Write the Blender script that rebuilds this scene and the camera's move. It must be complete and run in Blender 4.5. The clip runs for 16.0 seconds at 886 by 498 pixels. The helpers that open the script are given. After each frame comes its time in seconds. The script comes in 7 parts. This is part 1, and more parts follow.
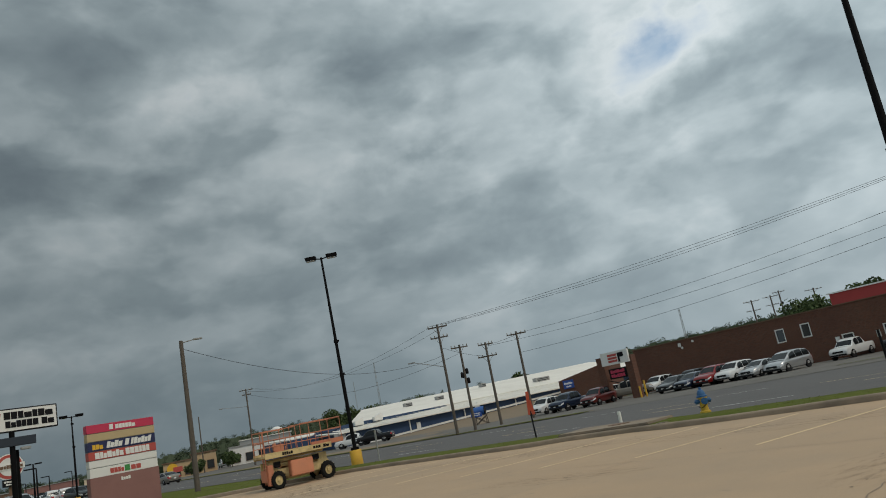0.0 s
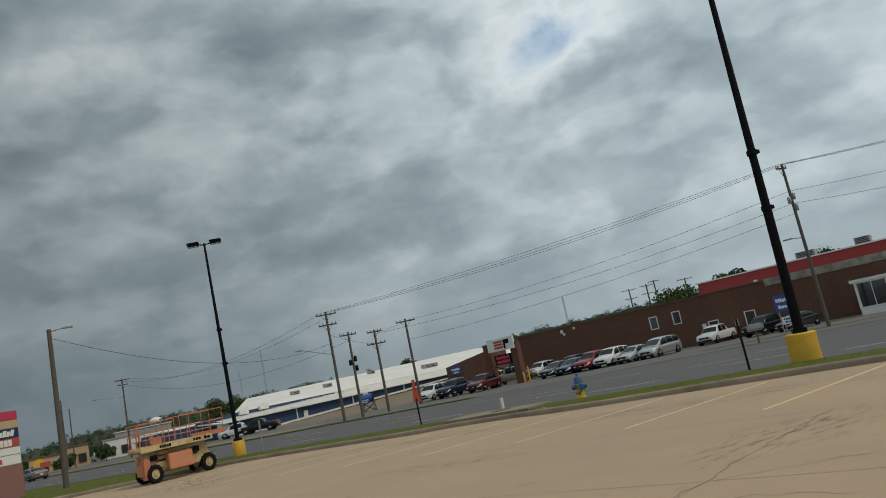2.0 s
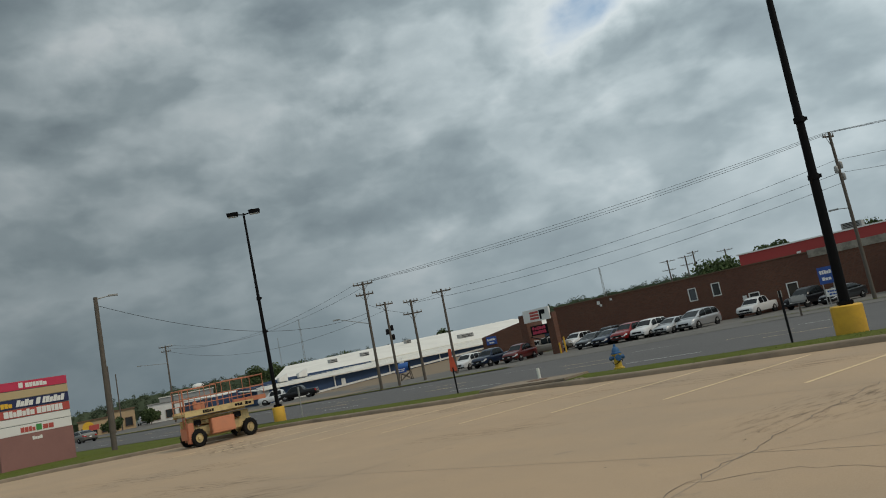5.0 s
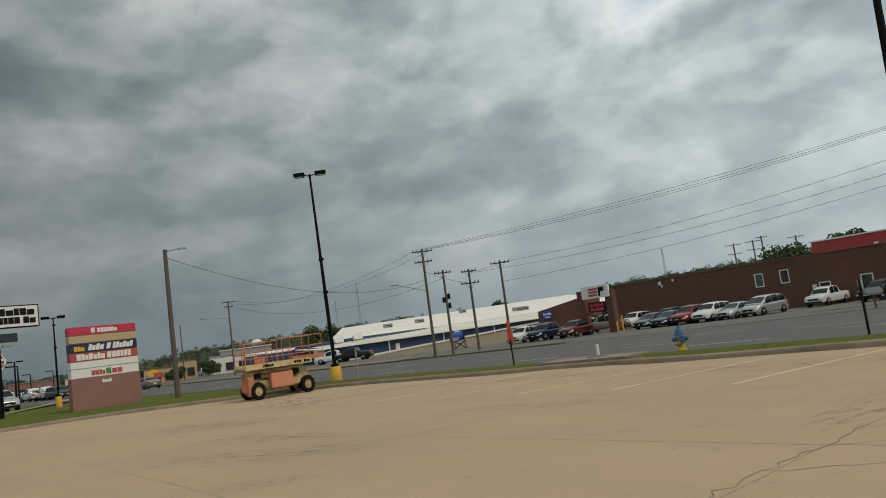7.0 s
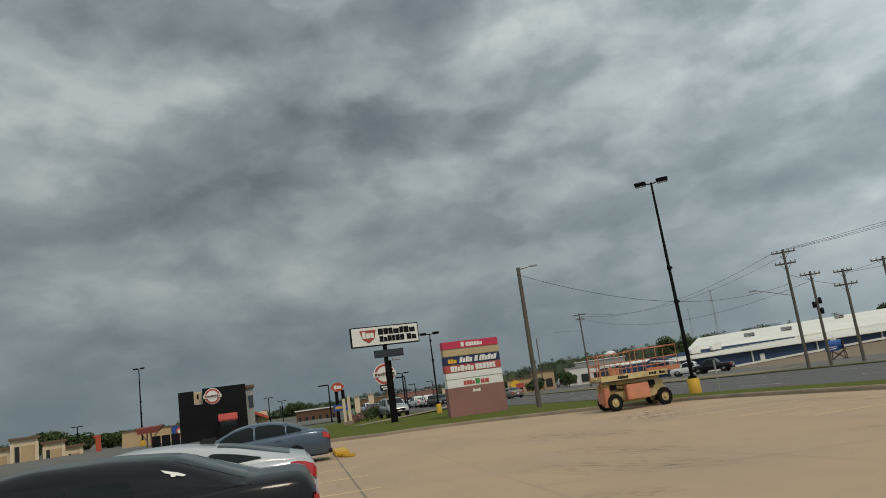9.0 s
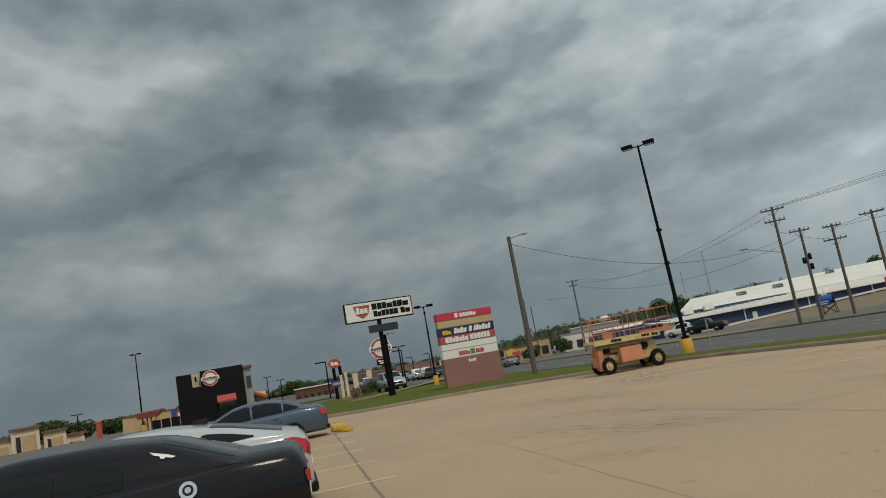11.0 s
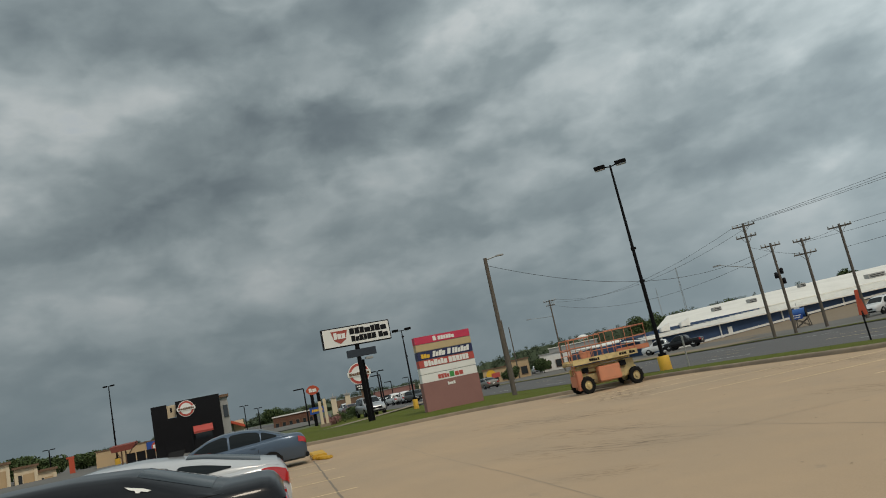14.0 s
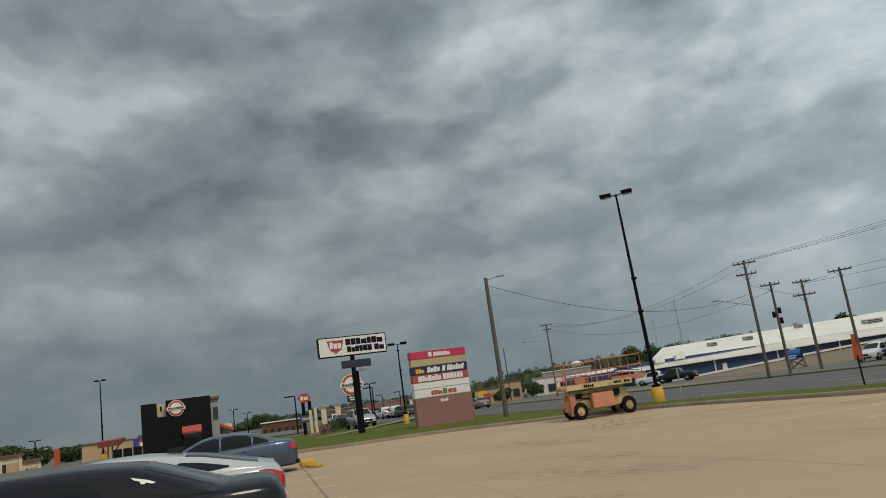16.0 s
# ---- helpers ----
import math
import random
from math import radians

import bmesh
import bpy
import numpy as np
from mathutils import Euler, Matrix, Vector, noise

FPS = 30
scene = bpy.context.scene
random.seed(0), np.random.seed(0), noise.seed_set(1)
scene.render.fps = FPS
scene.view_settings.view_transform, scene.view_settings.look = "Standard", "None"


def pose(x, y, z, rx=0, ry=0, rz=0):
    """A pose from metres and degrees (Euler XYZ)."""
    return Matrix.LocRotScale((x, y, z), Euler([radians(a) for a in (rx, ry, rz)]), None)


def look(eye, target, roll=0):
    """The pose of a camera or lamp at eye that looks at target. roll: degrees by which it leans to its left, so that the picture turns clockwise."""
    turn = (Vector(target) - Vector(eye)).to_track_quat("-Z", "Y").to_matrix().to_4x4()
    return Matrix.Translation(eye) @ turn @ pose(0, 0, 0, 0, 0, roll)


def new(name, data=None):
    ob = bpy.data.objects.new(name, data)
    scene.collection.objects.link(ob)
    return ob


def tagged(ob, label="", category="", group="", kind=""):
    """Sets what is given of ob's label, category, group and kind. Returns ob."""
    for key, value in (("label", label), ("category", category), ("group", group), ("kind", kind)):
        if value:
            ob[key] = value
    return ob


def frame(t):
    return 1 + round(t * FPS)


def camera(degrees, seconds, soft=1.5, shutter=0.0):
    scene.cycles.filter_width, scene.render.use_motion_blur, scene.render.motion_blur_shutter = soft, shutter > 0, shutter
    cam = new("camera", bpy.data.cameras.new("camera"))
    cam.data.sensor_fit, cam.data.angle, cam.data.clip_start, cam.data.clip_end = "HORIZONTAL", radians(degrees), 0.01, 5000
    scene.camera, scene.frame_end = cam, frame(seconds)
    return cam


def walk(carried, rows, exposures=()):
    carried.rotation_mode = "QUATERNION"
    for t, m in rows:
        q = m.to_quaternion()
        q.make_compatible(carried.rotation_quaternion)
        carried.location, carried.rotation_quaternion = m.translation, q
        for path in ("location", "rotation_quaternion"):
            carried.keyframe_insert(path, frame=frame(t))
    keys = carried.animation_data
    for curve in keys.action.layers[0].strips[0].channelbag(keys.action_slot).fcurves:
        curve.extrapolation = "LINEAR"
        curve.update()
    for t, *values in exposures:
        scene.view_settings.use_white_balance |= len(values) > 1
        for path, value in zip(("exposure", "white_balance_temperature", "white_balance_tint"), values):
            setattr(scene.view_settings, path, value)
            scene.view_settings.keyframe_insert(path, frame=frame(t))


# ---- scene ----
cam = camera(62.10, 16.0, soft=1.0)
PATH = [
    (0.0, pose(-0.007, 0.005, 1.621, 102.59, 10.91, 46.10)),
    (0.5, pose(-0.134, -0.093, 1.702, 101.59, 11.16, 43.15)),
    (1, pose(-0.129, -0.114, 1.704, 100.79, 11.42, 40.56)),
    (1.5, pose(0.057, -0.020, 1.753, 100.13, 11.68, 38.34)),
    (2, pose(0.140, 0.018, 1.669, 99.87, 11.69, 37.48)),
    (2.5, pose(0.163, 0.096, 1.655, 99.65, 11.58, 37.48)),
    (3, pose(0.157, 0.079, 1.680, 99.39, 11.38, 37.80)),
    (3.5, pose(0.130, 0.027, 1.643, 98.72, 11.53, 38.28)),
    (4, pose(0.103, 0.053, 1.646, 97.99, 11.42, 38.64)),
    (4.2, pose(0.102, 0.035, 1.633, 97.66, 11.41, 38.74)),
    (6.3, pose(0.040, 0.014, 1.716, 99.11, 10.47, 43.19)),
    (6.5, pose(0.021, 0.019, 1.702, 98.76, 10.21, 43.27)),
    (7, pose(-0.165, 0.042, 1.640, 96.52, 7.62, 44.44)),
    (7.5, pose(-0.144, -0.122, 1.621, 96.66, 6.29, 52.25)),
    (8, pose(-0.114, -0.135, 1.632, 98.28, 6.68, 60.10)),
    (8.5, pose(-0.108, -0.102, 1.641, 100.21, 7.86, 66.75)),
    (9, pose(-0.001, -0.060, 1.638, 101.05, 7.63, 71.44)),
    (9.2, pose(-0.019, -0.053, 1.619, 100.73, 7.67, 72.80)),
    (11.3, pose(-0.040, 0.083, 1.594, 98.96, 10.71, 70.84)),
    (11.5, pose(-0.065, 0.095, 1.587, 99.23, 10.99, 70.59)),
    (12, pose(-0.043, 0.111, 1.592, 99.86, 11.47, 70.27)),
    (12.5, pose(-0.007, 0.118, 1.607, 100.21, 11.74, 70.07)),
    (13, pose(-0.058, 0.137, 1.599, 100.44, 11.87, 69.71)),
    (13.5, pose(-0.039, 0.127, 1.598, 100.46, 11.93, 69.53)),
    (14, pose(-0.004, 0.064, 1.609, 100.33, 11.75, 69.66)),
    (14.5, pose(0.070, -0.078, 1.609, 100.06, 10.73, 72.82)),
    (15, pose(0.157, -0.140, 1.598, 100.00, 9.91, 73.79)),
    (15.5, pose(0.162, -0.119, 1.597, 100.20, 9.13, 71.12)),
    (16, pose(0.163, -0.134, 1.593, 101.52, 7.97, 68.93)),
]
# -- path end --
walk(cam, PATH, exposures=[(0.0, -0.22, 6350, 10), (4.2, -0.22, 6350, 10), (6.3, -0.18, 6500, 10), (7.0, -0.08, 6650, 10), (8.0, 0.0, 6500, 10), (11.3, -0.06, 6500, 10), (13.5, -0.06, 6500, 10), (15.0, 0.0, 6500, 10), (16.0, 0.0, 6500, 10)])

# ---- sky and sun ----
SUN_AZ, SUN_EL = -78.0, 50.0
world = bpy.data.worlds.new("world")
scene.world = world
world.use_nodes = True
WT = world.node_tree
WT.nodes.clear()


def node(tree, kind, **inputs):
    n = tree.nodes.new(kind)
    for k, v in inputs.items():
        n.inputs[k.replace("_", " ")].default_value = v
    return n


def math_node(tree, op, a, b=None, clamp=False):
    n = tree.nodes.new("ShaderNodeMath")
    n.operation, n.use_clamp = op, clamp
    for i, v in enumerate((a, b)):
        if v is None:
            continue
        if isinstance(v, (int, float)):
            n.inputs[i].default_value = v
        else:
            tree.links.new(v, n.inputs[i])
    return n.outputs[0]


def mix_col(tree, fac, a, b, blend="MIX"):
    n = tree.nodes.new("ShaderNodeMix")
    n.data_type, n.blend_type = "RGBA", blend
    for sock, v in ((n.inputs[0], fac), (n.inputs[6], a), (n.inputs[7], b)):
        if isinstance(v, (int, float)):
            sock.default_value = v
        elif isinstance(v, tuple):
            sock.default_value = (*v, 1) if len(v) == 3 else v
        else:
            tree.links.new(v, sock)
    return n.outputs[2]


def ramp(tree, fac, stops):
    n = tree.nodes.new("ShaderNodeValToRGB")
    while len(n.color_ramp.elements) < len(stops):
        n.color_ramp.elements.new(0.5)
    for e, (p, c) in zip(n.color_ramp.elements, stops):
        e.position = p
        e.color = (c, c, c, 1) if isinstance(c, (int, float)) else (*c, 1)
    tree.links.new(fac, n.inputs[0])
    return n.outputs[0]


def build_sky():
    t = WT
    sky = t.nodes.new("ShaderNodeTexSky")
    sky.sky_type, sky.sun_disc = "NISHITA", False
    sky.sun_elevation, sky.sun_rotation = radians(SUN_EL), radians(-SUN_AZ)
    coord = t.nodes.new("ShaderNodeTexCoord")
    sep = t.nodes.new("ShaderNodeSeparateXYZ")
    t.links.new(coord.outputs["Generated"], sep.inputs[0])
    # flat-based cloud: the direction, pressed together in height, bent by a slow noise
    press = t.nodes.new("ShaderNodeMapping")
    press.inputs["Rotation"].default_value = (0, 0, radians(12))
    press.inputs["Location"].default_value = (1.7, 4.3, 0.6)
    press.inputs["Scale"].default_value = (1.0, 1.0, 1.9)
    t.links.new(coord.outputs["Generated"], press.inputs[0])

    def bent(src, scale, amount, detail=3.0):
        w = node(t, "ShaderNodeTexNoise", Scale=scale, Detail=detail, Roughness=0.55)
        t.links.new(src, w.inputs["Vector"])
        off = t.nodes.new("ShaderNodeVectorMath")
        off.operation = "SUBTRACT"
        t.links.new(w.outputs["Color"], off.inputs[0])
        off.inputs[1].default_value = (0.5, 0.5, 0.5)
        wv = t.nodes.new("ShaderNodeVectorMath")
        wv.operation = "MULTIPLY_ADD"
        t.links.new(off.outputs[0], wv.inputs[0])
        wv.inputs[1].default_value = amount
        t.links.new(src, wv.inputs[2])
        return wv.outputs[0]
    flow = bent(press.outputs[0], 4.0, (0.07, 0.07, 0.07))

    def layer(scale, detail, rough, weight, edge=None):
        n = node(t, "ShaderNodeTexNoise", Scale=scale, Detail=detail, Roughness=rough)
        t.links.new(flow, n.inputs["Vector"])
        v = ramp(t, n.outputs[0], [(edge[0], 0.0), (edge[1], 1.0)]) if edge else n.outputs[0]
        return math_node(t, "MULTIPLY", math_node(t, "SUBTRACT", v, 0.5), weight)
    dens = math_node(t, "ADD", layer(2.4, 2.0, 0.5, 0.24), 0.465)
    for args in ((5.0, 3.0, 0.48, 0.36), (7.5, 4.0, 0.5, 0.08, (0.42, 0.57)), (12.0, 5.0, 0.52, 0.16), (26.0, 4.0, 0.5, 0.06)):
        dens = math_node(t, "ADD", dens, layer(*args))
    ragged = bent(coord.outputs["Generated"], 9.0, (0.20, 0.20, 0.15), 6.0)

    # broad banks of cloud: (bearing, height, half widths, weight); the gap of blue is one of them
    def bank(az, el, wa, we, k):
        a, e = radians(az), radians(el)
        d = Vector((-math.sin(a) * math.cos(e), math.cos(a) * math.cos(e), math.sin(e)))
        sx = Vector((math.cos(a), math.sin(a), 0))
        sy = d.cross(sx) * -1
        # streaks rise gently to the right
        sx, sy = sx * 0.985 - sy * 0.17 * (-1), sy * 0.985 - sx * 0.17
        terms = []
        for axis, w in ((sx, wa), (sy, we)):
            n = t.nodes.new("ShaderNodeVectorMath")
            n.operation = "DOT_PRODUCT"
            t.links.new(ragged, n.inputs[0])
            n.inputs[1].default_value = axis
            off = axis.dot(d)
            q = math_node(t, "DIVIDE", math_node(t, "SUBTRACT", n.outputs["Value"], off), math.sin(radians(w)))
            terms.append(math_node(t, "MULTIPLY", q, q))
        r = math_node(t, "ADD", *terms)
        return math_node(t, "MULTIPLY", math_node(t, "EXPONENT", math_node(t, "MULTIPLY", r, -1.0)), k * 1.05)
    total = dens
    for b in BANKS:
        total = math_node(t, "ADD", total, bank(*b))
    cloud = ramp(t, total, [(0.27, (0.72, 0.76, 0.75)), (0.34, (0.62, 0.675, 0.68)), (0.415, (0.47, 0.54, 0.555)), (0.52, (0.315, 0.38, 0.40)), (0.64, (0.205, 0.255, 0.28)), (0.80, (0.13, 0.165, 0.19))])
    gap = ramp(t, total, [(0.22, 0.85), (0.34, 0.0)])
    blue = mix_col(t, 1.0, sky.outputs[0], (0.16, 0.158, 0.136), "MULTIPLY")
    col = mix_col(t, gap, cloud, blue)
    # the murk near the horizon
    low = ramp(t, sep.outputs[2], [(0.0, 0.85), (0.06, 0.62), (0.16, 0.22), (0.34, 0.0)])
    side = ramp(t, math_node(t, "ADD", math_node(t, "MULTIPLY", sep.outputs[0], 0.5), 0.5), [(0.05, (0.20, 0.262, 0.29)), (0.32, (0.29, 0.345, 0.365)), (0.6, (0.33, 0.385, 0.40))])
    col = mix_col(t, low, col, side)
    # thinner, brighter cloud towards the clearing side
    thin = ramp(t, math_node(t, "ADD", math_node(t, "MULTIPLY", sep.outputs[0], 0.5), 0.5), [(0.02, 0.66 / 1.5), (0.12, 0.88 / 1.5), (0.24, 1.16 / 1.5), (0.42, 1.36 / 1.5), (0.75, 0.8), (1.0, 0.7)])
    col = mix_col(t, 1.0, col, thin, "MULTIPLY")
    bg = t.nodes.new("ShaderNodeBackground")
    t.links.new(col, bg.inputs[0])
    bg.inputs[1].default_value = 1.5
    out = t.nodes.new("ShaderNodeOutputWorld")
    t.links.new(bg.outputs[0], out.inputs[0])


BANKS = [
    (71.5, 21.5, 9.0, 2.6, 0.055), (60.4, 30.8, 8.0, 2.2, 0.05), (47.5, 26.6, 6.5, 3.0, 0.10), (45.0, 17.2, 7.0, 2.0, 0.08),
    (59.0, 15.8, 7.0, 2.0, 0.03), (38.0, 12.6, 9.0, 2.0, 0.10), (13.8, 19.6, 5.0, 3.0, 0.08), (88.0, 27.6, 7.0, 2.8, 0.09),
    (80.2, 20.8, 8.0, 2.0, 0.09), (85.5, 16.5, 9.0, 1.8, 0.09),
    (61.0, 26.4, 6.0, 1.8, -0.06), (46.0, 21.0, 6.0, 1.7, -0.08), (31.0, 22.5, 5.5, 3.2, -0.10), (22.8, 22.6, 5.5, 2.6, -0.165),
    (24.0, 15.7, 9.0, 2.2, -0.06), (97.5, 23.8, 8.0, 3.5, -0.06), (67.0, 17.8, 6.0, 2.0, -0.06), (72.5, 11.8, 9.0, 1.7, -0.05), (51.3, 23.3, 4.0, 1.6, -0.05), (47.5, 14.0, 7.0, 3.0, 0.05),
]
build_sky()

sun = new("sun", bpy.data.lights.new("sun", "SUN"))
sun.data.energy, sun.data.angle, sun.data.color = 1.65, radians(16), (1.0, 0.87, 0.70)
sa, se = radians(SUN_AZ), radians(SUN_EL)
sun.matrix_world = look((-40 * math.sin(sa) * math.cos(se), 40 * math.cos(sa) * math.cos(se), 40 * math.sin(se)), (0, 0, 0))


# ---- materials ----
def material(name, col, rough=0.6, metal=0.0, var=0.12, scale=3.0, bump=0.0, bump_scale=40.0, coat=0.0, spec=0.5, dirt=None, dirt_scale=0.4, dirt_amount=0.5, random=0.0):
    m = bpy.data.materials.new(name)
    m.use_nodes = True
    t = m.node_tree
    b = t.nodes["Principled BSDF"]
    b.inputs["Roughness"].default_value, b.inputs["Metallic"].default_value = rough, metal
    b.inputs["Coat Weight"].default_value, b.inputs["Specular IOR Level"].default_value = coat, spec
    b.inputs["Coat Roughness"].default_value = 0.04
    co = t.nodes.new("ShaderNodeTexCoord")
    src = co.outputs["Object"]
    n = node(t, "ShaderNodeTexNoise", Scale=scale, Detail=6.0, Roughness=0.6)
    t.links.new(src, n.inputs["Vector"])
    lo = tuple(c * (1 - var) for c in col)
    hi = tuple(min(1, c * (1 + var)) for c in col)
    c = mix_col(t, n.outputs[0], lo, hi)
    if dirt:
        n2 = node(t, "ShaderNodeTexNoise", Scale=dirt_scale, Detail=8.0, Roughness=0.65)
        t.links.new(src, n2.inputs["Vector"])
        c = mix_col(t, math_node(t, "MULTIPLY", ramp(t, n2.outputs[0], [(0.42, 0.0), (0.68, 1.0)]), dirt_amount), c, dirt)
    if random:
        info = t.nodes.new("ShaderNodeObjectInfo")
        c = mix_col(t, math_node(t, "MULTIPLY", info.outputs["Random"], random), c, (col[0] * 0.4, col[1] * 0.4, col[2] * 0.4))
    t.links.new(c, b.inputs["Base Color"])
    if bump:
        n3 = node(t, "ShaderNodeTexNoise", Scale=bump_scale, Detail=4.0)
        t.links.new(src, n3.inputs["Vector"])
        bp = node(t, "ShaderNodeBump", Strength=bump, Distance=0.02)
        t.links.new(n3.outputs[0], bp.inputs["Height"])
        t.links.new(bp.outputs[0], b.inputs["Normal"])
    return m


def concrete_material():
    m = material("lot concrete", (0.405, 0.272, 0.155), 0.85, var=0.16, scale=0.35, bump=0.25, bump_scale=60, dirt=(0.28, 0.205, 0.135), dirt_scale=0.22, dirt_amount=0.7)
    t = m.node_tree
    b = t.nodes["Principled BSDF"]
    old = b.inputs["Base Color"].links[0].from_socket
    co = t.nodes.new("ShaderNodeTexCoord")
    # tyre-polished streaks along the drive lanes, and oil spots
    mp = t.nodes.new("ShaderNodeMapping")
    mp.inputs["Scale"].default_value = (0.05, 0.9, 1)
    mp.inputs["Rotation"].default_value = (0, 0, radians(8))
    t.links.new(co.outputs["Object"], mp.inputs[0])
    n = node(t, "ShaderNodeTexNoise", Scale=1.0, Detail=5.0, Roughness=0.6)
    t.links.new(mp.outputs[0], n.inputs["Vector"])
    c = mix_col(t, math_node(t, "MULTIPLY", ramp(t, n.outputs[0], [(0.45, 0.0), (0.75, 1.0)]), 0.22), old, (0.27, 0.205, 0.14))
    v = node(t, "ShaderNodeTexNoise", Scale=2.2, Detail=3.0, Roughness=0.5)
    t.links.new(co.outputs["Object"], v.inputs["Vector"])
    c = mix_col(t, math_node(t, "MULTIPLY", ramp(t, v.outputs[0], [(0.66, 0.0), (0.74, 1.0)]), 0.45), c, (0.16, 0.13, 0.10))
    g = node(t, "ShaderNodeTexNoise", Scale=45.0, Detail=3.0, Roughness=0.7)
    t.links.new(co.outputs["Object"], g.inputs["Vector"])
    c = mix_col(t, 0.35, c, mix_col(t, g.outputs[0], (0.25, 0.19, 0.13), (0.60, 0.48, 0.35)))
    t.links.new(c, b.inputs["Base Color"])
    return m


def brick_material():
    m = bpy.data.materials.new("red brick")
    m.use_nodes = True
    t = m.node_tree
    b = t.nodes["Principled BSDF"]
    b.inputs["Roughness"].default_value = 0.9
    co = t.nodes.new("ShaderNodeTexCoord")
    mp = t.nodes.new("ShaderNodeMapping")
    mp.inputs["Rotation"].default_value = (radians(90), 0, 0)
    t.links.new(co.outputs["Object"], mp.inputs[0])
    br = node(t, "ShaderNodeTexBrick", Color1=(0.150, 0.057, 0.031, 1), Color2=(0.095, 0.037, 0.021, 1), Mortar=(0.13, 0.09, 0.066, 1), Scale=1.0, Mortar_Size=0.008, Brick_Width=0.21, Row_Height=0.075)
    t.links.new(mp.outputs[0], br.inputs["Vector"])
    n = node(t, "ShaderNodeTexNoise", Scale=0.35, Detail=7.0, Roughness=0.65)
    t.links.new(co.outputs["Object"], n.inputs["Vector"])
    c = mix_col(t, math_node(t, "MULTIPLY", ramp(t, n.outputs[0], [(0.4, 0.0), (0.7, 1.0)]), 0.45), br.outputs[0], (0.085, 0.035, 0.026))
    t.links.new(c, b.inputs["Base Color"])
    bp = node(t, "ShaderNodeBump", Strength=0.4, Distance=0.01)
    t.links.new(br.outputs["Fac"], bp.inputs["Height"])
    t.links.new(bp.outputs[0], b.inputs["Normal"])
    return m


def stain_material():
    """Scuffs that break up and fade out towards the edge of their patch."""
    m = material("scuffed stain", (0.15, 0.115, 0.08), 0.85, var=0.25, scale=3.0)
    t = m.node_tree
    b = t.nodes["Principled BSDF"]
    co = t.nodes.new("ShaderNodeTexCoord")
    mp = t.nodes.new("ShaderNodeMapping")
    mp.inputs["Scale"].default_value = (1.6, 3.4, 1)
    t.links.new(co.outputs["Object"], mp.inputs[0])
    n = node(t, "ShaderNodeTexNoise", Scale=2.2, Detail=8.0, Roughness=0.7)
    t.links.new(mp.outputs[0], n.inputs["Vector"])
    ln = t.nodes.new("ShaderNodeVectorMath")
    ln.operation = "LENGTH"
    t.links.new(co.outputs["Object"], ln.inputs[0])
    fade = ramp(t, ln.outputs["Value"], [(0.25, 1.0), (1.0, 0.0)])
    a = math_node(t, "MULTIPLY", ramp(t, n.outputs[0], [(0.50, 0.0), (0.66, 0.6)]), fade)
    t.links.new(a, b.inputs["Alpha"])
    return m


M_STAIN = stain_material()
M_LOT = concrete_material()
M_KERB = material("kerb concrete", (0.27, 0.215, 0.155), 0.9, var=0.2, scale=2.0, bump=0.5, bump_scale=25, dirt=(0.13, 0.105, 0.08), dirt_scale=0.8, dirt_amount=0.7)
M_ROAD = material("road surface", (0.092, 0.089, 0.087), 0.85, var=0.12, scale=0.3, bump=0.3, bump_scale=80, dirt=(0.078, 0.076, 0.075), dirt_scale=0.12, dirt_amount=0.7)
M_LAND = material("far land", (0.07, 0.09, 0.035), 0.95, var=0.3, scale=0.05, dirt=(0.14, 0.12, 0.08), dirt_scale=0.03, dirt_amount=0.4)
M_APRON = material("old asphalt apron", (0.125, 0.118, 0.108), 0.9, var=0.15, scale=0.4, dirt=(0.095, 0.09, 0.07), dirt_scale=0.25, dirt_amount=0.6)
M_BLADE = material("grass blades", (0.105, 0.125, 0.02), 0.9, var=0.3, scale=3.0)
M_GRASS = material("grass", (0.092, 0.112, 0.017), 0.95, var=0.35, scale=4.0, bump=0.5, bump_scale=30, dirt=(0.10, 0.095, 0.034), dirt_scale=0.5, dirt_amount=0.5, spec=0.1)
M_DIRT = material("bare dirt", (0.19, 0.145, 0.095), 0.95, var=0.2, scale=1.0)
M_YLINE = material("worn yellow line paint", (0.70, 0.54, 0.31), 0.8, var=0.15, scale=6.0, dirt=(0.50, 0.36, 0.2), dirt_scale=2.5, dirt_amount=0.6)
M_WLINE = material("white line paint", (0.62, 0.62, 0.60), 0.8, var=0.15, scale=6.0)
M_CRACK = material("crack", (0.20, 0.16, 0.12), 0.95, var=0.3)
M_JOINT = material("slab joint", (0.30, 0.24, 0.175), 0.95, var=0.3)
M_BRICK = brick_material()
M_BLACKPOLE = material("black pole paint", (0.006, 0.006, 0.007), 0.6, var=0.2, scale=2.0, spec=0.08)
M_YELLOW = material("yellow bollard paint", (0.62, 0.36, 0.03), 0.65, var=0.12, scale=3.0, dirt=(0.30, 0.17, 0.03), dirt_scale=1.6, dirt_amount=0.5)
M_WOODPOLE = material("weathered pole wood", (0.105, 0.088, 0.072), 0.9, var=0.35, scale=5.0)
M_STEELPOLE = material("galvanised steel", (0.32, 0.32, 0.31), 0.5, 0.6, var=0.15)
M_WIRE = material("wire", (0.03, 0.03, 0.032), 0.6, var=0.05)
M_WHITE = material("white paint", (0.72, 0.71, 0.68), 0.55, var=0.06, scale=2.0, dirt=(0.5, 0.48, 0.44), dirt_scale=0.7, dirt_amount=0.4)
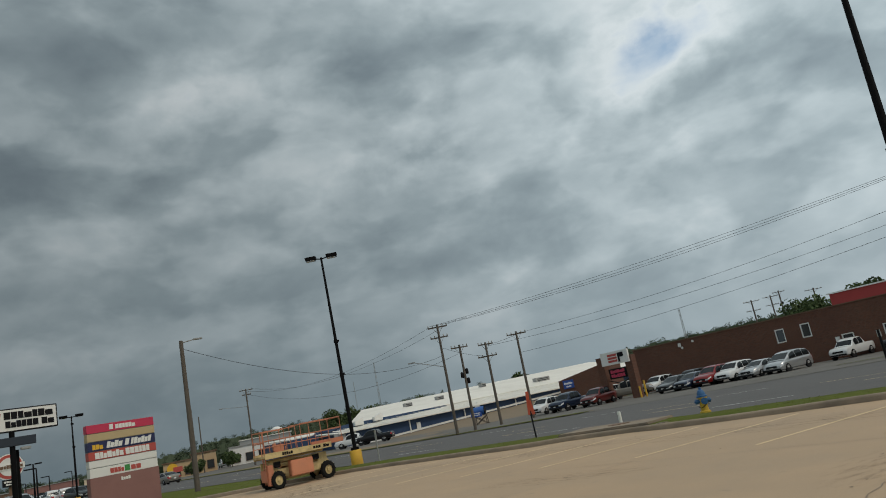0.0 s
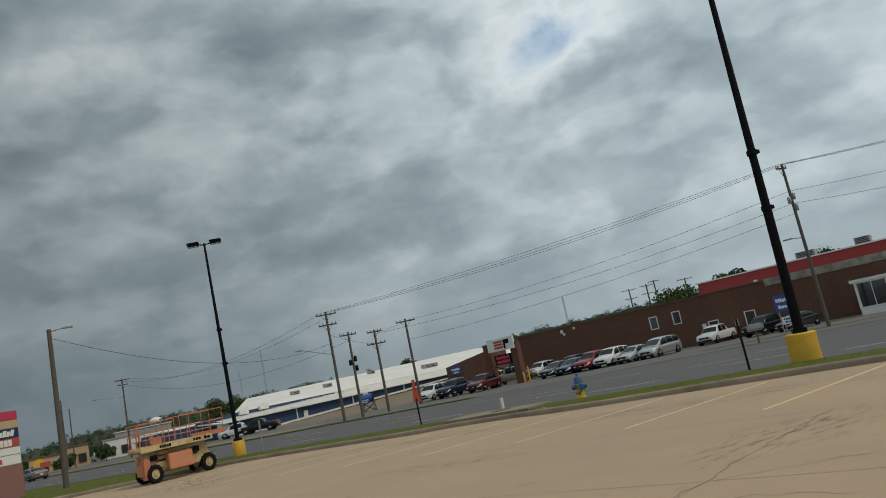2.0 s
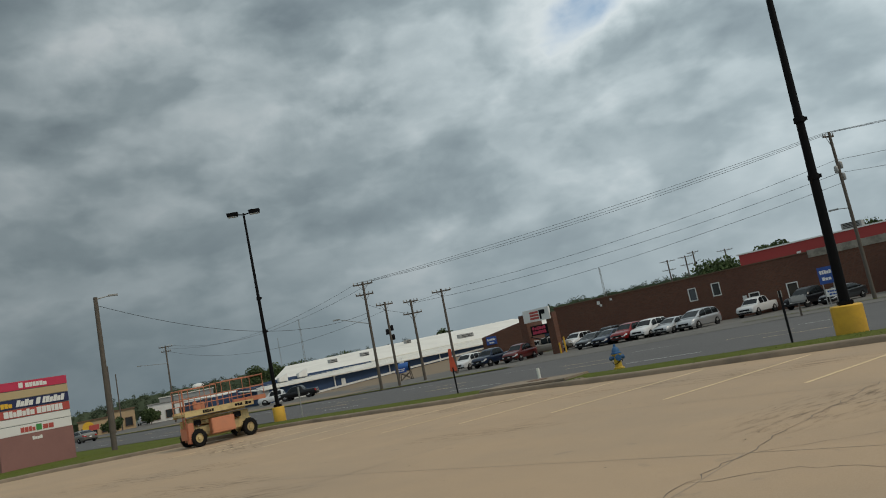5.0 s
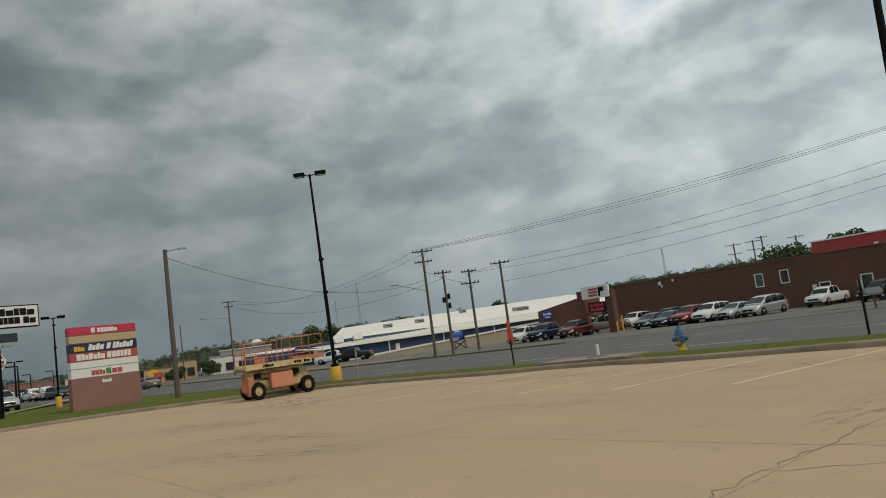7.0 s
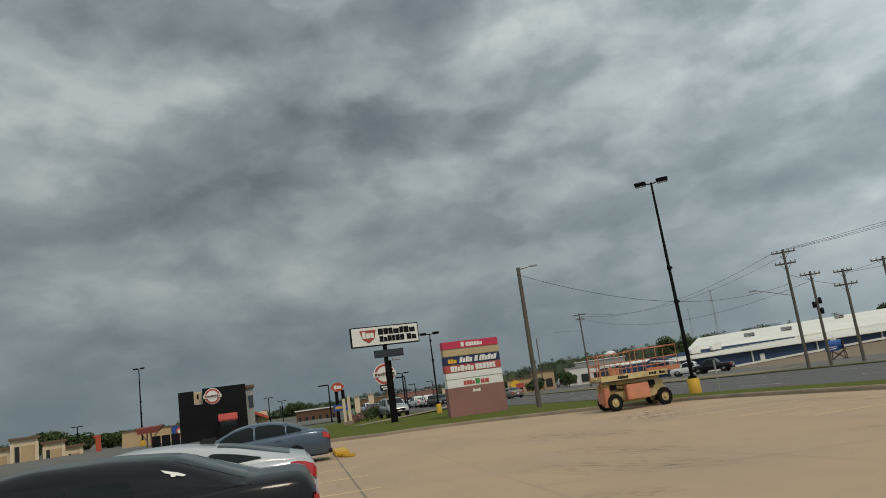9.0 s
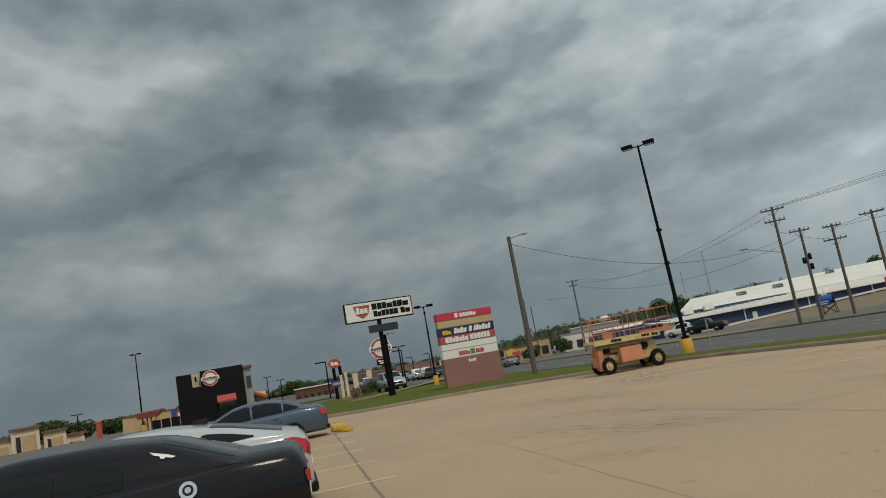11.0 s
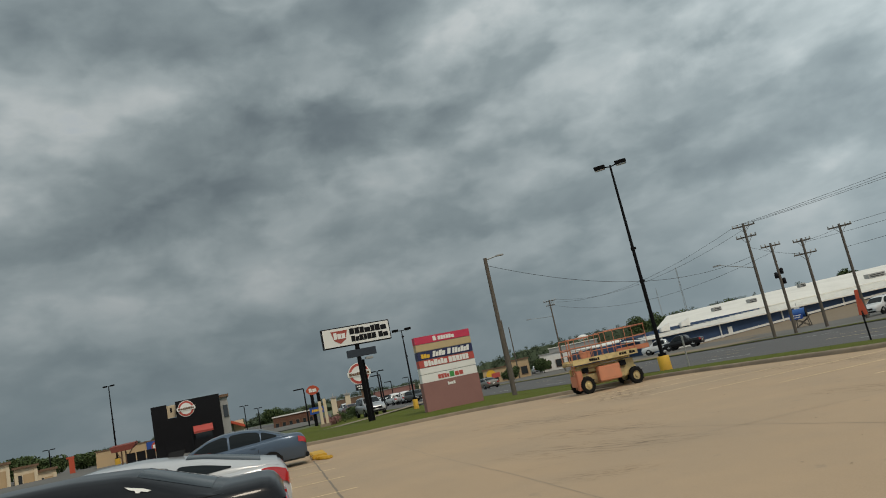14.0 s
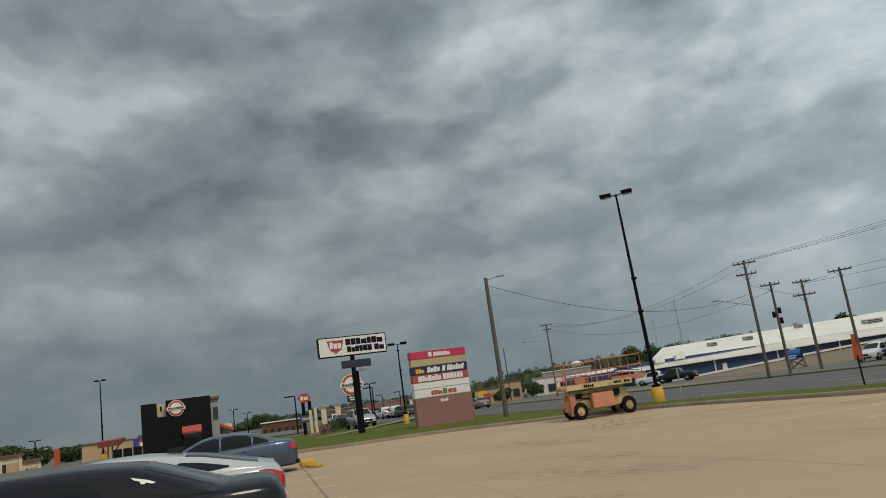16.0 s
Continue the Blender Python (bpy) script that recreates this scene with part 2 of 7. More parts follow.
M_WROOF = material("white metal roof", (0.76, 0.73, 0.66), 0.5, var=0.05, scale=0.5, dirt=(0.58, 0.55, 0.49), dirt_scale=0.15, dirt_amount=0.5)
M_NAVY = material("navy metal siding", (0.022, 0.05, 0.115), 0.5, var=0.15, scale=1.0)
M_RED = material("red metal fascia", (0.30, 0.025, 0.022), 0.5, var=0.1, scale=0.6)
M_TAN = material("tan stucco", (0.47, 0.34, 0.20), 0.9, var=0.08, scale=1.0, dirt=(0.36, 0.26, 0.16), dirt_scale=0.3, dirt_amount=0.4)
M_CREAM = material("cream stucco", (0.62, 0.52, 0.37), 0.85, var=0.05, scale=1.0, bump=0.15, bump_scale=50)
M_BROWN = material("brown trim", (0.15, 0.09, 0.055), 0.8, var=0.1)
M_DARK = material("dark panel", (0.008, 0.008, 0.010), 0.55, var=0.2, spec=0.15)
M_GREY = material("grey metal", (0.33, 0.33, 0.32), 0.55, 0.3, var=0.1)
M_ORANGE = material("orange lift paint", (0.50, 0.185, 0.10), 0.7, var=0.2, scale=4.0, dirt=(0.30, 0.15, 0.10), dirt_scale=2.0, dirt_amount=0.6)
M_SALMON = material("sun-faded orange panel", (0.60, 0.24, 0.13), 0.7, var=0.12, scale=4.0, dirt=(0.45, 0.2, 0.12), dirt_scale=2.0, dirt_amount=0.6)
M_LIFTCREAM = material("cream lift paint", (0.60, 0.47, 0.22), 0.65, var=0.2, scale=5.0, dirt=(0.20, 0.14, 0.08), dirt_scale=2.0, dirt_amount=0.7)
M_RUBBER = material("tyre rubber", (0.010, 0.010, 0.010), 0.8, var=0.2, spec=0.15)
M_TRIM = material("black plastic trim", (0.012, 0.012, 0.013), 0.5, var=0.1, spec=0.2)
M_RIM = material("alloy rim", (0.52, 0.52, 0.52), 0.35, 0.25, var=0.1)
M_CHROME = material("chrome", (0.82, 0.82, 0.82), 0.12, 1.0, var=0.02)
M_TAIL = material("red lamp lens", (0.42, 0.015, 0.015), 0.15, var=0.1, coat=1.0)
M_AMBER = material("amber lens", (0.6, 0.2, 0.03), 0.2, var=0.1, coat=1.0)
M_HEAD = material("clear lamp lens", (0.62, 0.64, 0.66), 0.1, var=0.1, coat=1.0)
M_CARGLASS = material("tinted car glass", (0.010, 0.013, 0.015), 0.05, var=0.05, spec=0.22)
M_WINDOW = material("dark window glass", (0.02, 0.025, 0.03), 0.06, var=0.1, coat=0.6)
M_LEAF = material("foliage", (0.055, 0.085, 0.022), 0.8, var=0.45, scale=0.5, dirt=(0.03, 0.05, 0.015), dirt_scale=0.25, dirt_amount=0.6)
M_FARLEAF = material("far foliage", (0.055, 0.075, 0.04), 0.9, var=0.4, scale=0.1, dirt=(0.03, 0.045, 0.024), dirt_scale=0.06, dirt_amount=0.6)
M_BARK = material("bark", (0.09, 0.07, 0.05), 0.9, var=0.3)
M_PINK = material("pink sign panel", (0.52, 0.035, 0.085), 0.4, var=0.06)
M_SANDPANEL = material("sand sign panel", (0.47, 0.36, 0.20), 0.5, var=0.06)
M_SIGNNAVY = material("navy sign panel", (0.02, 0.025, 0.085), 0.4, var=0.1)
M_SIGNRED = material("red sign panel", (0.44, 0.075, 0.06), 0.45, var=0.08)
M_SIGNWHITE = material("white sign panel", (0.74, 0.73, 0.70), 0.4, var=0.04)
M_MAROON = material("mauve sign base", (0.27, 0.135, 0.12), 0.85, var=0.1, scale=1.5, dirt=(0.20, 0.10, 0.09), dirt_scale=0.8, dirt_amount=0.5)
M_BLUESIGN = material("blue sign", (0.02, 0.07, 0.30), 0.45, var=0.1)
M_SIGNORANGE = material("orange sign", (0.45, 0.07, 0.03), 0.5, var=0.1)
M_GREENTXT = material("green sign paint", (0.05, 0.25, 0.06), 0.5, var=0.1)
M_GOLD = material("golden yellow sign", (0.72, 0.42, 0.03), 0.45, var=0.1)
M_BLUEPAINT = material("bright blue paint", (0.03, 0.11, 0.35), 0.5, var=0.15)
M_HYD = material("hydrant yellow", (0.55, 0.36, 0.03), 0.55, var=0.2, scale=8, dirt=(0.3, 0.2, 0.03), dirt_scale=5, dirt_amount=0.6)
M_HYDBLUE = material("hydrant blue", (0.025, 0.10, 0.24), 0.5, var=0.2, scale=8)
PAINT = {}
for nm, c, me in (("black", (0.006, 0.006, 0.008), 0.0), ("white", (0.60, 0.61, 0.61), 0.0), ("pearl", (0.50, 0.51, 0.52), 0.3), ("slate", (0.075, 0.105, 0.15), 0.5), ("silver", (0.42, 0.43, 0.44), 0.6),
                  ("red", (0.20, 0.012, 0.012), 0.2), ("navy", (0.012, 0.022, 0.05), 0.3), ("charcoal", (0.03, 0.033, 0.036), 0.3), ("maroon", (0.10, 0.014, 0.012), 0.2), ("blue", (0.02, 0.09, 0.33), 0.2), ("tan", (0.22, 0.20, 0.17), 0.5)):
    PAINT[nm] = material(nm + " car paint", c, 0.28, me, var=0.05, scale=2.0, coat=0.8 if nm != "black" else 0.42, spec=0.15)


# ---- building blocks ----
def at(az, d, z=0.0):
    a = radians(az)
    return Vector((-math.sin(a) * d, math.cos(a) * d, z))


def ground_z(y):
    return float(np.interp(y, [0, 23, 47, 70, 130, 260], [0, 0, -0.5, -0.6, -0.9, -1.2]))


def box(bm, c, s, rot=None, taper=1.0):
    m = Matrix.Translation(c) @ (rot.to_4x4() if rot else Matrix.Identity(4)) @ Matrix.Diagonal((*s, 1))
    vs = bmesh.ops.create_cube(bm, size=1.0, matrix=m)["verts"]
    return vs


def rod(bm, a, b, r0, r1=None, seg=10, caps=True):
    a, b = Vector(a), Vector(b)
    r1 = r0 if r1 is None else r1
    q = (b - a).to_track_quat("Z", "Y").to_matrix()
    rings = []
    for p, r in ((a, r0), (b, r1)):
        rings.append([bm.verts.new(p + q @ Vector((r * math.cos(2 * math.pi * i / seg), r * math.sin(2 * math.pi * i / seg), 0))) for i in range(seg)])
    for i in range(seg):
        j = (i + 1) % seg
        bm.faces.new((rings[0][i], rings[0][j], rings[1][j], rings[1][i]))
    if caps:
        bm.faces.new(rings[0][::-1])
        bm.faces.new(rings[1])


def tube(bm, pts, r, seg=5):
    """One bent tube along points."""
    pts = [Vector(p) for p in pts]
    rings = []
    for i, p in enumerate(pts):
        d = (pts[min(i + 1, len(pts) - 1)] - pts[max(i - 1, 0)]).normalized()
        q = d.to_track_quat("Z", "Y").to_matrix()
        rings.append([bm.verts.new(p + q @ Vector((r * math.cos(2 * math.pi * k / seg), r * math.sin(2 * math.pi * k / seg), 0))) for k in range(seg)])
    for a, b in zip(rings, rings[1:]):
        for k in range(seg):
            j = (k + 1) % seg
            bm.faces.new((a[k], a[j], b[j], b[k]))


def lathe(bm, profile, seg=16, base=(0, 0, 0)):
    base = Vector(base)
    rings = [[bm.verts.new(base + Vector((r * math.cos(2 * math.pi * i / seg), r * math.sin(2 * math.pi * i / seg), z))) for i in range(seg)] for r, z in profile]
    for a, b in zip(rings, rings[1:]):
        for i in range(seg):
            j = (i + 1) % seg
            bm.faces.new((a[i], a[j], b[j], b[i]))
    bm.faces.new(rings[0][::-1])
    bm.faces.new(rings[-1])


def extrude_poly(bm, pts, z0, z1):
    lo = [bm.verts.new((x, y, z0)) for x, y in pts]
    hi = [bm.verts.new((x, y, z1)) for x, y in pts]
    n = len(pts)
    bm.faces.new(hi)
    bm.faces.new(lo[::-1])
    for i in range(n):
        j = (i + 1) % n
        bm.faces.new((lo[i], lo[j], hi[j], hi[i]))


def mesh_of(name, bm, mat, smooth=None, bevel=0.0):
    if bevel:
        bmesh.ops.bevel(bm, geom=list(bm.edges), offset=bevel, segments=2, affect="EDGES", clamp_overlap=True)
    bmesh.ops.recalc_face_normals(bm, faces=bm.faces)
    me = bpy.data.meshes.new(name)
    bm.to_mesh(me)
    bm.free()
    me.materials.append(mat)
    if smooth:
        me.polygons.foreach_set("use_smooth", [True] * len(me.polygons))
        me.set_sharp_from_angle(angle=radians(smooth))
    return me


BLOCK_NAMES = ("wordmark", "text_bars", "emblem_bars", "decal_bars", "number_bars")


def part(name, bm, mat, parent, label="", smooth=None, bevel=0.0):
    if name in BLOCK_NAMES and len(bm.verts) > 8:
        # each block of a wordmark is a piece of its own
        co = [v.co.copy() for v in bm.verts]
        bm.free()
        for i in range(0, len(co), 8):
            b = bmesh.new()
            vs = [b.verts.new(c) for c in co[i:i + 8]]
            b.faces.new(vs[:4])
            for k in range(4):
                b.faces.new((vs[k], vs[k + 4], vs[(k + 1) % 4 + 4], vs[(k + 1) % 4]))
            ob = new("letter_block", mesh_of("letter_block", b, mat))
            ob.parent = parent
        return ob
    ob = new(name, mesh_of(name, bm, mat, smooth, bevel))
    ob.parent = parent
    if label:
        ob["label"] = label
    return ob


def thing(name, loc, yaw=0.0, label="", category="", group="", kind=""):
    ob = new(name)
    ob.matrix_basis = Matrix.Translation(loc) @ Matrix.Rotation(radians(yaw), 4, "Z")
    return tagged(ob, label, category, group, kind)


def solo(name, bm, mat, label="", category="", group="", kind="", smooth=None, bevel=0.0):
    return tagged(new(name, mesh_of(name, bm, mat, smooth, bevel)), label, category, group, kind)


def lettering(name, text, size, mat, parent, m, depth=0.012, width=None, bold=0.0, shear=0.0, label=""):
    cu = bpy.data.curves.new(name, "FONT")
    cu.body, cu.size, cu.extrude, cu.offset, cu.shear = text, size, depth, bold, shear
    cu.align_x, cu.align_y = "CENTER", "CENTER"
    cu.resolution_u = 3
    tmp = bpy.data.objects.new(name, cu)
    scene.collection.objects.link(tmp)
    dg = bpy.context.evaluated_depsgraph_get()
    me = bpy.data.meshes.new_from_object(tmp.evaluated_get(dg))
    bpy.data.objects.remove(tmp)
    bpy.data.curves.remove(cu)
    xs = [v.co.x for v in me.vertices]
    if width and xs:
        k = width / (max(xs) - min(xs))
        for v in me.vertices:
            v.co.x *= k
    me.materials.clear()
    me.materials.append(mat)
    ob = new(name, me)
    ob.parent = parent
    ob.matrix_basis = m
    if label:
        ob["label"] = label
    return ob


def strip(bm, pts, width, z):
    """A flat ribbon along points, with thickness."""
    pts = [Vector((p[0], p[1], 0)) for p in pts]
    n = len(pts)
    side = []
    for i, p in enumerate(pts):
        d = (pts[min(i + 1, n - 1)] - pts[max(i - 1, 0)]).normalized()
        w = width[i] if isinstance(width, (list, tuple)) else width
        side.append((p + Vector((-d.y, d.x, 0)) * w / 2, p - Vector((-d.y, d.x, 0)) * w / 2))
    zz = z if callable(z) else (lambda q: z)
    L = [bm.verts.new((a.x, a.y, zz(a))) for a, b in side]
    R = [bm.verts.new((b.x, b.y, zz(b))) for a, b in side]
    for i in range(n - 1):
        bm.faces.new((L[i], R[i], R[i + 1], L[i + 1]))


# ---- ground ----
def far_edge(x):
    """The far side of the road, which draws back towards the brick store."""
    return float(np.interp(x, [-230, -60, -36, 0, 60], [47, 47, 49.5, 57, 60]))


def build_ground():
    bm = bmesh.new()
    xs = [-2500, -900, -400, -200, -100, -60, -30, 0, 30, 60, 120, 400, 2500]
    ys = [-2500, -600, -200, -60, 0, 19, 23, 30, 40, 47, 70, 100, 130, 200, 260, 600, 1500, 2800]
    grid = [[bm.verts.new((x, y, ground_z(y) - 0.06)) for x in xs] for y in ys]
    for a, b in zip(grid, grid[1:]):
        for i in range(len(xs) - 1):
            bm.faces.new((a[i], a[i + 1], b[i + 1], b[i]))
    solo("ground", bm, M_LAND, "wide flat land of grass and dry earth", "ground", kind="structure")

    bm = bmesh.new()
    lot = KERB + [(-60, -3.0), (-120, -4.0), (-120, -60), (60, -60), (60, 19.2)]
    extrude_poly(bm, lot, -0.30, 0.0)
    solo("pavement", bm, M_LOT, "tan worn concrete parking lot with cracks and stains", "parking lot", kind="structure")

    bm = bmesh.new()
    ysr = [0.0, 0.2, 0.45, 0.7, 1.0]
    rows = [[bm.verts.new((x, y, ground_z(y) + 0.01)) for y in [22.8 + f * (far_edge(x) - 22.8) for f in ysr]] for x in np.linspace(-420, 160, 59)]
    for a, b in zip(rows, rows[1:]):
        for i in range(len(ysr) - 1):
            bm.faces.new((a[i], a[i + 1], b[i + 1], b[i]))
    solo("road", bm, M_ROAD, "grey five-lane asphalt road with worn lane dashes", "road", kind="structure")

    # the lots across the road
    bm = bmesh.new()
    for x0, x1, y0, y1 in ((-36, 0, 0, 80.2), (0, 70, 0, 80.2), (-56, -36, 2.5, 80.2), (-95, -56, 8.5, 92), (-230, -97, 3.5, 120), (-260, -92, 2, 22), (-260, -47, -60, 2)):
        near = [far_edge(x) + y0 if y1 > 50 else y0 for x in (x0, x1)]
        vs = [bm.verts.new((x, y, ground_z(y) + 0.03)) for x, y in ((x0, near[0]), (x1, near[1]), (x1, y1), (x0, y1))]
        bm.faces.new(vs)
    solo("forecourt", bm, M_APRON, "old asphalt lots in front of the buildings across the road", "parking lot", kind="structure")

    bm = bmesh.new()
    for x0, x1, y0, y1 in ((-56, -36, 0, 2.5), (-95, -56, 0, 8.5), (-230, -95, 0, 3.5)):
        vs = [bm.verts.new((x, far_edge(x) + y, ground_z(far_edge(x) + y) + 0.05)) for x, y in ((x0, y0), (x1, y0), (x1, y1), (x0, y1))]
        bm.faces.new(vs)
    solo("far_verge", bm, M_DIRT, "strip of bare earth along the far road edge", "verge", kind="structure")
    bm = bmesh.new()
    strip(bm, [(x, far_edge(x) + 0.9) for x in (-36, -46, -60, -95, -230)], 1.5, lambda p: ground_z(p.y) + 0.08)
    strip(bm, [(x, far_edge(x) + 6.6) for x in (-19.5, -14, -7, 0, 20)], 0.7, lambda p: ground_z(p.y) + 0.08)
    solo("far_grass", bm, M_GRASS, "thin grass along the far road edge", "grass", kind="structure")


def build_sidewalk():
    bm = bmesh.new()
    strip(bm, [at(78.5, 54), at(75.5, 60), at(72.6, 70), at(70.6, 84), at(70.0, 100)], 1.4, lambda p: 0.16)
    solo("sidewalk", bm, M_KERB, "pale concrete footpath across the grass", "footpath", kind="structure")
    rng = random.Random(31)
    bm = bmesh.new()
    for _ in range(150):
        x, y = rng.uniform(-26, 3), rng.uniform(5, 19)
        if y > 17.5 or rng.random() < 0.4:
            a, s = rng.uniform(0, 6.28), rng.uniform(0.012, 0.04)
            u, v = Vector((math.cos(a), math.sin(a), 0)) * s, Vector((-math.sin(a), math.cos(a), 0)) * s * 0.5
            p = Vector((x, y, 0.006))
            bm.faces.new([bm.verts.new(q) for q in (p - u, p + v, p + u + Vector((0, 0, 0.01)), p - v)])
    solo("leaf_litter", bm, M_BARK, "dry brown leaf bits scattered on the concrete", "litter", kind="stuff")


# the lot's edge, from the far end of the street side round towards the drive-through
KERB = [(60, 19.2), (20, 19.2), (-10.9, 19.2), (-12.6, 19.7), (-15.0, 19.7), (-16.2, 19.25), (-23.5, 19.3), (-25.6, 19.0), (-28.2, 17.4), (-30.6, 15.7), (-33.4, 13.4), (-35.0, 11.0), (-35.6, 8.6), (-37.2, 6.2), (-41, 3.4), (-47, 0.6)]


def build_kerb():
    def offset(pts, d):
        out = []
        for i, p in enumerate(pts):
            a, b = Vector(pts[max(i - 1, 0)]), Vector(pts[min(i + 1, len(pts) - 1)])
            t = (b - a).normalized()
            out.append((p[0] - t.y * d, p[1] + t.x * d))
        return out
    # cross-section: gutter face, rounded nose, top, back
    prof = [(0.0, -0.1), (0.0, 0.10), (0.02, 0.14), (0.05, 0.155), (0.17, 0.155), (0.18, 0.10)]
    dense = []
    for (x0, y0), (x1, y1) in zip(KERB, KERB[1:]):
        n = max(1, int(math.hypot(x1 - x0, y1 - y0) / 1.5))
        dense += [(x0 + (x1 - x0) * i / n, y0 + (y1 - y0) * i / n) for i in range(n)]
    dense.append(KERB[-1])
    lines = []
    rng = random.Random(4)
    wob = [(rng.uniform(-0.012, 0.012), rng.uniform(-0.015, 0.008)) for _ in dense]
    bm = bmesh.new()
    for d, z in prof:
        o = offset(dense, -d)
        lines.append([bm.verts.new((x, y + w[0], z + (w[1] if z > 0.05 else 0))) for (x, y), w in zip(o, wob)])
    for a, b in zip(lines, lines[1:]):
        for i in range(len(dense) - 1):
            bm.faces.new((a[i], b[i], b[i + 1], a[i + 1]))
    solo("kerb", bm, M_KERB, "dirty chipped concrete kerb along the lot", "kerb", kind="structure", smooth=40)

    # grass behind it, to the road
    bm = bmesh.new()
    back = offset(dense, -0.18)
    A = [bm.verts.new((x, y, 0.13)) for x, y in back]
    B, C = [], []
    for x, y in back:
        if x > -24:
            far = (x, 22.7)
        else:
            k = min(1.0, (-24 - x) / 12)
            far = (x - 3 * k, 22.7) if x > -36 else (x - 12 - (-36 - x) * 3, 22.7)
        mid = ((x + far[0]) / 2, (y + far[1]) / 2)
        B.append(bm.verts.new((*mid, 0.16)))
        C.append(bm.verts.new((*far, 0.0)))
    for P, Q in ((A, B), (B, C)):
        for i in range(len(back) - 1):
            bm.faces.new((P[i], Q[i], Q[i + 1], P[i + 1]))
    A, B, C = ([v.co.copy() for v in row] for row in (A, B, C))
    solo("verge", bm, M_GRASS, "strip of mown grass between the lot and the road", "grass", kind="structure", smooth=60)

    # grass blades and tufts over the verge
    rng = random.Random(8)
    spots = []
    for _ in range(12000):
        i = rng.randrange(len(back) - 1)
        if back[i][0] > 16:
            continue
        k, f = rng.random(), rng.random()
        f *= f if rng.random() < 0.5 else 1
        a = A[i].lerp(A[i + 1], k)
        c = C[i].lerp(C[i + 1], k)
        m = B[i].lerp(B[i + 1], k)
        p = a.lerp(m, f * 2) if f < 0.5 else m.lerp(c, f * 2 - 1)
        spots.append(p.copy())
    gb = bmesh.new()
    for p in spots:
        for _ in range(3):
            q = p + Vector((rng.uniform(-0.08, 0.08), rng.uniform(-0.08, 0.08), -0.01))
            a = rng.uniform(0, math.pi)
            w, h = 0.018, rng.uniform(0.015, 0.035)
            d = Vector((math.cos(a), math.sin(a), 0)) * w
            lean = Vector((rng.uniform(-0.04, 0.04), rng.uniform(-0.04, 0.04), h))
            gb.faces.new((gb.verts.new(q - d), gb.verts.new(q + d), gb.verts.new(q + lean)))
    solo("grass_blades", gb, M_BLADE, "short green grass blades on the verge", "grass", kind="stuff")


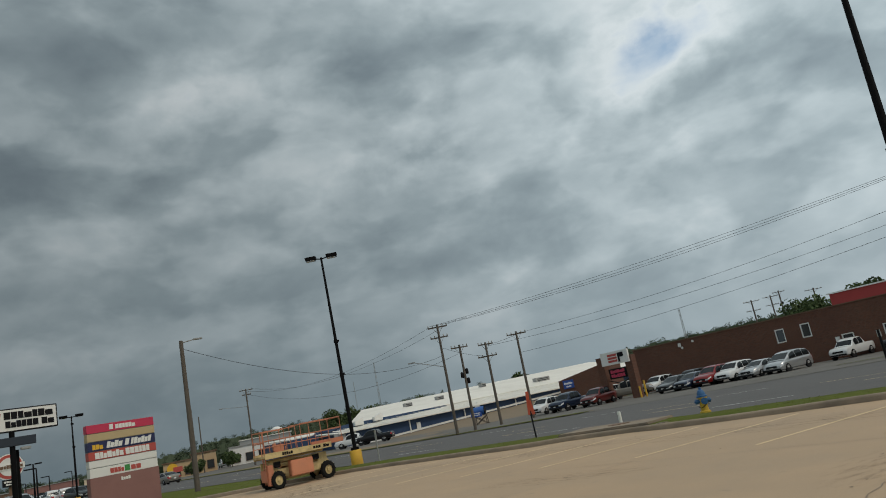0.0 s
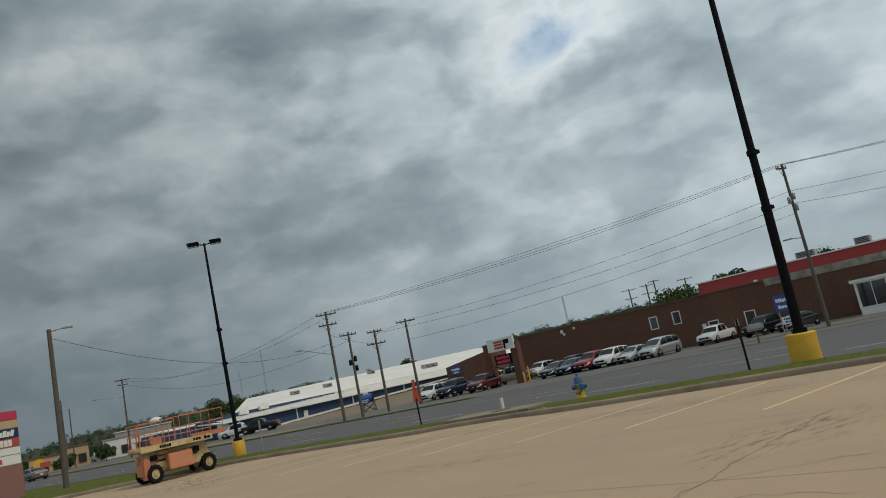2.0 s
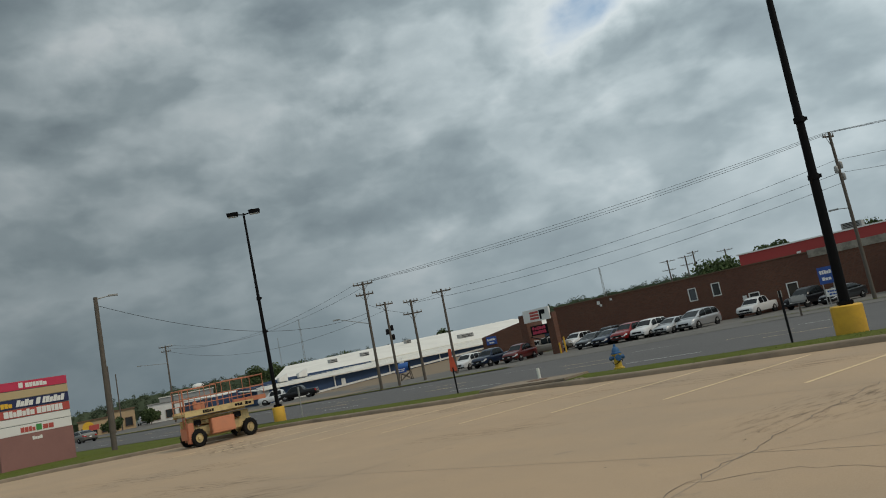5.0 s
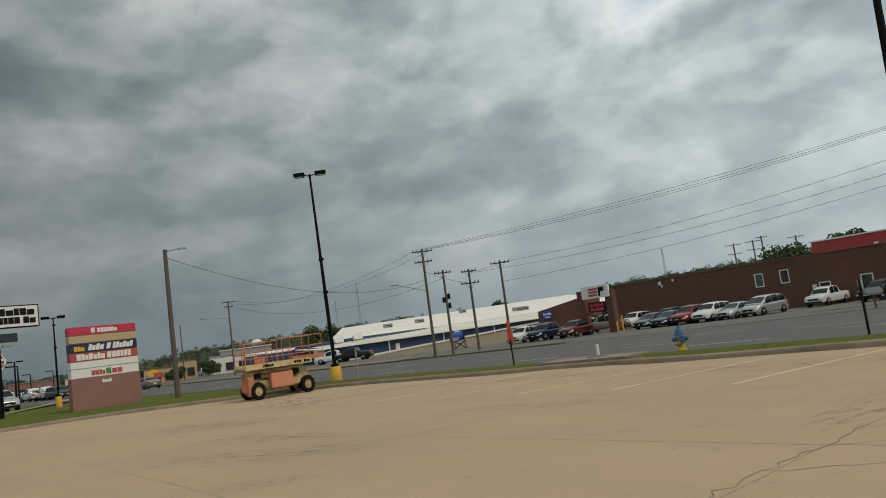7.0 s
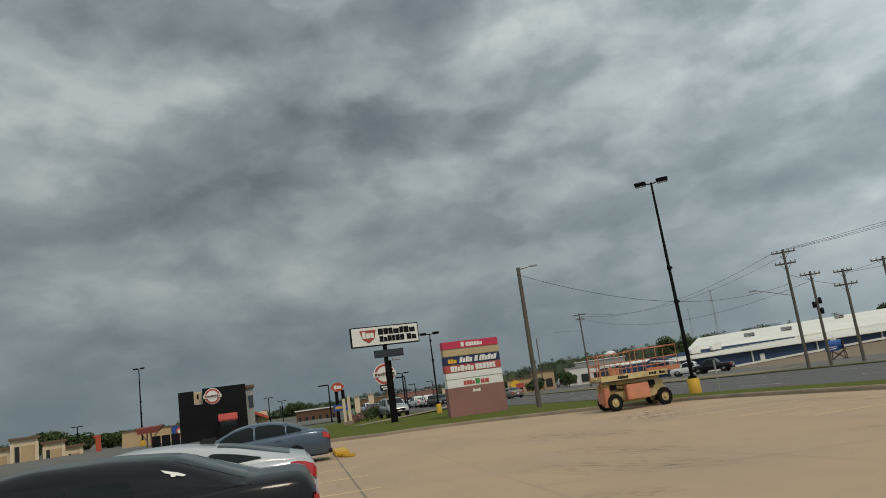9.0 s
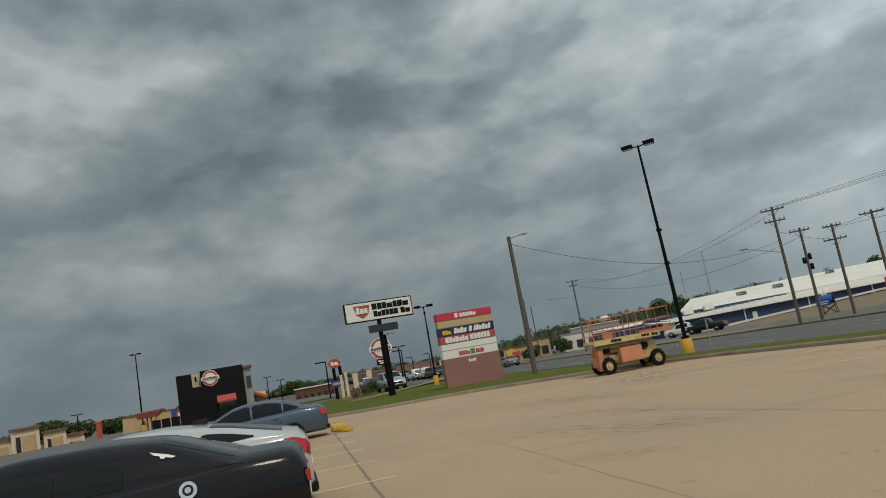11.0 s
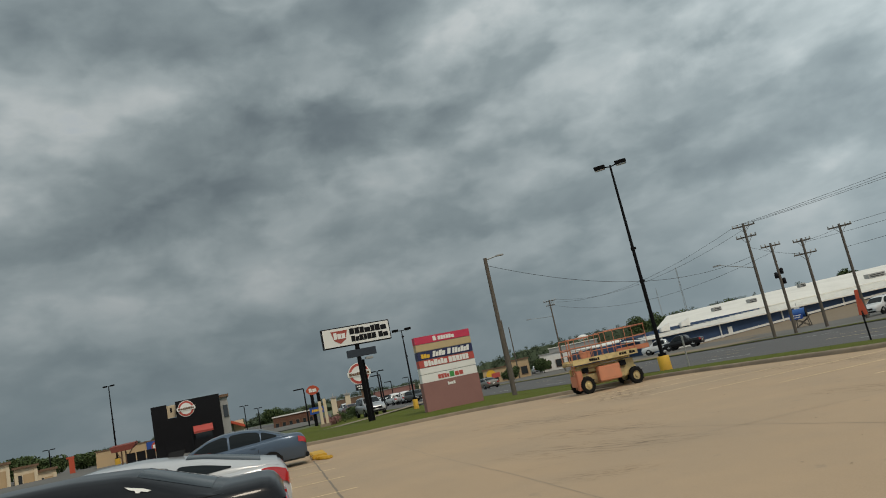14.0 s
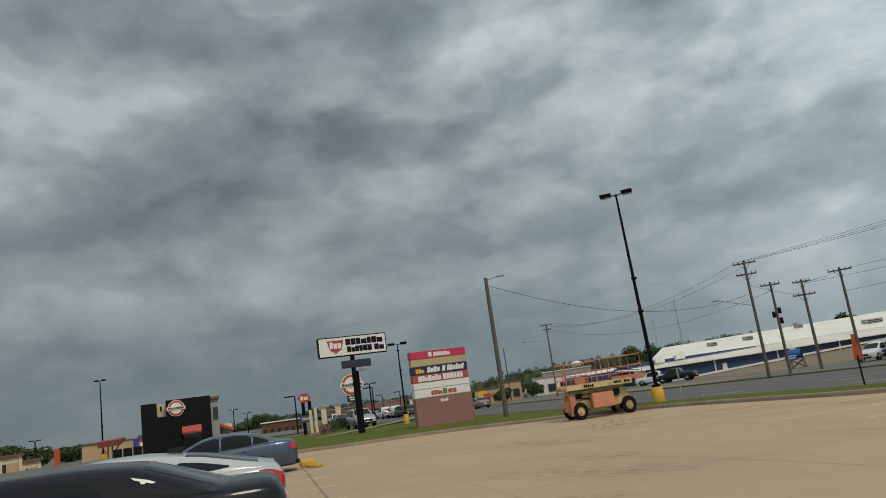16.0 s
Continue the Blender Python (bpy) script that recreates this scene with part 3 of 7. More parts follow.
def build_markings():
    # slanted stall lines by the street
    for i in range(13):
        x = 5.6 - 2.57 * i
        if x < -24:
            break
        bm = bmesh.new()
        strip(bm, [(x - 1.45, 13.5), (x - 0.8, 15.8), (x, 18.6)], 0.095, 0.004)
        solo("stall_line", bm, M_YLINE, "worn yellow painted parking stall line", "road marking", "street side stall lines", "structure")
    # stalls of the row of parked cars
    t = Vector((-0.99, 0.135))
    n = Vector((-0.135, -0.99))
    for i in range(-2, 7):
        p = Vector((-10.4, 2.75)) + t * (2.85 * i - 1.4)
        bm = bmesh.new()
        strip(bm, [p, p + n * 5.2], 0.10, 0.004)
        solo("stall_line", bm, M_YLINE, "worn yellow painted parking stall line", "road marking", "car row stall lines", "structure")
    # lane dashes
    for row, y, mat in ((0, 26.3, M_WLINE), (1, 30.2, M_YLINE), (2, 34.6, M_YLINE), (3, 39.2, M_WLINE)):
        for i in range(-40, 8):
            x = 8.0 + 9.1 * i + (0, 4, 1, 3)[row]
            bm = bmesh.new()
            strip(bm, [(x, y), (x - 3.0, y)], 0.13, lambda p: ground_z(p.y) + 0.016)
            solo("lane_dash", bm, mat, "painted lane dash on the road", "road marking", "lane dashes", "structure")

    def jag(pts, amp, seed, step=0.18):
        rng = random.Random(seed)
        out = []
        for a, b in zip(pts, pts[1:]):
            a, b = Vector(a), Vector(b)
            k = max(2, int((b - a).length / step))
            for i in range(k):
                f = i / k
                out.append(a.lerp(b, f) + Vector((rng.uniform(-amp, amp), rng.uniform(-amp, amp))))
        out.append(Vector(pts[-1]))
        return out
    rng = random.Random(3)
    for s, (pts, amp, w) in enumerate([
            ([(-3.9, 2.5), (-3.2, 5.8), (-3.05, 6.9), (-2.9, 8.1), (-2.7, 10.2), (-2.3, 12.6)], 0.07, 0.013),
            ([(-3.05, 6.9), (-2.2, 7.4), (-1.2, 7.2)], 0.06, 0.008),
            ([(-2.9, 8.1), (-2.0, 8.6), (-0.4, 9.3), (1.5, 9.5)], 0.06, 0.008)]):
        bm = bmesh.new()
        line = jag(pts, amp, s)
        strip(bm, line, [w * rng.uniform(0.5, 1.5) for _ in line], 0.003)
        solo("crack", bm, M_CRACK, "jagged dark crack in the concrete", "crack", "cracks", "structure")
    for s, pts in enumerate([
            [(-30.0, 8.6), (-9.0, 8.5), (-3.1, 8.15), (8, 7.9)], [(-24, 6.9), (-17.9, 5.9), (-11.1, 5.0), (-7.8, 4.5), (0, 3.4)],
            [(-11.1, 5.0), (-9.7, 8.6), (-8.4, 13.4)], [(-28, 13.4), (-10, 13.0), (-3, 12.6), (9, 12.3)], [(-25.3, 4.42), (-19.4, 3.6), (-12.2, 2.6), (-5, 1.6), (0, 0.9)],
            [(-17.9, 5.9), (-16.6, 9.0), (-15.6, 13.3)], [(-24.5, 6.9), (-23.2, 10.5), (-22.5, 13.4)], [(-3.2, 3.9), (-2.9, 8.1)]]):
        bm = bmesh.new()
        line = jag(pts, 0.012, 40 + s, 0.4)
        strip(bm, line, 0.016 if s != 4 else 0.05, 0.002)
        solo("slab_joint", bm, M_JOINT if s != 4 else M_CRACK, "dark joint between concrete slabs", "joint", "slab joints", "structure")
    # scuffs and damp stains
    for cx, cy, rx, ry, an in ((-9.2, 11.7, 2.2, 0.7, 6), (-11.6, 6.9, 2.6, 1.0, 24), (-13.8, 8.3, 2.4, 0.8, 12), (-9.0, 5.4, 0.9, 0.5, 50), (-2.6, 10.8, 2.2, 1.2, 70),
                               (-6.0, 16.5, 5.0, 1.1, 0), (-15.0, 17.2, 6.0, 1.0, 2), (-19.0, 10.0, 4.0, 1.2, 15), (-22.0, 14.5, 4.0, 1.4, -25), (1.0, 14.5, 3.0, 1.4, 10)):
        bm = bmesh.new()
        bmesh.ops.create_grid(bm, x_segments=2, y_segments=2, size=1.0)
        ob = solo("stain", bm, M_STAIN, "dark scuffed stain on the concrete", "stain", "stains", "structure")
        ob.matrix_basis = Matrix.Translation((cx, cy, 0.0025)) @ Matrix.Rotation(radians(an), 4, "Z") @ Matrix.Diagonal((rx, ry, 1, 1))


build_ground()
build_kerb()
build_markings()
build_sidewalk()


# ---- poles and lamps ----
def lot_lamp(loc, yaw, height=10.45, block=0.78, k=1.0, lean=0.0, label="tall black parking lot lamp with twin heads on a yellow base"):
    t = thing("lot_lamp", loc, yaw, label, "street lamp", "lot lamps")
    t.matrix_basis = Matrix.Translation(loc) @ Matrix.Rotation(radians(lean), 4, "Y") @ Matrix.Rotation(radians(yaw), 4, "Z")
    bm = bmesh.new()
    lathe(bm, [(0.34 * k, -0.05), (0.34 * k, block - 0.03), (0.31 * k, block)], 20)
    part("base", bm, M_YELLOW, t, "chipped yellow painted concrete base", smooth=40)
    bm = bmesh.new()
    box(bm, (0, 0, block + 0.06), (0.36, 0.36, 0.12))
    part("base_plate", bm, M_BLACKPOLE, t, bevel=0.02)
    bm = bmesh.new()
    rod(bm, (0, 0, block), (0, 0, 4.2), 0.115 * k, 0.105 * k, 14)
    rod(bm, (0, 0, 4.2), (0, 0, height), 0.10 * k, 0.06 * k, 14)
    part("pole", bm, M_BLACKPOLE, t, smooth=50)
    for z in (4.25, 5.85):
        bm = bmesh.new()
        rod(bm, (0, 0, z - 0.07), (0, 0, z + 0.07), 0.125 * k, seg=14)
        box(bm, (0.14 * k, 0, z), (0.07, 0.05, 0.10))
        part("collar", bm, M_BLACKPOLE, t)
    for s in (-1, 1):
        bm = bmesh.new()
        rod(bm, (0, 0, height - 0.08), (0.30 * s, 0, height - 0.02), 0.03, seg=8)
        part("arm", bm, M_BLACKPOLE, t)
        bm = bmesh.new()
        vs = box(bm, (0.52 * s, 0, height + 0.0), (0.56, 0.34, 0.20))
        for v in vs:
            if v.co.z < height:
                v.co.x = 0.52 * s + (v.co.x - 0.52 * s) * 0.86
                v.co.y *= 0.8
        head = part("head", bm, M_BLACKPOLE, t, bevel=0.02)
        bm = bmesh.new()
        box(bm, (0.52 * s, 0, height - 0.103), (0.42, 0.24, 0.012))
        part("lens", bm, M_HEAD, head, "clear lamp lens")
    return t


lot_lamp(at(53.04, 35.8, 0.08), 48, height=10.1, block=0.68, k=0.82, lean=-1.6)
lot_lamp(at(11.3, 22.0, 0.10), 20, height=12.2, k=1.16, lean=1.15)
lot_lamp(at(71.95, 60.0, 0.05), 70, height=6.4, k=0.62)
lot_lamp(at(93.3, 108.0, 0.0), 60, height=10.2)


def cobra_arm(bm, z, length, yaw, rise=0.12):
    d = Vector((math.cos(radians(yaw)), math.sin(radians(yaw)), 0))
    rod(bm, Vector((0, 0, z)), d * length + Vector((0, 0, z + rise)), 0.035, 0.03, 8)


def street_light_pole(loc, height, yaw, length):
    t = thing("street_light", loc, 0, "grey steel street light pole with a short arm", "street lamp")
    bm = bmesh.new()
    rod(bm, (0, 0, -0.1), (0, 0, height), 0.15, 0.11, 12)
    part("pole", bm, M_WOODPOLE, t, "weathered brown-grey pole", smooth=40)
    bm = bmesh.new()
    cobra_arm(bm, height - 0.12, length, yaw)
    part("arm", bm, M_STEELPOLE, t)
    bm = bmesh.new()
    d = Vector((math.cos(radians(yaw)), math.sin(radians(yaw)), 0))
    box(bm, d * (length + 0.15) + Vector((0, 0, height)), (0.5, 0.16, 0.10), Matrix.Rotation(radians(yaw), 3, "Z"))
    part("lamp_head", bm, M_GREY, t, bevel=0.02)
    return t


street_light_pole(at(64.4, 44.0, 0.1), 8.25, 66, 0.75)


def utility_pole(loc, height, arms, yaw, label, transformer=False, lamp=None, brace=True, r=0.15, can=None):
    """arms: (height, half length); they lie across the line of wires."""
    t = thing("utility_pole", loc, yaw, label, "utility pole", "utility poles")
    bm = bmesh.new()
    rod(bm, (0, 0, -0.3), (0, 0, height), r, r * 0.68, 10)
    part("pole", bm, M_WOODPOLE, t, smooth=40)
    for z, half in arms:
        bm = bmesh.new()
        box(bm, (0, 0.14, z), (2 * half, 0.10, 0.12))
        arm = part("crossarm", bm, M_WOODPOLE, t)
        bm = bmesh.new()
        if brace:
            for s in (-1, 1):
                rod(bm, (s * half * 0.55, 0.14, z), (0, 0.12, z - 0.65), 0.022, seg=6)
            part("brace", bm, M_STEELPOLE, t)
            bm = bmesh.new()
        for s in (-0.93, -0.5, 0.5, 0.93):
            ins = bmesh.new()
            lathe(ins, [(0.03, 0), (0.06, 0.05), (0.04, 0.09), (0.065, 0.13), (0.03, 0.2)], 8, (s * half, 0.14, z + 0.06))
            part("insulator", ins, M_GREY, arm)
        bm.free()
    if transformer:
        for s, dz in ((1, 0), (-1, -0.3), (1, -0.9)):
            bm = bmesh.new()
            lathe(bm, [(0.12, 0), (0.15, 0.04), (0.15, 0.46), (0.12, 0.52), (0.05, 0.56)], 12, (s * 0.27, 0, height - 2.9 + dz))
            part("transformer", bm, can or M_DARK, t, "metal transformer can", smooth=40)
    if lamp:
        z, yw, ln, rise = lamp
        bm = bmesh.new()
        cobra_arm(bm, z, ln, yw - yaw, rise)
        part("lamp_arm", bm, M_STEELPOLE, t)
        bm = bmesh.new()
        d = Vector((math.cos(radians(yw - yaw)), math.sin(radians(yw - yaw)), 0))
        box(bm, d * (ln + 0.2) + Vector((0, 0, z + rise)), (0.7, 0.2, 0.12), Matrix.Rotation(radians(yw - yaw), 3, "Z"))
        part("lamp_head", bm, M_GREY, t, bevel=0.02)
    return t


def on_ground(az, d, dz=0.0):
    p = at(az, d)
    p.z = ground_z(p.y) + dz
    return p


def top_z(d, el):
    return 1.62 + d * math.tan(radians(el))


POLES = {}


def put_pole(key, az, d, el, arms, yaw, label, **kw):
    p = on_ground(az, d)
    h = top_z(d, el) - p.z
    POLES[key] = (p, h, arms, yaw)
    utility_pole(p, h, [(h + z, w) for z, w in arms], yaw, label, **kw)


put_pole("a", 45.3, 70.0, 6.7, [(-0.25, 0.95), (-1.25, 0.85)], 45, "wooden utility pole with two crossarms and a road lamp", lamp=(6.3, 215, 2.9, 0.95))
put_pole("b", 43.9, 72.0, 4.85, [(-0.25, 0.85)], 60, "wooden utility pole carrying transformer cans", transformer=True)
put_pole("c", 41.9, 74.0, 4.65, [(-0.2, 0.75), (-1.4, 0.95)], 45, "wooden utility pole with two crossarms")
put_pole("d", 39.4, 76.0, 5.0, [(-0.25, 1.0)], 40, "leaning wooden utility pole with one crossarm")
put_pole("e", 9.6, 63.0, 9.7, [(-0.3, 0.55)], 60, "wooden utility pole with transformer cans by the brick building", transformer=True, lamp=(7.0, 180, 0.9, 0.12), can=M_GREY)
put_pole("f", 60.3, 120.0, 4.5, [(-0.2, 1.0), (-0.9, 0.7)], 50, "distant wooden utility pole with two crossarms and a long lamp arm", lamp=(8.9, 232, 3.8, 0.35))
put_pole("g", 64.25, 135.0, 3.75, [], 50, "distant plain wooden pole", r=0.14)
put_pole("h", 63.8, 150.0, 3.1, [], 50, "distant plain wooden pole", r=0.14)


def wire(name, a, b, sag, r=0.0135):
    a, b = Vector(a), Vector(b)
    bm = bmesh.new()
    n = 24
    pts = [a.lerp(b, i / n) - Vector((0, 0, sag * 4 * (i / n) * (1 - i / n))) for i in range(n + 1)]
    tube(bm, pts, r, 4)
    solo(name, bm, M_WIRE, "thin black overhead power wire", "wire", "overhead wires")


def pole_top(key, dz=0.0, off=0.0):
    p, h, arms, yaw = POLES[key]
    return p + Vector((off * math.cos(radians(yaw)), off * math.sin(radians(yaw)), h + dz))


FAR_R = at(-14.0, 70.0, 12.5)
for off, sag in ((-0.9, 0.45), (0.0, 0.6), (0.9, 0.7)):
    wire("power_wire", pole_top("a", -0.1, off), pole_top("e", 0.0, off * 0.5), sag)
    wire("power_wire", pole_top("e", 0.0, off * 0.5), FAR_R + Vector((0, off, 0)), 0.6)
wire("power_wire", pole_top("d", -0.2), pole_top("e", -2.2), 0.7)
wire("power_wire", pole_top("c", -0.4), pole_top("e", -3.2), 0.8)
wire("power_wire", pole_top("d", -2.2), pole_top("e", -4.0), 0.6)
wire("power_wire", pole_top("e", -2.2), FAR_R + Vector((0, 0, -2.4)), 0.5)
wire("power_wire", pole_top("e", -3.2), FAR_R + Vector((0, 0, -3.6)), 0.7)
for off in (-0.9, 0.9):
    wire("power_wire", pole_top("a", -0.2, off), pole_top("f", -0.1, off), 2.0)
wire("power_wire", pole_top("b", -0.8), pole_top("f", -0.8), 2.2)
wire("power_wire", pole_top("a", -2.2), pole_top("c", -1.4), 0.2)
wire("power_wire", at(64.4, 44.0, 7.9), pole_top("a", -3.0), 1.6)
wire("power_wire", pole_top("c", -0.3), pole_top("d", -0.3), 0.1)

# ---- cars ----
def car(name, label, kind, paint, loc, yaw, group="", near=False, category="car"):
    """A road car: lofted hull and cabin, panes, lamps and wheels. x points forward, z is up."""
    spec = CARS[kind]
    t = thing(name, loc, yaw, label, category, group)
    L, W2 = spec["length"], spec["width"] / 2
    fx, rx = L / 2, -L / 2
    deck = spec["deck"]
    cab = spec["cabin"]
    sm = 0.05 * L / 4.8

    def curve(tab, x, s=sm):
        xs, zs = [p[0] for p in tab], [p[1] for p in tab]
        return float(np.mean([np.interp(x + o * s, xs, zs) for o in (-1.5, -0.75, 0, 0.75, 1.5)]))

    def plan(x):
        e = max(0.0, abs(x) - (L / 2 - 0.75)) / 0.75
        return W2 * (1 - spec.get("round", 0.16) * e ** 2.4)
    zb = spec["clear"]
    nst = 40 if near else 22
    xs = [rx + L * (0.5 - 0.5 * math.cos(math.pi * i / (nst - 1))) for i in range(nst)]
    bm = bmesh.new()
    rings = []
    for i, x in enumerate(xs):
        w, top = plan(x), curve(deck, x)
        end = min(1.0, min(x - rx, fx - x) / 0.10)
        top -= (1 - end) ** 2 * 0.10
        low = zb + (1 - end) ** 2 * 0.14
        w *= 0.97 + 0.03 * end
        sh = top - 0.02
        half = [(0, low), (w * 0.80, low), (w * 0.95, low + 0.06), (w * 0.985, low + 0.2), (w, low + (sh - low) * 0.52), (w * 0.988, low + (sh - low) * 0.72), (w * 0.965, sh - 0.07), (w * 0.93, sh - 0.02), (w * 0.86, top + 0.005), (w * 0.5, top + 0.025), (0, top + 0.03)]
        pts = half + [(-y, z) for y, z in half[-2:0:-1]]
        rings.append([bm.verts.new((x, y, z)) for y, z in pts])
    n = len(rings[0])
    for a, b in zip(rings, rings[1:]):
        for i in range(n):
            j = (i + 1) % n
            bm.faces.new((a[i], a[j], b[j], b[i]))
    bm.faces.new(rings[0])
    bm.faces.new(rings[-1][::-1])
    body = part("body", bm, paint, t, smooth=38)

    # cabin
    x0, x1 = cab[0][0], cab[-1][0]
    ncs = 44 if near else 20
    cx = [x0 + (x1 - x0) * i / (ncs - 1) for i in range(ncs)]
    tumble = spec.get("tumble", 0.78)
    roofz = max(z for _, z in cab)

    def cabin_pt(x, s, off=0.0):
        """s from 0 at the belt to 1 at the roof edge."""
        belt, top = curve(deck, x) - 0.03, curve(cab, x, sm * 1.2)
        wb = plan(x) * 0.905
        k = (top - belt) / max(0.2, roofz - belt)
        wt = wb * (1 - (1 - tumble) * max(0.0, min(1.0, k)))
        z = belt + (top - 0.05 - belt) * s
        bow = 0.025 * math.sin(math.pi * s)
        return Vector((x, wb + (wt - wb) * s + bow + off, z)), top, wt
    bm = bmesh.new()
    rings = []
    for x in cx:
        half = []
        for s in (0, 0.25, 0.5, 0.75, 1.0):
            p, top, wt = cabin_pt(x, s)
            half.append((p.y, p.z))
        half += [(wt * 0.93, top - 0.015), (wt * 0.8, top), (wt * 0.4, top + 0.02), (0, top + 0.025)]
        pts = half + [(-y, z) for y, z in half[-2::-1]]
        rings.append([bm.verts.new((x, y, z)) for y, z in pts])
    n = len(rings[0])
    for a, b in zip(rings, rings[1:]):
        for i in range(n - 1):
            bm.faces.new((a[i], a[i + 1], b[i + 1], b[i]))
    part("cabin", bm, paint, t, smooth=35)

    # side panes
    for side in (1, -1):
        for wa, wb_, lo, hi in spec["panes"]:
            bm = bmesh.new()
            m, rows_n = (14, 6) if near else (6, 3)
            grid = []
            for i in range(m + 1):
                x = wa + (wb_ - wa) * i / m
                belt, top = curve(deck, x) - 0.03, curve(cab, x, sm * 1.2)
                zlow = belt + lo
                ztop = max(zlow + 0.012, min(top - 0.085 - hi, roofz - 0.09 - hi))
                # rounded upper corners
                e = min(i, m - i) / m
                if e < 0.12 and ztop - zlow > 0.1:
                    ztop -= 0.05 * (1 - e / 0.12) ** 2
                span = max(0.02, top - 0.05 - belt)
                col = []
                for r in range(rows_n + 1):
                    z = zlow + (ztop - zlow) * r / rows_n
                    p, _, _ = cabin_pt(x, (z - belt) / span, 0.007)
                    col.append(bm.verts.new((p.x, p.y * side, p.z)))
                grid.append(col)
            for ca, cb in zip(grid, grid[1:]):
                for r in range(rows_n):
                    bm.faces.new((ca[r], cb[r], cb[r + 1], ca[r + 1]))
            part("side_window", bm, M_CARGLASS, t, "dark tinted glass", smooth=60)
    if spec.get("emblem"):
        ex, es = spec["emblem"]
        horn = [(-0.15, 0.01), (-0.11, -0.025), (-0.04, -0.02), (-0.02, -0.05), (0.02, -0.05), (0.03, -0.01), (0.09, 0.0), (0.14, 0.045), (0.08, 0.035), (0.02, 0.03), (-0.06, 0.03)]
        bm = bmesh.new()
        outer = [bm.verts.new(cabin_pt(ex + a * 0.8, es + b * 0.5 / 0.3, 0.012)[0]) for a, b in horn]
        inner = [bm.verts.new(cabin_pt(ex + a * 0.8, es + b * 0.5 / 0.3, 0.0)[0]) for a, b in horn]
        bm.faces.new(outer)
        for i in range(len(horn)):
            j = (i + 1) % len(horn)
            bm.faces.new((outer[i], outer[j], inner[j], inner[i]))
        part("pillar_emblem", bm, M_SIGNWHITE, t, "small white pillar emblem")
    # windscreen and rear screen
    for nm, (xa, xb) in (("windscreen", spec["front_glass"]), ("rear_window", spec["rear_glass"])):
        bm = bmesh.new()
        m = 8
        rows = []
        for i in range(m + 1):
            x = xa + (xb - xa) * i / m
            _, top, wt = cabin_pt(x, 1.0)
            slope = (curve(cab, x + 0.05) - curve(cab, x - 0.05)) / 0.1
            nrm = Vector((-slope, 0, 1)).normalized() * 0.004
            rows.append([bm.verts.new((x + nrm.x, wt * f, top + float(np.interp(abs(f), [0, 0.4, 0.8, 0.93], [0.025, 0.02, 0, -0.015])) + nrm.z)) for f in (-0.9, -0.8, -0.4, 0, 0.4, 0.8, 0.9)])
        for a, b in zip(rows, rows[1:]):
            for i in range(6):
                bm.faces.new((a[i], a[i + 1], b[i + 1], b[i]))
        part(nm, bm, M_CARGLASS, t, "dark tinted glass", smooth=60)
    # wheels, each in a dark arch
    wr = spec["wheel"]
    for wx in spec["axles"]:
        for side in (1, -1):
            w = plan(wx)
            bm = bmesh.new()
            rod(bm, (wx, side * (w - 0.10), wr), (wx, side * (w + 0.004), wr + 0.015), wr * 1.09, seg=24)
            part("wheel_arch", bm, M_TRIM, body)
            wh = bmesh.new()
            prof = [(wr * 0.66, -0.02), (wr * 0.93, -0.012), (wr, 0.03), (wr, 0.17), (wr * 0.93, 0.205), (wr * 0.66, 0.2)]
            seg = 24
            rg = [[wh.verts.new((wx + r * math.cos(2 * math.pi * i / seg), side * (w + 0.012 - y), wr + r * math.sin(2 * math.pi * i / seg))) for i in range(seg)] for r, y in prof]
            for a, b in zip(rg, rg[1:]):
                for i in range(seg):
                    j = (i + 1) % seg
                    wh.faces.new((a[i], a[j], b[j], b[i]))
            wh.faces.new(rg[-1])
            wheel = part("wheel", wh, M_RUBBER, t, smooth=40)
            bm = bmesh.new()
            y = side * (w + 0.004)
            rod(bm, (wx, y - side * 0.04, wr), (wx, y - side * 0.028, wr), wr * 0.66, seg=20)
            for k in range(5):
                a = 2 * math.pi * k / 5 + 0.3
                box(bm, (wx + math.cos(a) * wr * 0.33, y - side * 0.01, wr + math.sin(a) * wr * 0.33), (wr * 0.62, 0.03, wr * 0.16), Matrix.Rotation(-a, 3, "Y"))
            rod(bm, (wx, y - side * 0.02, wr), (wx, y + side * 0.008, wr), wr * 0.15, seg=10)
            part("rim", bm, M_RIM, wheel, "alloy rim")
    # lamps wrapped round the corners
    def wrap(nm, mat, xa, xb, f0, f1, end, label):
        for side in (1, -1):
            bm = bmesh.new()
            rows = []
            for i in range(7):
                x = xa + (xb - xa) * i / 6
                w, top = plan(x), curve(deck, x)
                if end:
                    x += math.copysign(0.004, end)
                row = []
                for f in (f0, (f0 + f1) / 2, f1):
                    z = zb + (top - zb) * f
                    row.append(bm.verts.new((x, side * (w * (0.992 - 0.03 * max(0, f - 0.7) / 0.3) + 0.012), z)))
                rows.append(row)
            # round the end of the car
            w, top = plan(xb), curve(deck, xb)
            xe = (rx if end < 0 else fx) + math.copysign(0.014, end)
            for k in (0.97, 0.8, 0.64):
                rows.append([bm.verts.new((xe - math.copysign(0.02, end) * (k == 0.97), side * w * k, zb + (top - 0.06 - zb) * f)) for f in (f0, (f0 + f1) / 2, f1)])
            for a, b in zip(rows, rows[1:]):
                for i in range(2):
                    bm.faces.new((a[i], a[i + 1], b[i + 1], b[i]))
            part(nm, bm, mat, t, label, smooth=50)
    f0, f1 = spec["tail"]
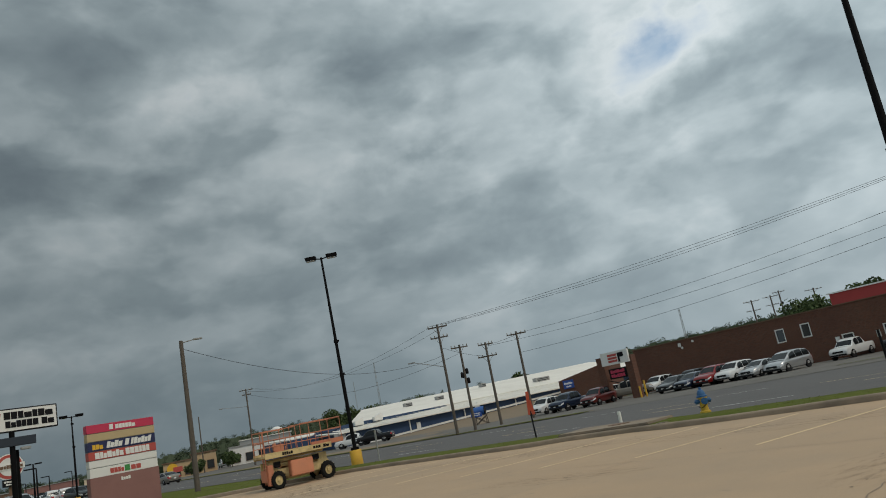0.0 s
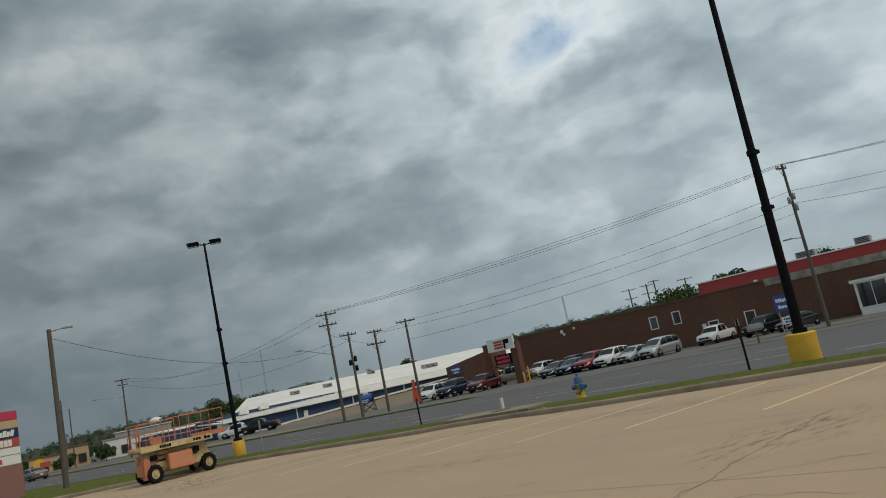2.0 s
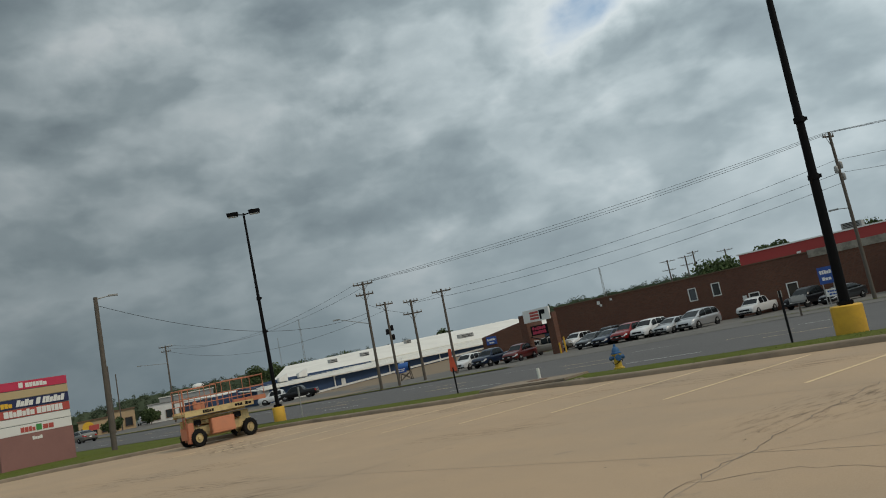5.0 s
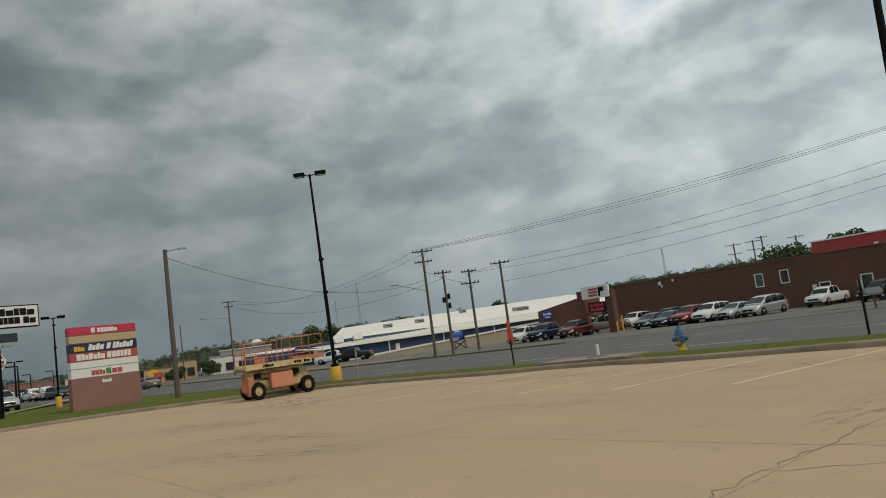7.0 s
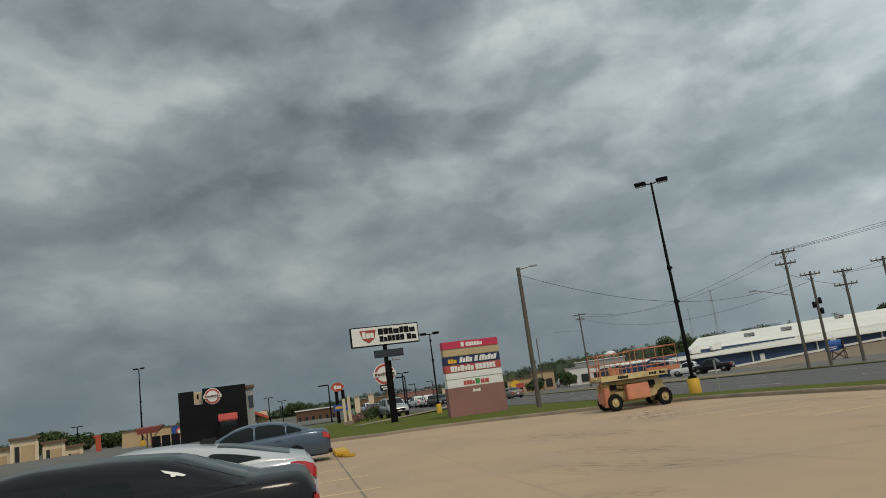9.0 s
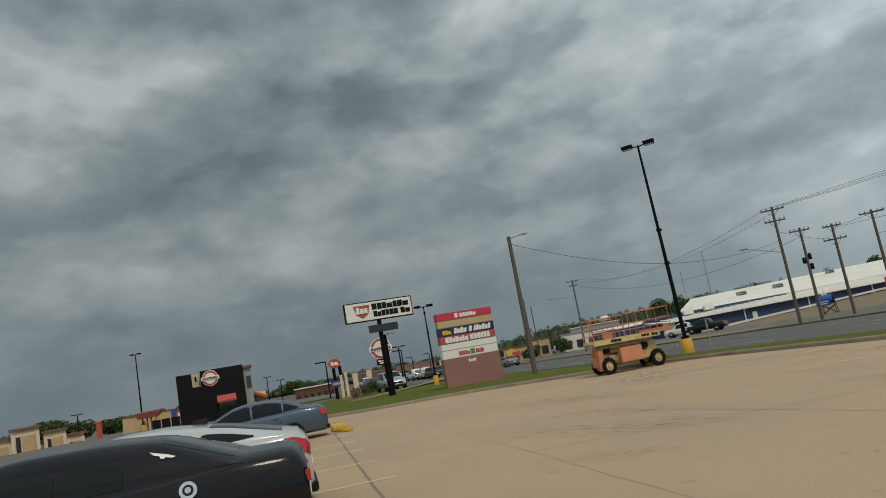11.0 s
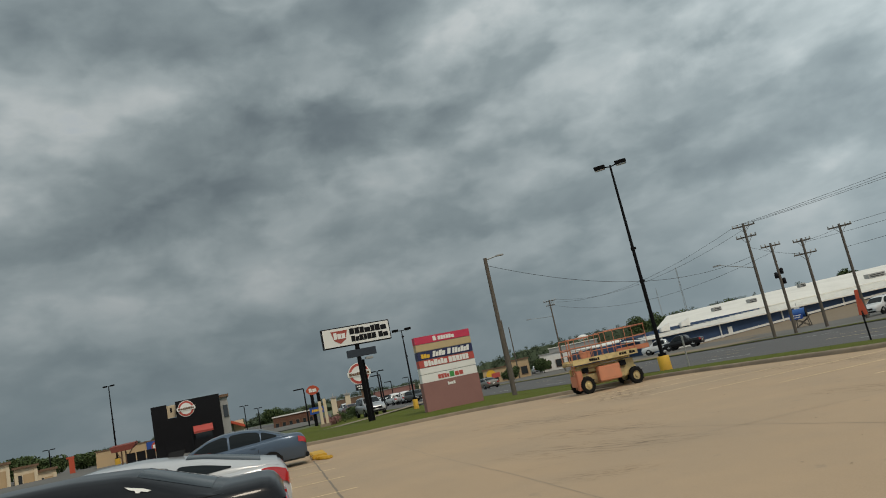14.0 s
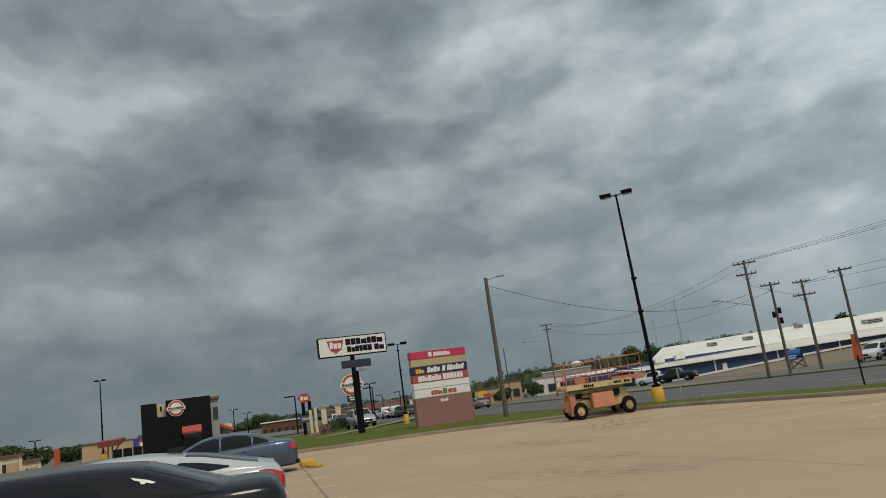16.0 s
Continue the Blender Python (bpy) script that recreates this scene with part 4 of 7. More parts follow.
    if spec.get("flush_tail"):
        for side in (1, -1):
            bm = bmesh.new()
            box(bm, (rx - 0.0, side * W2 * 0.52, zb + 0.60), (0.05, W2 * 0.72, 0.15))
            part("tail_light", bm, M_TAIL, t, "wide red lens", bevel=0.02)
    else:
        wrap("tail_light", M_TAIL, rx + spec.get("tail_len", 0.34), rx + 0.03, f0, f1, -1, "red lens")
    wrap("headlight", M_HEAD, fx - 0.42, fx - 0.03, 0.56, 0.78, 1, "clear lens")
    bm = bmesh.new()
    box(bm, (fx - 0.01, 0, zb + 0.36), (0.06, W2 * 1.05, 0.16))
    part("grille", bm, M_TRIM, t, bevel=0.01)
    for e in (fx, rx):
        bm = bmesh.new()
        box(bm, (e * 0.993, 0, zb + 0.10), (0.12, W2 * 1.62, 0.14))
        part("bumper_trim", bm, M_TRIM, t, bevel=0.02)
        bm = bmesh.new()
        box(bm, (e + math.copysign(0.012, e), 0, zb + 0.30 if e > 0 else zb + 0.42), (0.015, 0.30, 0.14))
        part("plate", bm, M_SIGNWHITE, t, "plain white registration plate")
    for side in (1, -1):
        bm = bmesh.new()
        mx = spec["mirror"]
        p, _, _ = cabin_pt(mx, 0.12)
        box(bm, (mx, side * (p.y + 0.11), p.z + 0.04), (0.10, 0.20, 0.13))
        part("mirror", bm, paint if near else M_TRIM, t, bevel=0.03)
        for hx in spec["handles"]:
            bm = bmesh.new()
            w = plan(hx)
            box(bm, (hx, side * (w * 0.975 + 0.01), curve(deck, hx) - 0.16), (0.17, 0.03, 0.03))
            part("door_handle", bm, paint, t, bevel=0.008)
        if near:
            for dx in spec["seams"]:
                bm = bmesh.new()
                w, top = plan(dx), curve(deck, dx)
                prev = None
                for f in (0.14, 0.35, 0.52, 0.72, 0.88):
                    z = zb + (top - 0.02 - zb) * f
                    yy = w * (0.985 if f < 0.3 else 1.0 if f < 0.6 else 0.988 if f < 0.8 else 0.965) + 0.001
                    row = (bm.verts.new((dx - 0.006, side * yy, z)), bm.verts.new((dx + 0.006, side * yy, z)))
                    if prev:
                        bm.faces.new((prev[0], prev[1], row[1], row[0]))
                    prev = row
                part("door_seam", bm, M_TRIM, body)
    return t


CARS = {
    "coupe": dict(length=5.02, width=1.92, clear=0.20, wheel=0.35, axles=(1.55, -1.40), round=0.11,
                  deck=[(-2.51, 1.00), (-2.40, 1.06), (-1.9, 1.07), (-1.2, 1.01), (-0.3, 0.97), (0.9, 0.96), (1.6, 0.93), (2.3, 0.86), (2.51, 0.74)],
                  cabin=[(-2.05, 1.05), (-1.88, 1.10), (-1.15, 1.37), (-0.6, 1.42), (0.1, 1.425), (0.5, 1.37), (1.5, 0.93)], tumble=0.74,
                  panes=[(-0.86, -0.30, 0.05, 0.10), (-0.27, 0.98, 0.03, 0.07)], front_glass=(0.62, 1.4), rear_glass=(-1.86, -1.2), tail=(0.60, 0.86), flush_tail=True, emblem=(-1.21, 0.80), mirror=0.72, handles=(-0.05,), seams=(-0.32, 0.95)),
    "fastback": dict(length=4.87, width=1.85, clear=0.20, wheel=0.34, axles=(1.45, -1.40), round=0.17,
                     deck=[(-2.43, 0.98), (-2.25, 1.07), (-1.8, 1.06), (-1.0, 1.02), (0.3, 0.97), (1.1, 0.96), (1.8, 0.88), (2.3, 0.74), (2.43, 0.62)],
                     cabin=[(-2.32, 1.06), (-2.1, 1.12), (-1.35, 1.30), (-0.6, 1.40), (0.0, 1.40), (0.5, 1.33), (1.5, 0.94)], tumble=0.74,
                     panes=[(-1.72, -1.02, 0.08, 0), (-0.98, -0.10, 0.07, 0), (-0.06, 0.9, 0.06, 0)], front_glass=(0.62, 1.40), rear_glass=(-2.1, -1.15), tail=(0.72, 0.93), tail_len=0.34, mirror=0.85, handles=(-0.85, 0.15), seams=(-1.0, -0.08, 0.95)),
    "sedan": dict(length=5.02, width=1.85, clear=0.20, wheel=0.315, axles=(1.45, -1.38), round=0.2,
                  deck=[(-2.51, 0.90), (-2.35, 1.01), (-1.7, 1.03), (-1.0, 0.99), (0.3, 0.94), (1.1, 0.93), (1.8, 0.84), (2.35, 0.70), (2.51, 0.60)],
                  cabin=[(-2.05, 1.0), (-1.9, 1.05), (-1.15, 1.35), (-0.6, 1.44), (0.0, 1.44), (0.45, 1.36), (1.45, 0.91)], tumble=0.76,
                  panes=[(-1.62, -1.14, 0.05, -0.02), (-1.1, -0.16, 0.03, -0.02), (-0.1, 0.98, 0.02, -0.02)], front_glass=(0.5, 1.35), rear_glass=(-1.85, -1.1), tail=(0.68, 0.90), tail_len=0.24, mirror=0.85, handles=(-0.85, 0.15), seams=(-1.0, -0.08, 0.95)),
    "suv": dict(length=4.6, width=1.86, clear=0.28, wheel=0.36, axles=(1.35, -1.32), round=0.15,
                deck=[(-2.3, 1.00), (-2.1, 1.10), (-1.0, 1.09), (0.4, 1.05), (1.1, 1.06), (1.8, 1.0), (2.2, 0.85), (2.3, 0.72)],
                cabin=[(-2.26, 1.08), (-2.05, 1.45), (-1.75, 1.66), (-0.6, 1.72), (0.1, 1.70), (0.45, 1.62), (1.25, 1.04)], tumble=0.82,
                panes=[(-1.85, -1.1, 0.07, 0), (-1.05, -0.15, 0.06, 0), (-0.1, 0.75, 0.05, 0)], front_glass=(0.5, 1.18), rear_glass=(-2.2, -1.85), tail=(0.62, 0.95), mirror=0.7, handles=(-0.9, 0.1), seams=(-1.1, -0.12, 0.85)),
    "minivan": dict(length=5.15, width=2.0, clear=0.22, wheel=0.36, axles=(1.6, -1.5), round=0.16,
                    deck=[(-2.57, 0.98), (-2.3, 1.08), (-1.0, 1.07), (0.7, 1.03), (1.5, 1.04), (2.1, 0.92), (2.45, 0.78), (2.57, 0.62)],
                    cabin=[(-2.52, 1.05), (-2.3, 1.45), (-2.0, 1.68), (-0.8, 1.77), (0.1, 1.74), (0.6, 1.62), (1.75, 1.02)], tumble=0.82,
                    panes=[(-2.1, -1.15, 0.07, 0), (-1.1, -0.05, 0.06, 0), (0.0, 1.0, 0.05, 0)], front_glass=(0.65, 1.65), rear_glass=(-2.45, -2.1), tail=(0.6, 0.95), mirror=1.0, handles=(-0.9, 0.2), seams=(-1.15, -0.02, 1.05)),
    "pickup": dict(length=5.5, width=1.92, clear=0.34, wheel=0.40, axles=(1.75, -1.65), round=0.12,
                   deck=[(-2.75, 1.10), (-2.6, 1.15), (-0.9, 1.15), (-0.6, 1.12), (1.0, 1.1), (1.6, 1.12), (2.4, 1.06), (2.7, 0.92), (2.75, 0.8)],
                   cabin=[(-0.95, 1.12), (-0.82, 1.6), (-0.6, 1.80), (0.2, 1.83), (0.65, 1.78), (0.95, 1.62), (1.55, 1.1)], tumble=0.82,
                   panes=[(-0.62, 0.12, 0.06, 0), (0.17, 0.98, 0.05, 0)], front_glass=(0.95, 1.48), rear_glass=(-0.93, -0.82), tail=(0.6, 0.92), tail_len=0.16, mirror=0.95, handles=(-0.4, 0.35), seams=(-0.7, 0.14, 1.05)),
}

# the three cars beside the camera
ROW_YAW = -97.0
coupe = car("coupe_car", "shiny black two-door muscle coupe parked in a stall", "coupe", PAINT["black"], (-8.55, -1.36, 0), ROW_YAW, "parked row", near=True)
fast = car("fastback_sedan", "silver-white fastback sedan with red tail lights", "fastback", PAINT["pearl"], (-11.5, -0.82, 0), ROW_YAW, "parked row", near=True)
sed = car("sedan_car", "slate blue older rounded sedan parked by a yellow kerb", "sedan", PAINT["slate"], (-25.75, 1.78, 0), ROW_YAW, "parked row", near=True)

# fuel cap and emblem on the coupe, an aerial fin on the fastback
bm = bmesh.new()
rod(bm, (-1.43, 0.925, 0.885), (-1.43, 0.962, 0.895), 0.080, seg=28)
cap = part("fuel_cap", bm, M_CHROME, coupe, "chrome fuel filler cap")
bm = bmesh.new()
rod(bm, (-1.43, 0.955, 0.893), (-1.43, 0.966, 0.896), 0.05, seg=24)
part("cap_ring", bm, M_TRIM, cap)
bm = bmesh.new()
rod(bm, (-1.43, 0.955, 0.893), (-1.43, 0.972, 0.897), 0.028, seg=20)
part("cap_disc", bm, M_CHROME, cap)
bm = bmesh.new()
vs = box(bm, (-0.95, 0, 1.40), (0.22, 0.06, 0.10))
for v in vs:
    if v.co.z > 1.40:
        v.co.x -= 0.05
        v.co.y *= 0.4
part("aerial_fin", bm, M_TRIM, fast, bevel=0.01)

# across the road
for key, paint, az, d, yaw, nm, lab in (
        ("suv", "white", 38.4, 82, 276, "parked_suv", "white parked sport utility car"),
        ("pickup", "navy", 36.5, 80, 269, "parked_pickup", "dark blue parked pickup truck"),
        ("suv", "maroon", 34.4, 78, 272, "parked_suv", "dark red parked sport utility car"),
        ("pickup", "tan", 32.2, 84, 30, "parked_pickup", "beige parked pickup truck seen behind the brick pillar"),
        ("suv", "white", 33.8, 85, 271, "parked_suv", "white parked wagon behind the others"),
        ("suv", "white", 29.9, 86, 267, "parked_suv", "white boxy parked sport utility car"),
        ("suv", "charcoal", 27.5, 82, 265, "parked_suv", "dark grey parked sport utility car in the rear row"),
        ("sedan", "charcoal", 28.7, 76, 266, "parked_sedan", "dark grey parked sedan"),
        ("sedan", "navy", 27.4, 75, 264, "parked_sedan", "dark blue parked sedan"),
        ("suv", "red", 26.0, 74, 263, "parked_suv", "red parked crossover car"),
        ("suv", "white", 24.5, 73.5, 261, "parked_suv", "white parked crossover car"),
        ("sedan", "slate", 23.4, 79, 260, "parked_sedan", "blue-grey parked sedan in the rear row"),
        ("sedan", "silver", 22.8, 73, 260, "parked_sedan", "silver parked small sedan"),
        ("minivan", "silver", 21.0, 73, 258, "parked_minivan", "silver-grey minivan parked by the brick store"),
        ("pickup", "white", 16.9, 80, 260, "parked_pickup", "white parked pickup truck by the brick wall"),
        ("pickup", "black", 13.4, 76, 246, "parked_pickup", "black parked pickup truck"),
        ("sedan", "charcoal", 11.4, 73, 249, "parked_sedan", "dark parked sedan near the porch")):
    p = on_ground(az, d, 0.03)
    car(nm, lab, key, PAINT[paint], p, yaw, "cars across the road")
for key, paint, az, d, yaw, nm, lab in (
        ("pickup", "white", 53.0, 108, 222, "parked_pickup", "white pickup parked by the blue building"),
        ("pickup", "black", 51.5, 107, 215, "parked_pickup", "black pickup parked by the blue building"),
        ("pickup", "white", 62.4, 172, 160, "parked_pickup", "white pickup in the far lot"),
        ("sedan", "silver", 63.4, 168, 165, "parked_sedan", "silver car in the far lot"),
        ("suv", "white", 64.3, 166, 165, "parked_suv", "white car in the far lot"),
        ("sedan", "blue", 60.9, 176, 165, "parked_sedan", "bright blue car in the far lot")):
    car(nm, lab, key, PAINT[paint], on_ground(az, d, 0.04), yaw, "cars in the far lot")


# ---- signs ----
def block_word(bm, x0, x1, z0, z1, y, seed, n, slant=0.0, gap=0.16):
    """A wordmark as a row of plain blocks."""
    rng = random.Random(seed)
    ws = [rng.uniform(0.8, 1.25) for _ in range(n)]
    k = (x1 - x0) / (sum(ws) + gap * (n - 1))
    x = x0
    for i, w in enumerate(ws):
        h = z1 - z0
        top = z1 if i == 0 or rng.random() < 0.6 else z0 + h * 0.78
        pts = [(x, z0), (x + w * k, z0), (x + w * k + slant * (top - z0), top), (x + slant * (top - z0), top)]
        f = [bm.verts.new((px, y, pz)) for px, pz in pts]
        b = [bm.verts.new((px, y + 0.012, pz)) for px, pz in pts]
        bm.faces.new(f)
        for a in range(4):
            c = (a + 1) % 4
            bm.faces.new((f[a], b[a], b[c], f[c]))
        x += (w + gap) * k


def plaza_sign():
    t = thing("plaza_sign", (-41.5, 15.9, 0.1), 90, "tall stacked shopping plaza sign with a mauve base on grass", "sign")
    W, y = 3.55, -0.28
    bm = bmesh.new()
    box(bm, (0, 0, 0.82), (W + 0.06, 0.50, 1.78))
    part("base", bm, M_MAROON, t, "rough mauve painted base", bevel=0.015)
    z = 1.70
    panels = [("sign_panel", 0.50, M_SIGNWHITE), ("sign_panel", 0.38, M_SIGNWHITE), ("sign_panel", 0.45, M_SIGNRED), ("sign_panel", 0.50, M_SIGNNAVY), ("sign_panel", 0.43, M_SANDPANEL), ("sign_panel", 0.46, M_PINK)]
    labels = ["white panel with red and green blocks", "blank white panel", "red panel with a white wordmark", "navy panel with a white wordmark", "blank sand-coloured panel", "crimson pink panel"]
    zs = []
    for (nm, h, mat), lab in zip(panels, labels):
        bm = bmesh.new()
        box(bm, (0, 0, z + h / 2), (W, 0.46, h - 0.03))
        p = part(nm, bm, mat, t, lab, bevel=0.008)
        zs.append((z, h, p))
        z += h
    bm = bmesh.new()
    box(bm, (0, 0.02, 1.70 + 1.36), (W - 0.05, 0.40, 2.72))
    part("frame", bm, M_GREY, t)

    def words(i, specs):
        z0, h, p = zs[i]
        for seed, (xa, xb, fa, fb, n, mat, sl) in enumerate(specs):
            bm = bmesh.new()
            block_word(bm, xa, xb, z0 + h * fa, z0 + h * fb, -0.243, 11 * i + seed, n, sl)
            part("wordmark", bm, mat, p)
    words(0, [(-0.75, -0.05, 0.22, 0.72, 4, M_SIGNRED, 0), (0.0, 0.27, 0.2, 0.82, 1, M_GREENTXT, 0), (0.33, 0.85, 0.22, 0.7, 2, M_SIGNRED, 0)])
    words(2, [(-1.45, 0.0, 0.14, 0.86, 7, M_SIGNWHITE, 0), (0.12, 1.4, 0.14, 0.86, 6, M_SIGNWHITE, 0)])
    words(3, [(-1.55, -1.02, 0.2, 0.7, 3, M_GOLD, 0), (-0.85, -0.05, 0.2, 0.85, 4, M_SIGNWHITE, 0.25), (0.1, 0.3, 0.2, 0.85, 1, M_SIGNWHITE, 0.25), (0.42, 1.5, 0.2, 0.85, 6, M_SIGNWHITE, 0.25)])
    words(5, [(-0.62, -0.42, 0.22, 0.8, 1, M_SIGNWHITE, 0), (-0.3, 0.75, 0.22, 0.72, 6, M_SIGNWHITE, 0)])
    bm = bmesh.new()
    block_word(bm, -0.24, 0.24, 1.36, 1.54, -0.265, 5, 4)
    part("number_bars", bm, M_SIGNWHITE, t, "small white bars")


plaza_sign()


def store_pylon():
    t = thing("store_sign", (-48.4, 12.6, 0.05), 90, "white store sign with black wordmark on black posts", "sign")
    bm = bmesh.new()
    rod(bm, (-0.08, 0, -0.2), (-0.08, 0, 5.3), 0.15, 0.15, 14)
    part("post", bm, M_BLACKPOLE, t, smooth=40)
    bm = bmesh.new()
    box(bm, (0.22, 0.3, 2.1), (0.16, 0.16, 4.2))
    part("post", bm, M_BLACKPOLE, t)
    W, z0, z1 = 4.72, 5.22, 6.55
    bm = bmesh.new()
    box(bm, (0, 0, (z0 + z1) / 2), (W, 0.34, z1 - z0))
    cab = part("sign_cabinet", bm, M_DARK, t, bevel=0.02)
    bm = bmesh.new()
    box(bm, (0, -0.172, (z0 + z1) / 2), (W - 0.14, 0.012, z1 - z0 - 0.14))
    part("sign_face", bm, M_SIGNWHITE, cab, "white sign face")
    y = -0.192
    bm = bmesh.new()
    pts = [(-1.75, z1 - 0.24), (-0.62, z1 - 0.24), (-0.78, z0 + 0.48), (-1.18, z0 + 0.22), (-1.58, z0 + 0.48)]
    f = [bm.verts.new((x, y, z)) for x, z in pts]
    b = [bm.verts.new((x, y + 0.012, z)) for x, z in pts]
    bm.faces.new(f)
    for i in range(5):
        bm.faces.new((f[i], b[i], b[(i + 1) % 5], f[(i + 1) % 5]))
    part("emblem", bm, material("dull red sign", (0.33, 0.06, 0.045), 0.5, var=0.1), cab, "dull red shield shape")
    bm = bmesh.new()
    block_word(bm, -1.58, -0.8, z0 + 0.55, z1 - 0.34, y - 0.014, 3, 3)
    part("emblem_bars", bm, M_SIGNWHITE, cab)
    bm = bmesh.new()
    block_word(bm, -0.48, 2.1, z0 + 0.72, z1 - 0.20, y, 9, 7, gap=0.1)
    block_word(bm, -0.42, 1.3, z0 + 0.24, z0 + 0.62, y, 10, 6, gap=0.1)
    block_word(bm, 1.48, 2.15, z0 + 0.24, z0 + 0.62, y, 12, 2, gap=0.1)
    part("wordmark", bm, M_DARK, cab, "heavy black wordmark blocks")
    bm = bmesh.new()
    box(bm, (0.12, -0.1, 4.66), (2.0, 0.2, 0.50))
    part("lower_panel", bm, material("dark slate panel", (0.02, 0.028, 0.042), 0.5), t, "dark slate blank panel", bevel=0.015)
    bm = bmesh.new()
    box(bm, (0.55, -0.15, 4.22), (0.5, 0.25, 0.16))
    part("flood_lamp", bm, M_GREY, t, bevel=0.02)


store_pylon()


def round_sign():
    p = at(75.75, 68.0)
    t = thing("coffee_shop_sign", (p.x, p.y, 0), 80, "round red and white drive-through sign on a dark post", "sign")
    z = top_z(68, 2.0)
    bm = bmesh.new()
    box(bm, (0, 0.1, z / 2 - 0.4), (0.2, 0.2, z - 0.2))
    part("post", bm, M_BROWN, t)
    for nm, r, y, mat in (("rim", 0.98, 0.0, M_SIGNWHITE), ("ring", 0.90, -0.02, M_SIGNRED), ("disc", 0.68, -0.04, M_SIGNWHITE)):
        bm = bmesh.new()
        rod(bm, (0, 0.06, z), (0, y - 0.06, z), r, seg=32)
        part(nm, bm, mat, t)
    bm = bmesh.new()
    box(bm, (0, -0.12, z), (2.1, 0.06, 0.46))
    band = part("band", bm, M_SIGNWHITE, t, bevel=0.02)
    bm = bmesh.new()
    block_word(bm, -0.9, 0.9, z - 0.13, z + 0.14, -0.166, 2, 8)
    part("wordmark", bm, M_BROWN, band)
    bm = bmesh.new()
    box(bm, (0, -0.05, top_z(68, 0.98)), (1.05, 0.2, 0.55))
    lower = part("lower_panel", bm, M_DARK, t)
    bm = bmesh.new()
    block_word(bm, -0.4, 0.4, top_z(68, 0.98) + 0.02, top_z(68, 0.98) + 0.16, -0.165, 4, 5)
    block_word(bm, -0.3, 0.3, top_z(68, 0.98) - 0.17, top_z(68, 0.98) - 0.05, -0.165, 6, 4)
    part("text_bars", bm, M_SIGNWHITE, lower)


round_sign()


def restaurant_pylon():
    d = 72.0
    p = at(79.4, d)
    z0 = top_z(d, -1.8)
    t = thing("restaurant_sign", (p.x, p.y, z0), 80, "red lip-shaped restaurant sign on black posts above a blue board", "sign")
    zt = top_z(d, 1.48) - z0
    bm = bmesh.new()
    for x in (-0.05, 0.55):
        rod(bm, (x - 0.1, 0, 0), (x - 0.1, 0, zt - 0.3), 0.16, seg=10)
    part("post", bm, M_BLACKPOLE, t, smooth=40)
    bm = bmesh.new()
    seg = 28
    ring = [(0.64 * math.cos(2 * math.pi * i / seg) * (1 - 0.16 * abs(math.sin(4 * math.pi * i / seg))), 0.44 * math.sin(2 * math.pi * i / seg)) for i in range(seg)]
    f = [bm.verts.new((x, -0.16, zt + z)) for x, z in ring]
    b = [bm.verts.new((x, 0.16, zt + z)) for x, z in ring]
    bm.faces.new(f)
    bm.faces.new(b[::-1])
    for i in range(seg):
        bm.faces.new((f[i], b[i], b[(i + 1) % seg], f[(i + 1) % seg]))
    lips = part("emblem", bm, M_SIGNORANGE, t, "red lip-shaped panel")
    bm = bmesh.new()
    block_word(bm, -0.34, 0.36, zt - 0.18, zt + 0.18, -0.18, 1, 2)
    part("emblem_bars", bm, M_SIGNWHITE, lips)
    bm = bmesh.new()
    z = top_z(d, -0.05) - z0
    box(bm, (0.1, -0.2, z), (1.35, 0.15, 0.62))
    board = part("reader_board", bm, M_BLUESIGN, t, "blue board", bevel=0.01)
    bm = bmesh.new()
    block_word(bm, -0.4, 0.6, z - 0.1, z + 0.12, -0.29, 7, 6, 0.2)
    part("text_bars", bm, M_GOLD, board)
    # cream posts of the next lot
    for az, top, dd in ((79.05, 0.56, 62), (78.68, 0.69, 62)):
        q = at(az, dd)
        s = thing("sign_post", (q.x, q.y, top_z(dd, -1.55)), 80, "cream painted square sign post", "post", "cream posts")
        bm = bmesh.new()
        h = top_z(dd, top) - top_z(dd, -1.55)
        box(bm, (0, 0, h / 2), (0.24, 0.24, h))
        part("post", bm, M_CREAM, s, bevel=0.02)
        bm = bmesh.new()
        box(bm, (0, 0, 0.2), (0.45, 0.45, 0.5))
        part("footing", bm, M_KERB, s, bevel=0.03)
    for az, top in ((78.02, 0.78), (76.95, 0.82)):
        dd = 125
        q = at(az, dd)
        s = thing("entrance_column", (q.x, q.y, -0.6), 80, "pale stone entrance column with a cap", "column", "stone columns")
        h = top_z(dd, top) + 0.6
        bm = bmesh.new()
        box(bm, (0, 0, h / 2 - 0.2), (0.85, 0.85, h - 0.4))
        part("shaft", bm, M_CREAM, s, bevel=0.03)
        bm = bmesh.new()
        box(bm, (0, 0, h - 0.3), (1.1, 1.1, 0.25))
        rod(bm, (0, 0, h - 0.2), (0, 0, h + 0.5), 0.08, 0.02, 8)
        part("cap", bm, M_GREY, s)


restaurant_pylon()


